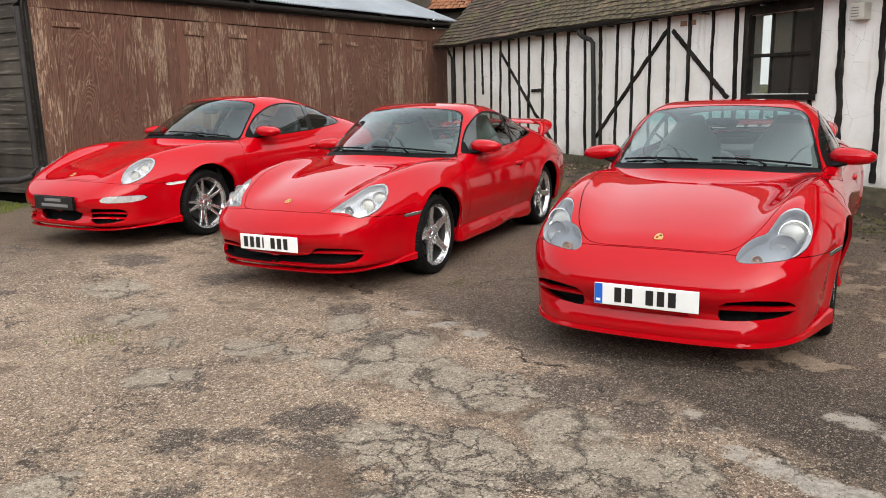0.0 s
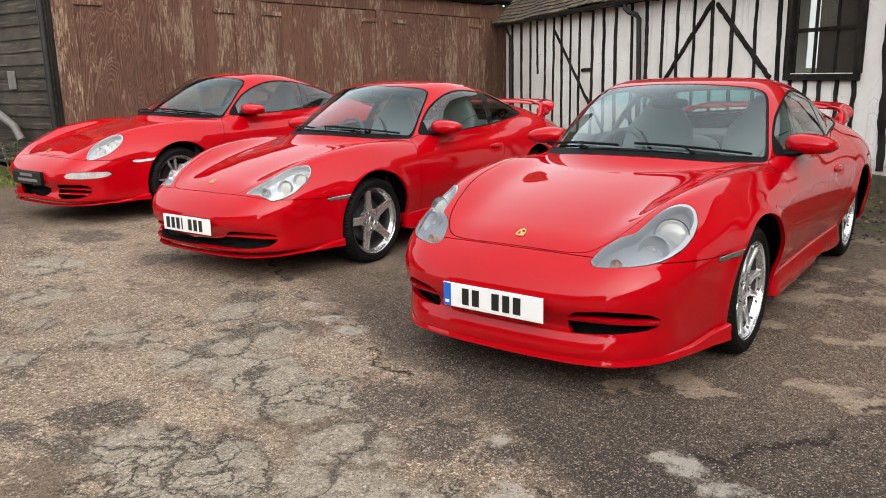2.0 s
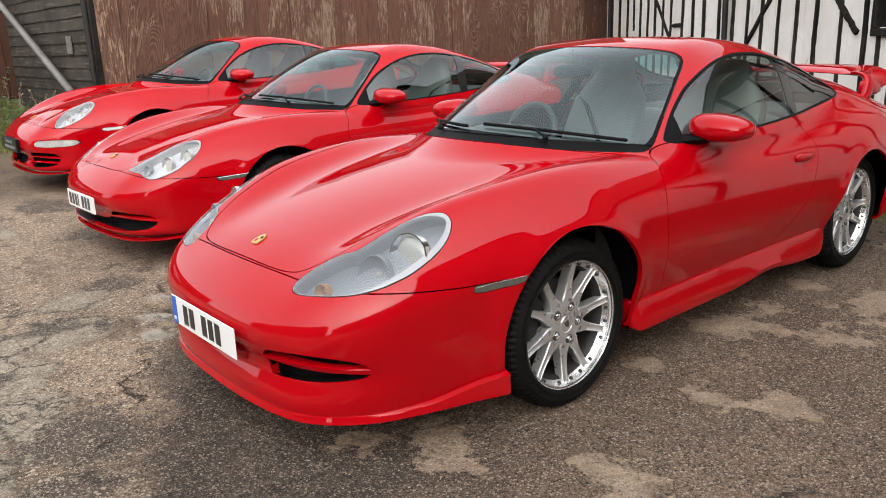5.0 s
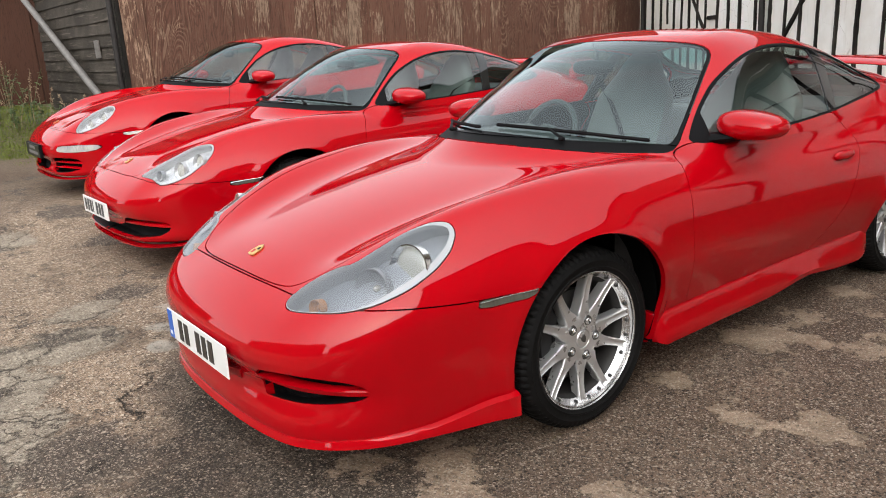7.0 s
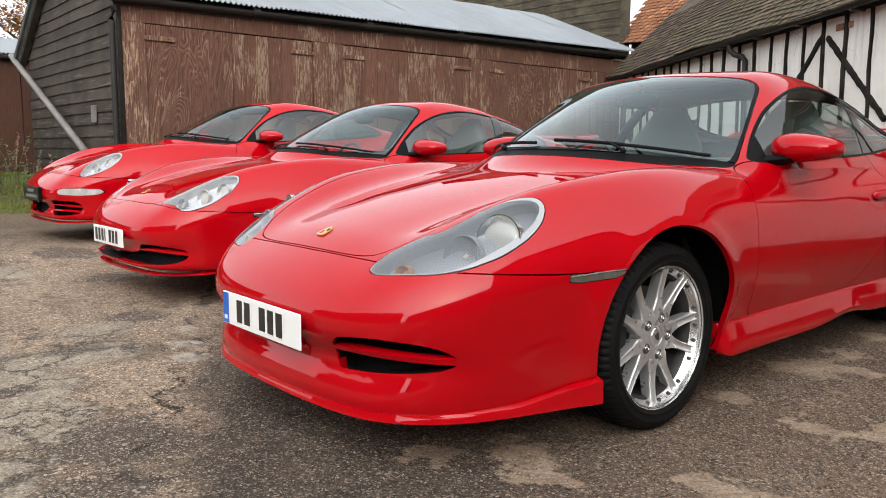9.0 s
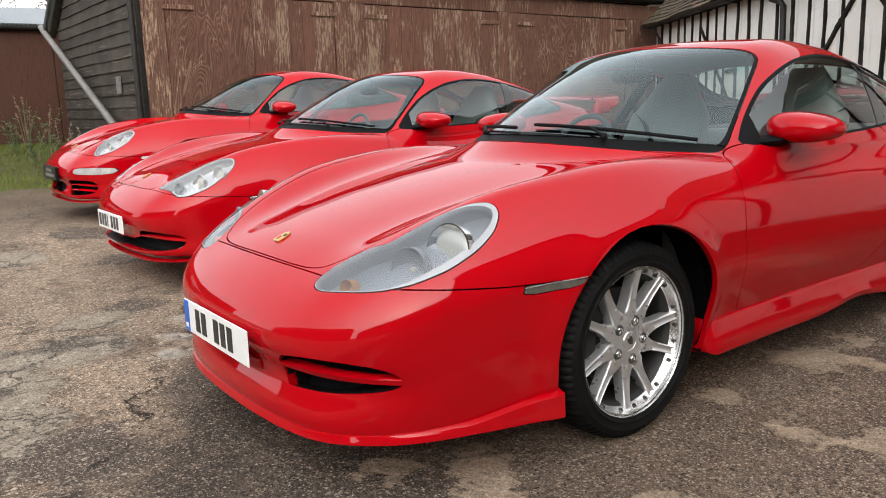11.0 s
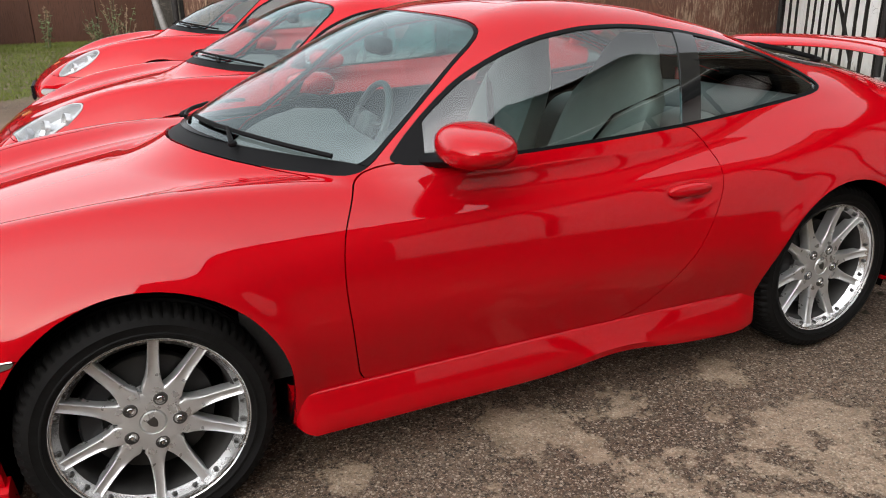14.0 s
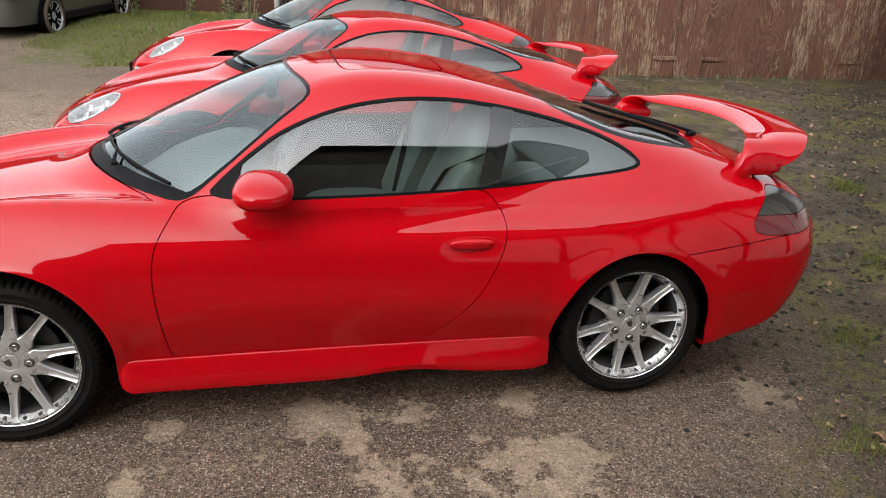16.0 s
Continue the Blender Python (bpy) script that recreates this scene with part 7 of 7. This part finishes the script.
leaves("fallen_leaves", np.stack([lx, ly, lift(lx, ly) + 0.012], 1), LITTER, "brown fallen leaves and mulch on mossy asphalt", 0.042)


def stones(name, n, area, mat, label, size=(0.004, 0.014)):
    g = np.random.default_rng(31)
    x, y = area(g, n)
    c = np.stack([x, y, lift(x, y)], 1)
    shape = np.array([(1, 0, 0), (-1, 0, 0), (0, 1, 0), (0, -1, 0), (0, 0, 1), (0, 0, -0.5)], float)
    faces = np.array([(0, 2, 4), (2, 1, 4), (1, 3, 4), (3, 0, 4), (2, 0, 5), (1, 2, 5), (3, 1, 5), (0, 3, 5)])
    a = g.uniform(0, 2 * np.pi, n)
    k = g.uniform(*size, (n, 1, 1)) * g.uniform(0.6, 1.2, (n, 6, 1))
    v = shape[None] * k * np.array([1, 0.8, 0.55])
    rot = np.stack([np.stack([np.cos(a), -np.sin(a)], 1), np.stack([np.sin(a), np.cos(a)], 1)], 1)
    v[:, :, :2] = np.einsum("nij,nkj->nki", rot, v[:, :, :2])
    v = (v + c[:, None]).reshape(-1, 3)
    i = np.arange(n)[:, None, None] * 6
    me = skin_mesh(name, v, (i + faces).reshape(-1, 3), None, mat)
    me.polygons.foreach_set("use_smooth", [False] * len(me.polygons))
    tagged(new(name, me), label, "gravel", kind="stuff")


def yard(g, n):
    t = g.uniform(0, 1, n)
    x = np.where(t < 0.75, g.uniform(-5.5, 2.6, n), g.uniform(0.85, 3.2, n))
    y = np.where(t < 0.75, g.uniform(-3.6, -0.3, n), g.uniform(-1.5, 4.0, n))
    return x, y


stones("loose_gravel", 60000, yard, STONE, "small loose stones strewn over the yard", (0.0015, 0.0058))


def clods_area(g, n):
    x = g.uniform(-7.0, 1.2, n)
    return x, 5.0 - 0.718 * x - np.abs(g.normal(0.6, 0.5, n))


stones("earth_clods", 2200, clods_area, EARTH, "dark clods of earth and moss by the house wall", (0.006, 0.03))


def weeds(x, y, tall, n, dry):
    plant = new("weed", None)
    tagged(plant, "tall weed with leafy and dry seed-headed stems in the verge", "weed", "verge weeds")
    g = random.Random(int(x * 100 + y * 10))
    z = float(lift(x, y))
    for i in range(n):
        a, lean, h = g.uniform(0, 6.28), g.uniform(0.05, 0.35), tall * g.uniform(0.55, 1)
        pts = [(x + 0.05 * math.cos(a) + math.cos(a) * lean * h * q * q, y + 0.05 * math.sin(a) + math.sin(a) * lean * h * q * q, z + h * q) for q in (0, 0.35, 0.7, 1)]
        is_dry = g.random() < dry
        stem = child("stem", tube("stem", pts, [0.005, 0.004, 0.003, 0.002], DRY if is_dry else WEED, 5), plant)
        spots = []
        for j in range(10 if not is_dry else 14):
            q = g.uniform(0.15, 0.95) if not is_dry else g.uniform(0.75, 1.0)
            k = min(2, int(q * 3))
            f = q * 3 - k
            c = [pts[k][m] + (pts[k + 1][m] - pts[k][m]) * f + g.uniform(-0.045, 0.045) * (1 if not is_dry else 0.5) for m in range(3)]
            spots.append(c)
        v, t = [], []
        for c in spots:
            u = Vector((g.uniform(-1, 1), g.uniform(-1, 1), g.uniform(-0.4, 0.4))).normalized() * (0.045 if not is_dry else 0.016)
            w_ = Vector((-u.y, u.x, g.uniform(-0.02, 0.02))) * 0.4
            c = Vector(c)
            b = len(v)
            v += [c - u, c + w_, c + u, c - w_, c + Vector((0, 0, 0.008))]
            t += [(b, b + 1, b + 4), (b + 1, b + 2, b + 4), (b + 2, b + 3, b + 4), (b + 3, b, b + 4)]
        tagged(child("foliage" if not is_dry else "seed_head", mesh_of("foliage", v, t, DRY if is_dry else WEED), stem), kind="stuff")


for i, (x, y, h) in enumerate(((-9.2, 0.75, 0.75), (-9.7, 0.5, 0.6), (-10.3, 0.6, 0.7), (-10.9, 0.3, 0.55), (-11.4, 0.6, 0.85), (-12.0, 0.2, 0.7), (-12.6, 0.5, 0.9), (-12.8, -0.6, 0.7), (-12.9, -1.6, 0.6), (-8.75, 0.85, 0.55))):
    weeds(x, y, h, 9, 0.35)


def tree(x, y, tall, spread, n, seed):
    """An autumn tree: trunk, limbs, and thin leaf clumps at their ends."""
    g = random.Random(seed)
    t = new("tree", None)
    tagged(t, "autumn tree with thin orange-brown leaves behind the shed", "tree", "trees behind the shed")
    base = Vector((x, y, 0.3))
    child("trunk", tube("trunk", [base, base + Vector((0.1, 0.05, tall * 0.25)), base + Vector((0.0, 0.1, tall * 0.5)), base + Vector((0.15, 0, tall * 0.8))], [0.28, 0.2, 0.14, 0.05], BARK, 10), t)
    ends = []
    for i in range(n):
        z = tall * g.uniform(0.25, 0.75)
        a = g.uniform(0, 6.28)
        l = spread * g.uniform(0.5, 1.0)
        o = base + Vector((0.05, 0.05, z))
        e = o + Vector((math.cos(a) * l, math.sin(a) * l, l * g.uniform(0.3, 0.9)))
        m = o.lerp(e, 0.5) + Vector((g.uniform(-0.2, 0.2), g.uniform(-0.2, 0.2), g.uniform(0, 0.3)))
        limb = child("limb", tube("limb", [o, m, e], [0.07, 0.045, 0.015], BARK, 6), t)
        for _ in range(5):
            q = m.lerp(e, g.random())
            f = q + Vector((g.uniform(-1, 1), g.uniform(-1, 1), g.uniform(-0.2, 1))) * spread * 0.22
            child("twig", tube("twig", [q, q.lerp(f, 0.5) + Vector((0, 0, 0.05)), f], [0.018, 0.012, 0.005], BARK, 4), limb)
            ends += [q.lerp(f, g.random()) for _ in range(6)] + [f] * 4
    c = np.array([e[:] for e in ends])
    c = np.repeat(c, 9, 0) + np.random.default_rng(seed).normal(0, spread * 0.08, (len(c) * 9, 3))
    crown = leaves("crown", c, AUTUMN, "", 0.12)
    for key in ("category", "kind"):
        del crown[key]
    crown.parent = t


tree(-27.0, 5.5, 8.5, 3.0, 20, 3)
tree(-33.0, 1.0, 9.0, 3.2, 20, 4)
tree(-30.0, 11.0, 8.0, 3.0, 18, 6)


# ---- the grey car parked beyond the verge ----
def grey_car():
    car = new("parked_hatchback", None)
    tagged(car, "dark grey hatchback with steel-look wheels parked by the grass", "car")
    xs = [(-0.95, 0.55, 0.78, 0.62), (-0.8, 0.72, 0.84, 0.8), (-0.35, 0.8, 0.9, 0.84), (0.1, 0.83, 0.98, 0.86), (0.5, 0.84, 1.3, 0.86), (1.0, 0.845, 1.5, 0.86), (1.8, 0.845, 1.53, 0.86), (2.6, 0.84, 1.5, 0.85), (3.1, 0.8, 1.3, 0.82), (3.25, 0.74, 0.95, 0.76)]
    rings = []
    for y, half, top, belt in xs:
        roof = half * (0.72 if top > 1.2 else 0.9)
        waist = min(top, 0.95)
        rings.append([(-half * 0.94, y, 0.2), (-half, y, 0.42), (-half, y, 0.7), (-half * 0.97, y, waist), (-roof, y, top - 0.04), (-roof * 0.7, y, top), (roof * 0.7, y, top), (roof, y, top - 0.04), (half * 0.97, y, waist), (half, y, 0.7), (half, y, 0.42), (half * 0.94, y, 0.2)])
    child("body", loft("body", rings, GREYPAINT, angle=50), car)
    for side in (1, -1):
        quad = [(0.8 * side, 0.62, 0.98), (0.8 * side, 2.6, 1.0), (0.66 * side, 2.4, 1.42), (0.66 * side, 1.1, 1.42)]
        child("side_window", mesh_of("side_window", [(x + 0.045 * side, y, z) for x, y, z in quad], [(0, 1, 2, 3)], OLD_GLASS), car)
        child("sill_trim", box_mesh("sill_trim", (0.79 * side if side > 0 else -0.86, 0.36, 0.22), (0.86 if side > 0 else -0.79, 2.2, 0.33), BLACK, 0.01), car)
        child("headlamp", blob("headlamp", (0.6 * side, -0.85, 0.68), (0.16, 0.1, 0.08), LAMP_GREY, 2.5), car)
        for y in (0, 2.55):
            # black disc in place of the shaded hollow of the wheel arch
            child("arch_shadow", lathe("arch_shadow", [(0.0, 0.0), (0.36, 0.0), (0.37, -0.01), (0.37, -0.2)], LINING, 32), car, pose(0.845 * side, y, 0.33) @ pose(0, 0, 0, 0, 0, 0 if side > 0 else 180))
            add_wheel(car, KIT_DUSTY, 0.87, y, 15, side)
    child("windscreen", mesh_of("windscreen", [(-0.62, 0.13, 1.01), (0.62, 0.13, 1.01), (0.54, 0.72, 1.38), (-0.54, 0.72, 1.38)], [(0, 1, 2, 3)], OLD_GLASS), car)
    child("grille", box_mesh("grille", (-0.4, -0.965, 0.35), (0.4, -0.93, 0.5), BLACK, 0.01), car)
    car.matrix_basis = pose(-11.22, -3.40, 0.245, 2.0, 0, 75)


# ---- the three cars ----
KIT_TEN = (wheel_kit("ten", 0.225, SILVER, SILVER_FACE), wheel_kit("ten", 0.27, SILVER, SILVER_FACE))
KIT_FIVE = (wheel_kit("five", 0.225, SILVER, SILVER), wheel_kit("five", 0.27, SILVER, SILVER))
KIT_DUSTY = wheel_kit("twin", 0.2, SILVER_DULL, SILVER_DULL)
KIT_DUSTY["tyre"].materials[0] = DUSTY_RUBBER
KIT_TWIN = (wheel_kit("twin", 0.225, SILVER, SILVER), wheel_kit("twin", 0.27, SILVER, SILVER))


def letters(start, widths, gap, tall, skip=()):
    bars, x = [], start
    for w in widths:
        if w > 0:
            bars.append((x + w / 2, w, tall, 0.0))
        x += abs(w) + gap
    return bars


FIRST = dict(
    label="red two-door sports coupe with silver ten-spoke wheels and fixed rear wing", at=pose(0, 0, 0), shape=CarShape(low=-0.012), step=0.014, sunroof=True, hood=-0.882, seam=0.558, plinth=True,
    lamp=[(0.388, -0.900), (0.402, -0.835), (0.435, -0.775), (0.468, -0.742), (0.508, -0.722), (0.525, -0.66), (0.545, -0.56), (0.58, -0.485), (0.63, -0.442), (0.67, -0.447), (0.697, -0.49), (0.708, -0.56), (0.70, -0.655), (0.665, -0.75), (0.615, -0.82), (0.56, -0.865), (0.5, -0.895), (0.43, -0.914)],
    lamp_rim=0.014, lens=LENS, bucket=LAMP_GREY, lamp_label="misted oval headlamp with pale edge", bowls=[(0.617, -0.575, 0.646, 0.071, "projector"), (0.585, -0.69, 0.602, 0.06, "plain"), (0.48, -0.825, 0.553, 0.024, "amber")],
    grilles=[[(0.345, 0.372), (0.49, 0.39), (0.58, 0.385), (0.64, 0.37), (0.668, 0.345), (0.668, 0.315), (0.65, 0.299), (0.6, 0.29), (0.5, 0.282), (0.4, 0.276), (0.335, 0.274)]],
    vanes=[(0.30, 0.672, 0.334, 0.026)], strip=None, marker=MARKER_GREY, plate=(0.52, 0.316, 0.427, -1.056), plate_mat=WHITE, plate_label="white front number plate", band=True, plate_back=False,
    plate_bars=letters(-0.155, [0.036, 0.038, -0.03, 0.038, 0.036, 0.038], 0.018, 0.076), bar_mat=PLATE_BLACK, badge=-0.80, skirt=1.0, lip=0.147, hide=HIDE, wheels=KIT_TEN, turn=(31, 25), wing=1.0)
SECOND = dict(
    FIRST, label="red two-door sports coupe with clear teardrop headlamps and five-spoke wheels", at=pose(-2.817, 0.397, 0.0, 0, 0, 1.3), shape=CarShape(low=0.045), step=0.018, plinth=False, sunroof=False, hood=-0.905, seam=0.535,
    lamp=[(0.40, -0.872), (0.47, -0.775), (0.508, -0.685), (0.538, -0.582), (0.599, -0.517), (0.638, -0.478), (0.678, -0.491), (0.704, -0.547), (0.708, -0.671), (0.675, -0.767), (0.631, -0.83), (0.591, -0.845), (0.556, -0.849), (0.486, -0.866)],
    lamp_rim=0.008, lens=LENS_CLEAR, bucket=LAMP_BRIGHT, lamp_label="clear teardrop headlamp", bowls=[(0.655, -0.57, 0.648, 0.05, "projector"), (0.62, -0.68, 0.612, 0.05, "projector"), (0.52, -0.77, 0.582, 0.03, "plain")],
    grilles=[[(-0.02, 0.275), (0.3, 0.283), (0.36, 0.345), (0.5, 0.345), (0.6, 0.333), (0.648, 0.315), (0.65, 0.27), (0.6, 0.235), (0.4, 0.222), (0.2, 0.217), (-0.02, 0.215)]],
    vanes=[(0.33, 0.65, 0.306, 0.024)], plate=(0.52, 0.312, 0.423, -1.056), plate_label="white front number plate", band=False,
    plate_bars=letters(-0.225, [0.038, 0.036, 0.036, 0.014, -0.022, 0.038, 0.038, 0.036], 0.02, 0.078), skirt=1.0, lip=0.172, wheels=KIT_FIVE, turn=(12, 50), wing=1.0)
THIRD = dict(
    FIRST, label="red two-door sports coupe with round headlamps and twin-spoke wheels", at=pose(-5.42, 0.555, 0.108, 0, 0, 0.2), shape=CarShape(low=0.04), step=0.02, plinth=False, sunroof=False, hood=-0.88, seam=0.545,
    lamp=[(0.632, -0.812), (0.605, -0.803), (0.567, -0.739), (0.544, -0.635), (0.554, -0.528), (0.619, -0.464), (0.667, -0.457), (0.703, -0.512), (0.715, -0.597), (0.703, -0.688), (0.667, -0.771)],
    lamp_rim=0.01, lens=LENS_CLEAR, bucket=LAMP_BRIGHT, lamp_label="clear oval headlamp", bowls=[(0.635, -0.55, 0.655, 0.056, "projector"), (0.64, -0.665, 0.61, 0.048, "projector")],
    grilles=[[(0.39, 0.355), (0.5, 0.358), (0.64, 0.35), (0.66, 0.3), (0.63, 0.232), (0.38, 0.222)], [(-0.01, 0.33), (0.3, 0.33), (0.25, 0.24), (-0.01, 0.237)]],
    vanes=[(0.36, 0.66, 0.312, 0.018), (0.36, 0.66, 0.268, 0.016)], strip=[(0.5, 0.412), (0.53, 0.462), (0.73, 0.462), (0.745, 0.43), (0.72, 0.402), (0.62, 0.4)], marker=MARKER_CLEAR,
    plate=(0.52, 0.345, 0.456, -1.058), plate_mat=PLATE_BLACK, plate_label="black show plate with pale lettering bars", band=False, plate_back=True,
    plate_bars=[(0.0, 0.22, 0.026, 0.027), (0.02, 0.36, 0.026, -0.02)], bar_mat=SILVER_DULL, badge=-0.82, skirt=0.6, lip=0.17, hide=HIDE_DARK, wheels=KIT_TWIN, turn=(20, 5), wing=0)
build_car(FIRST)
build_car(SECOND)
build_car(THIRD)
grey_car()
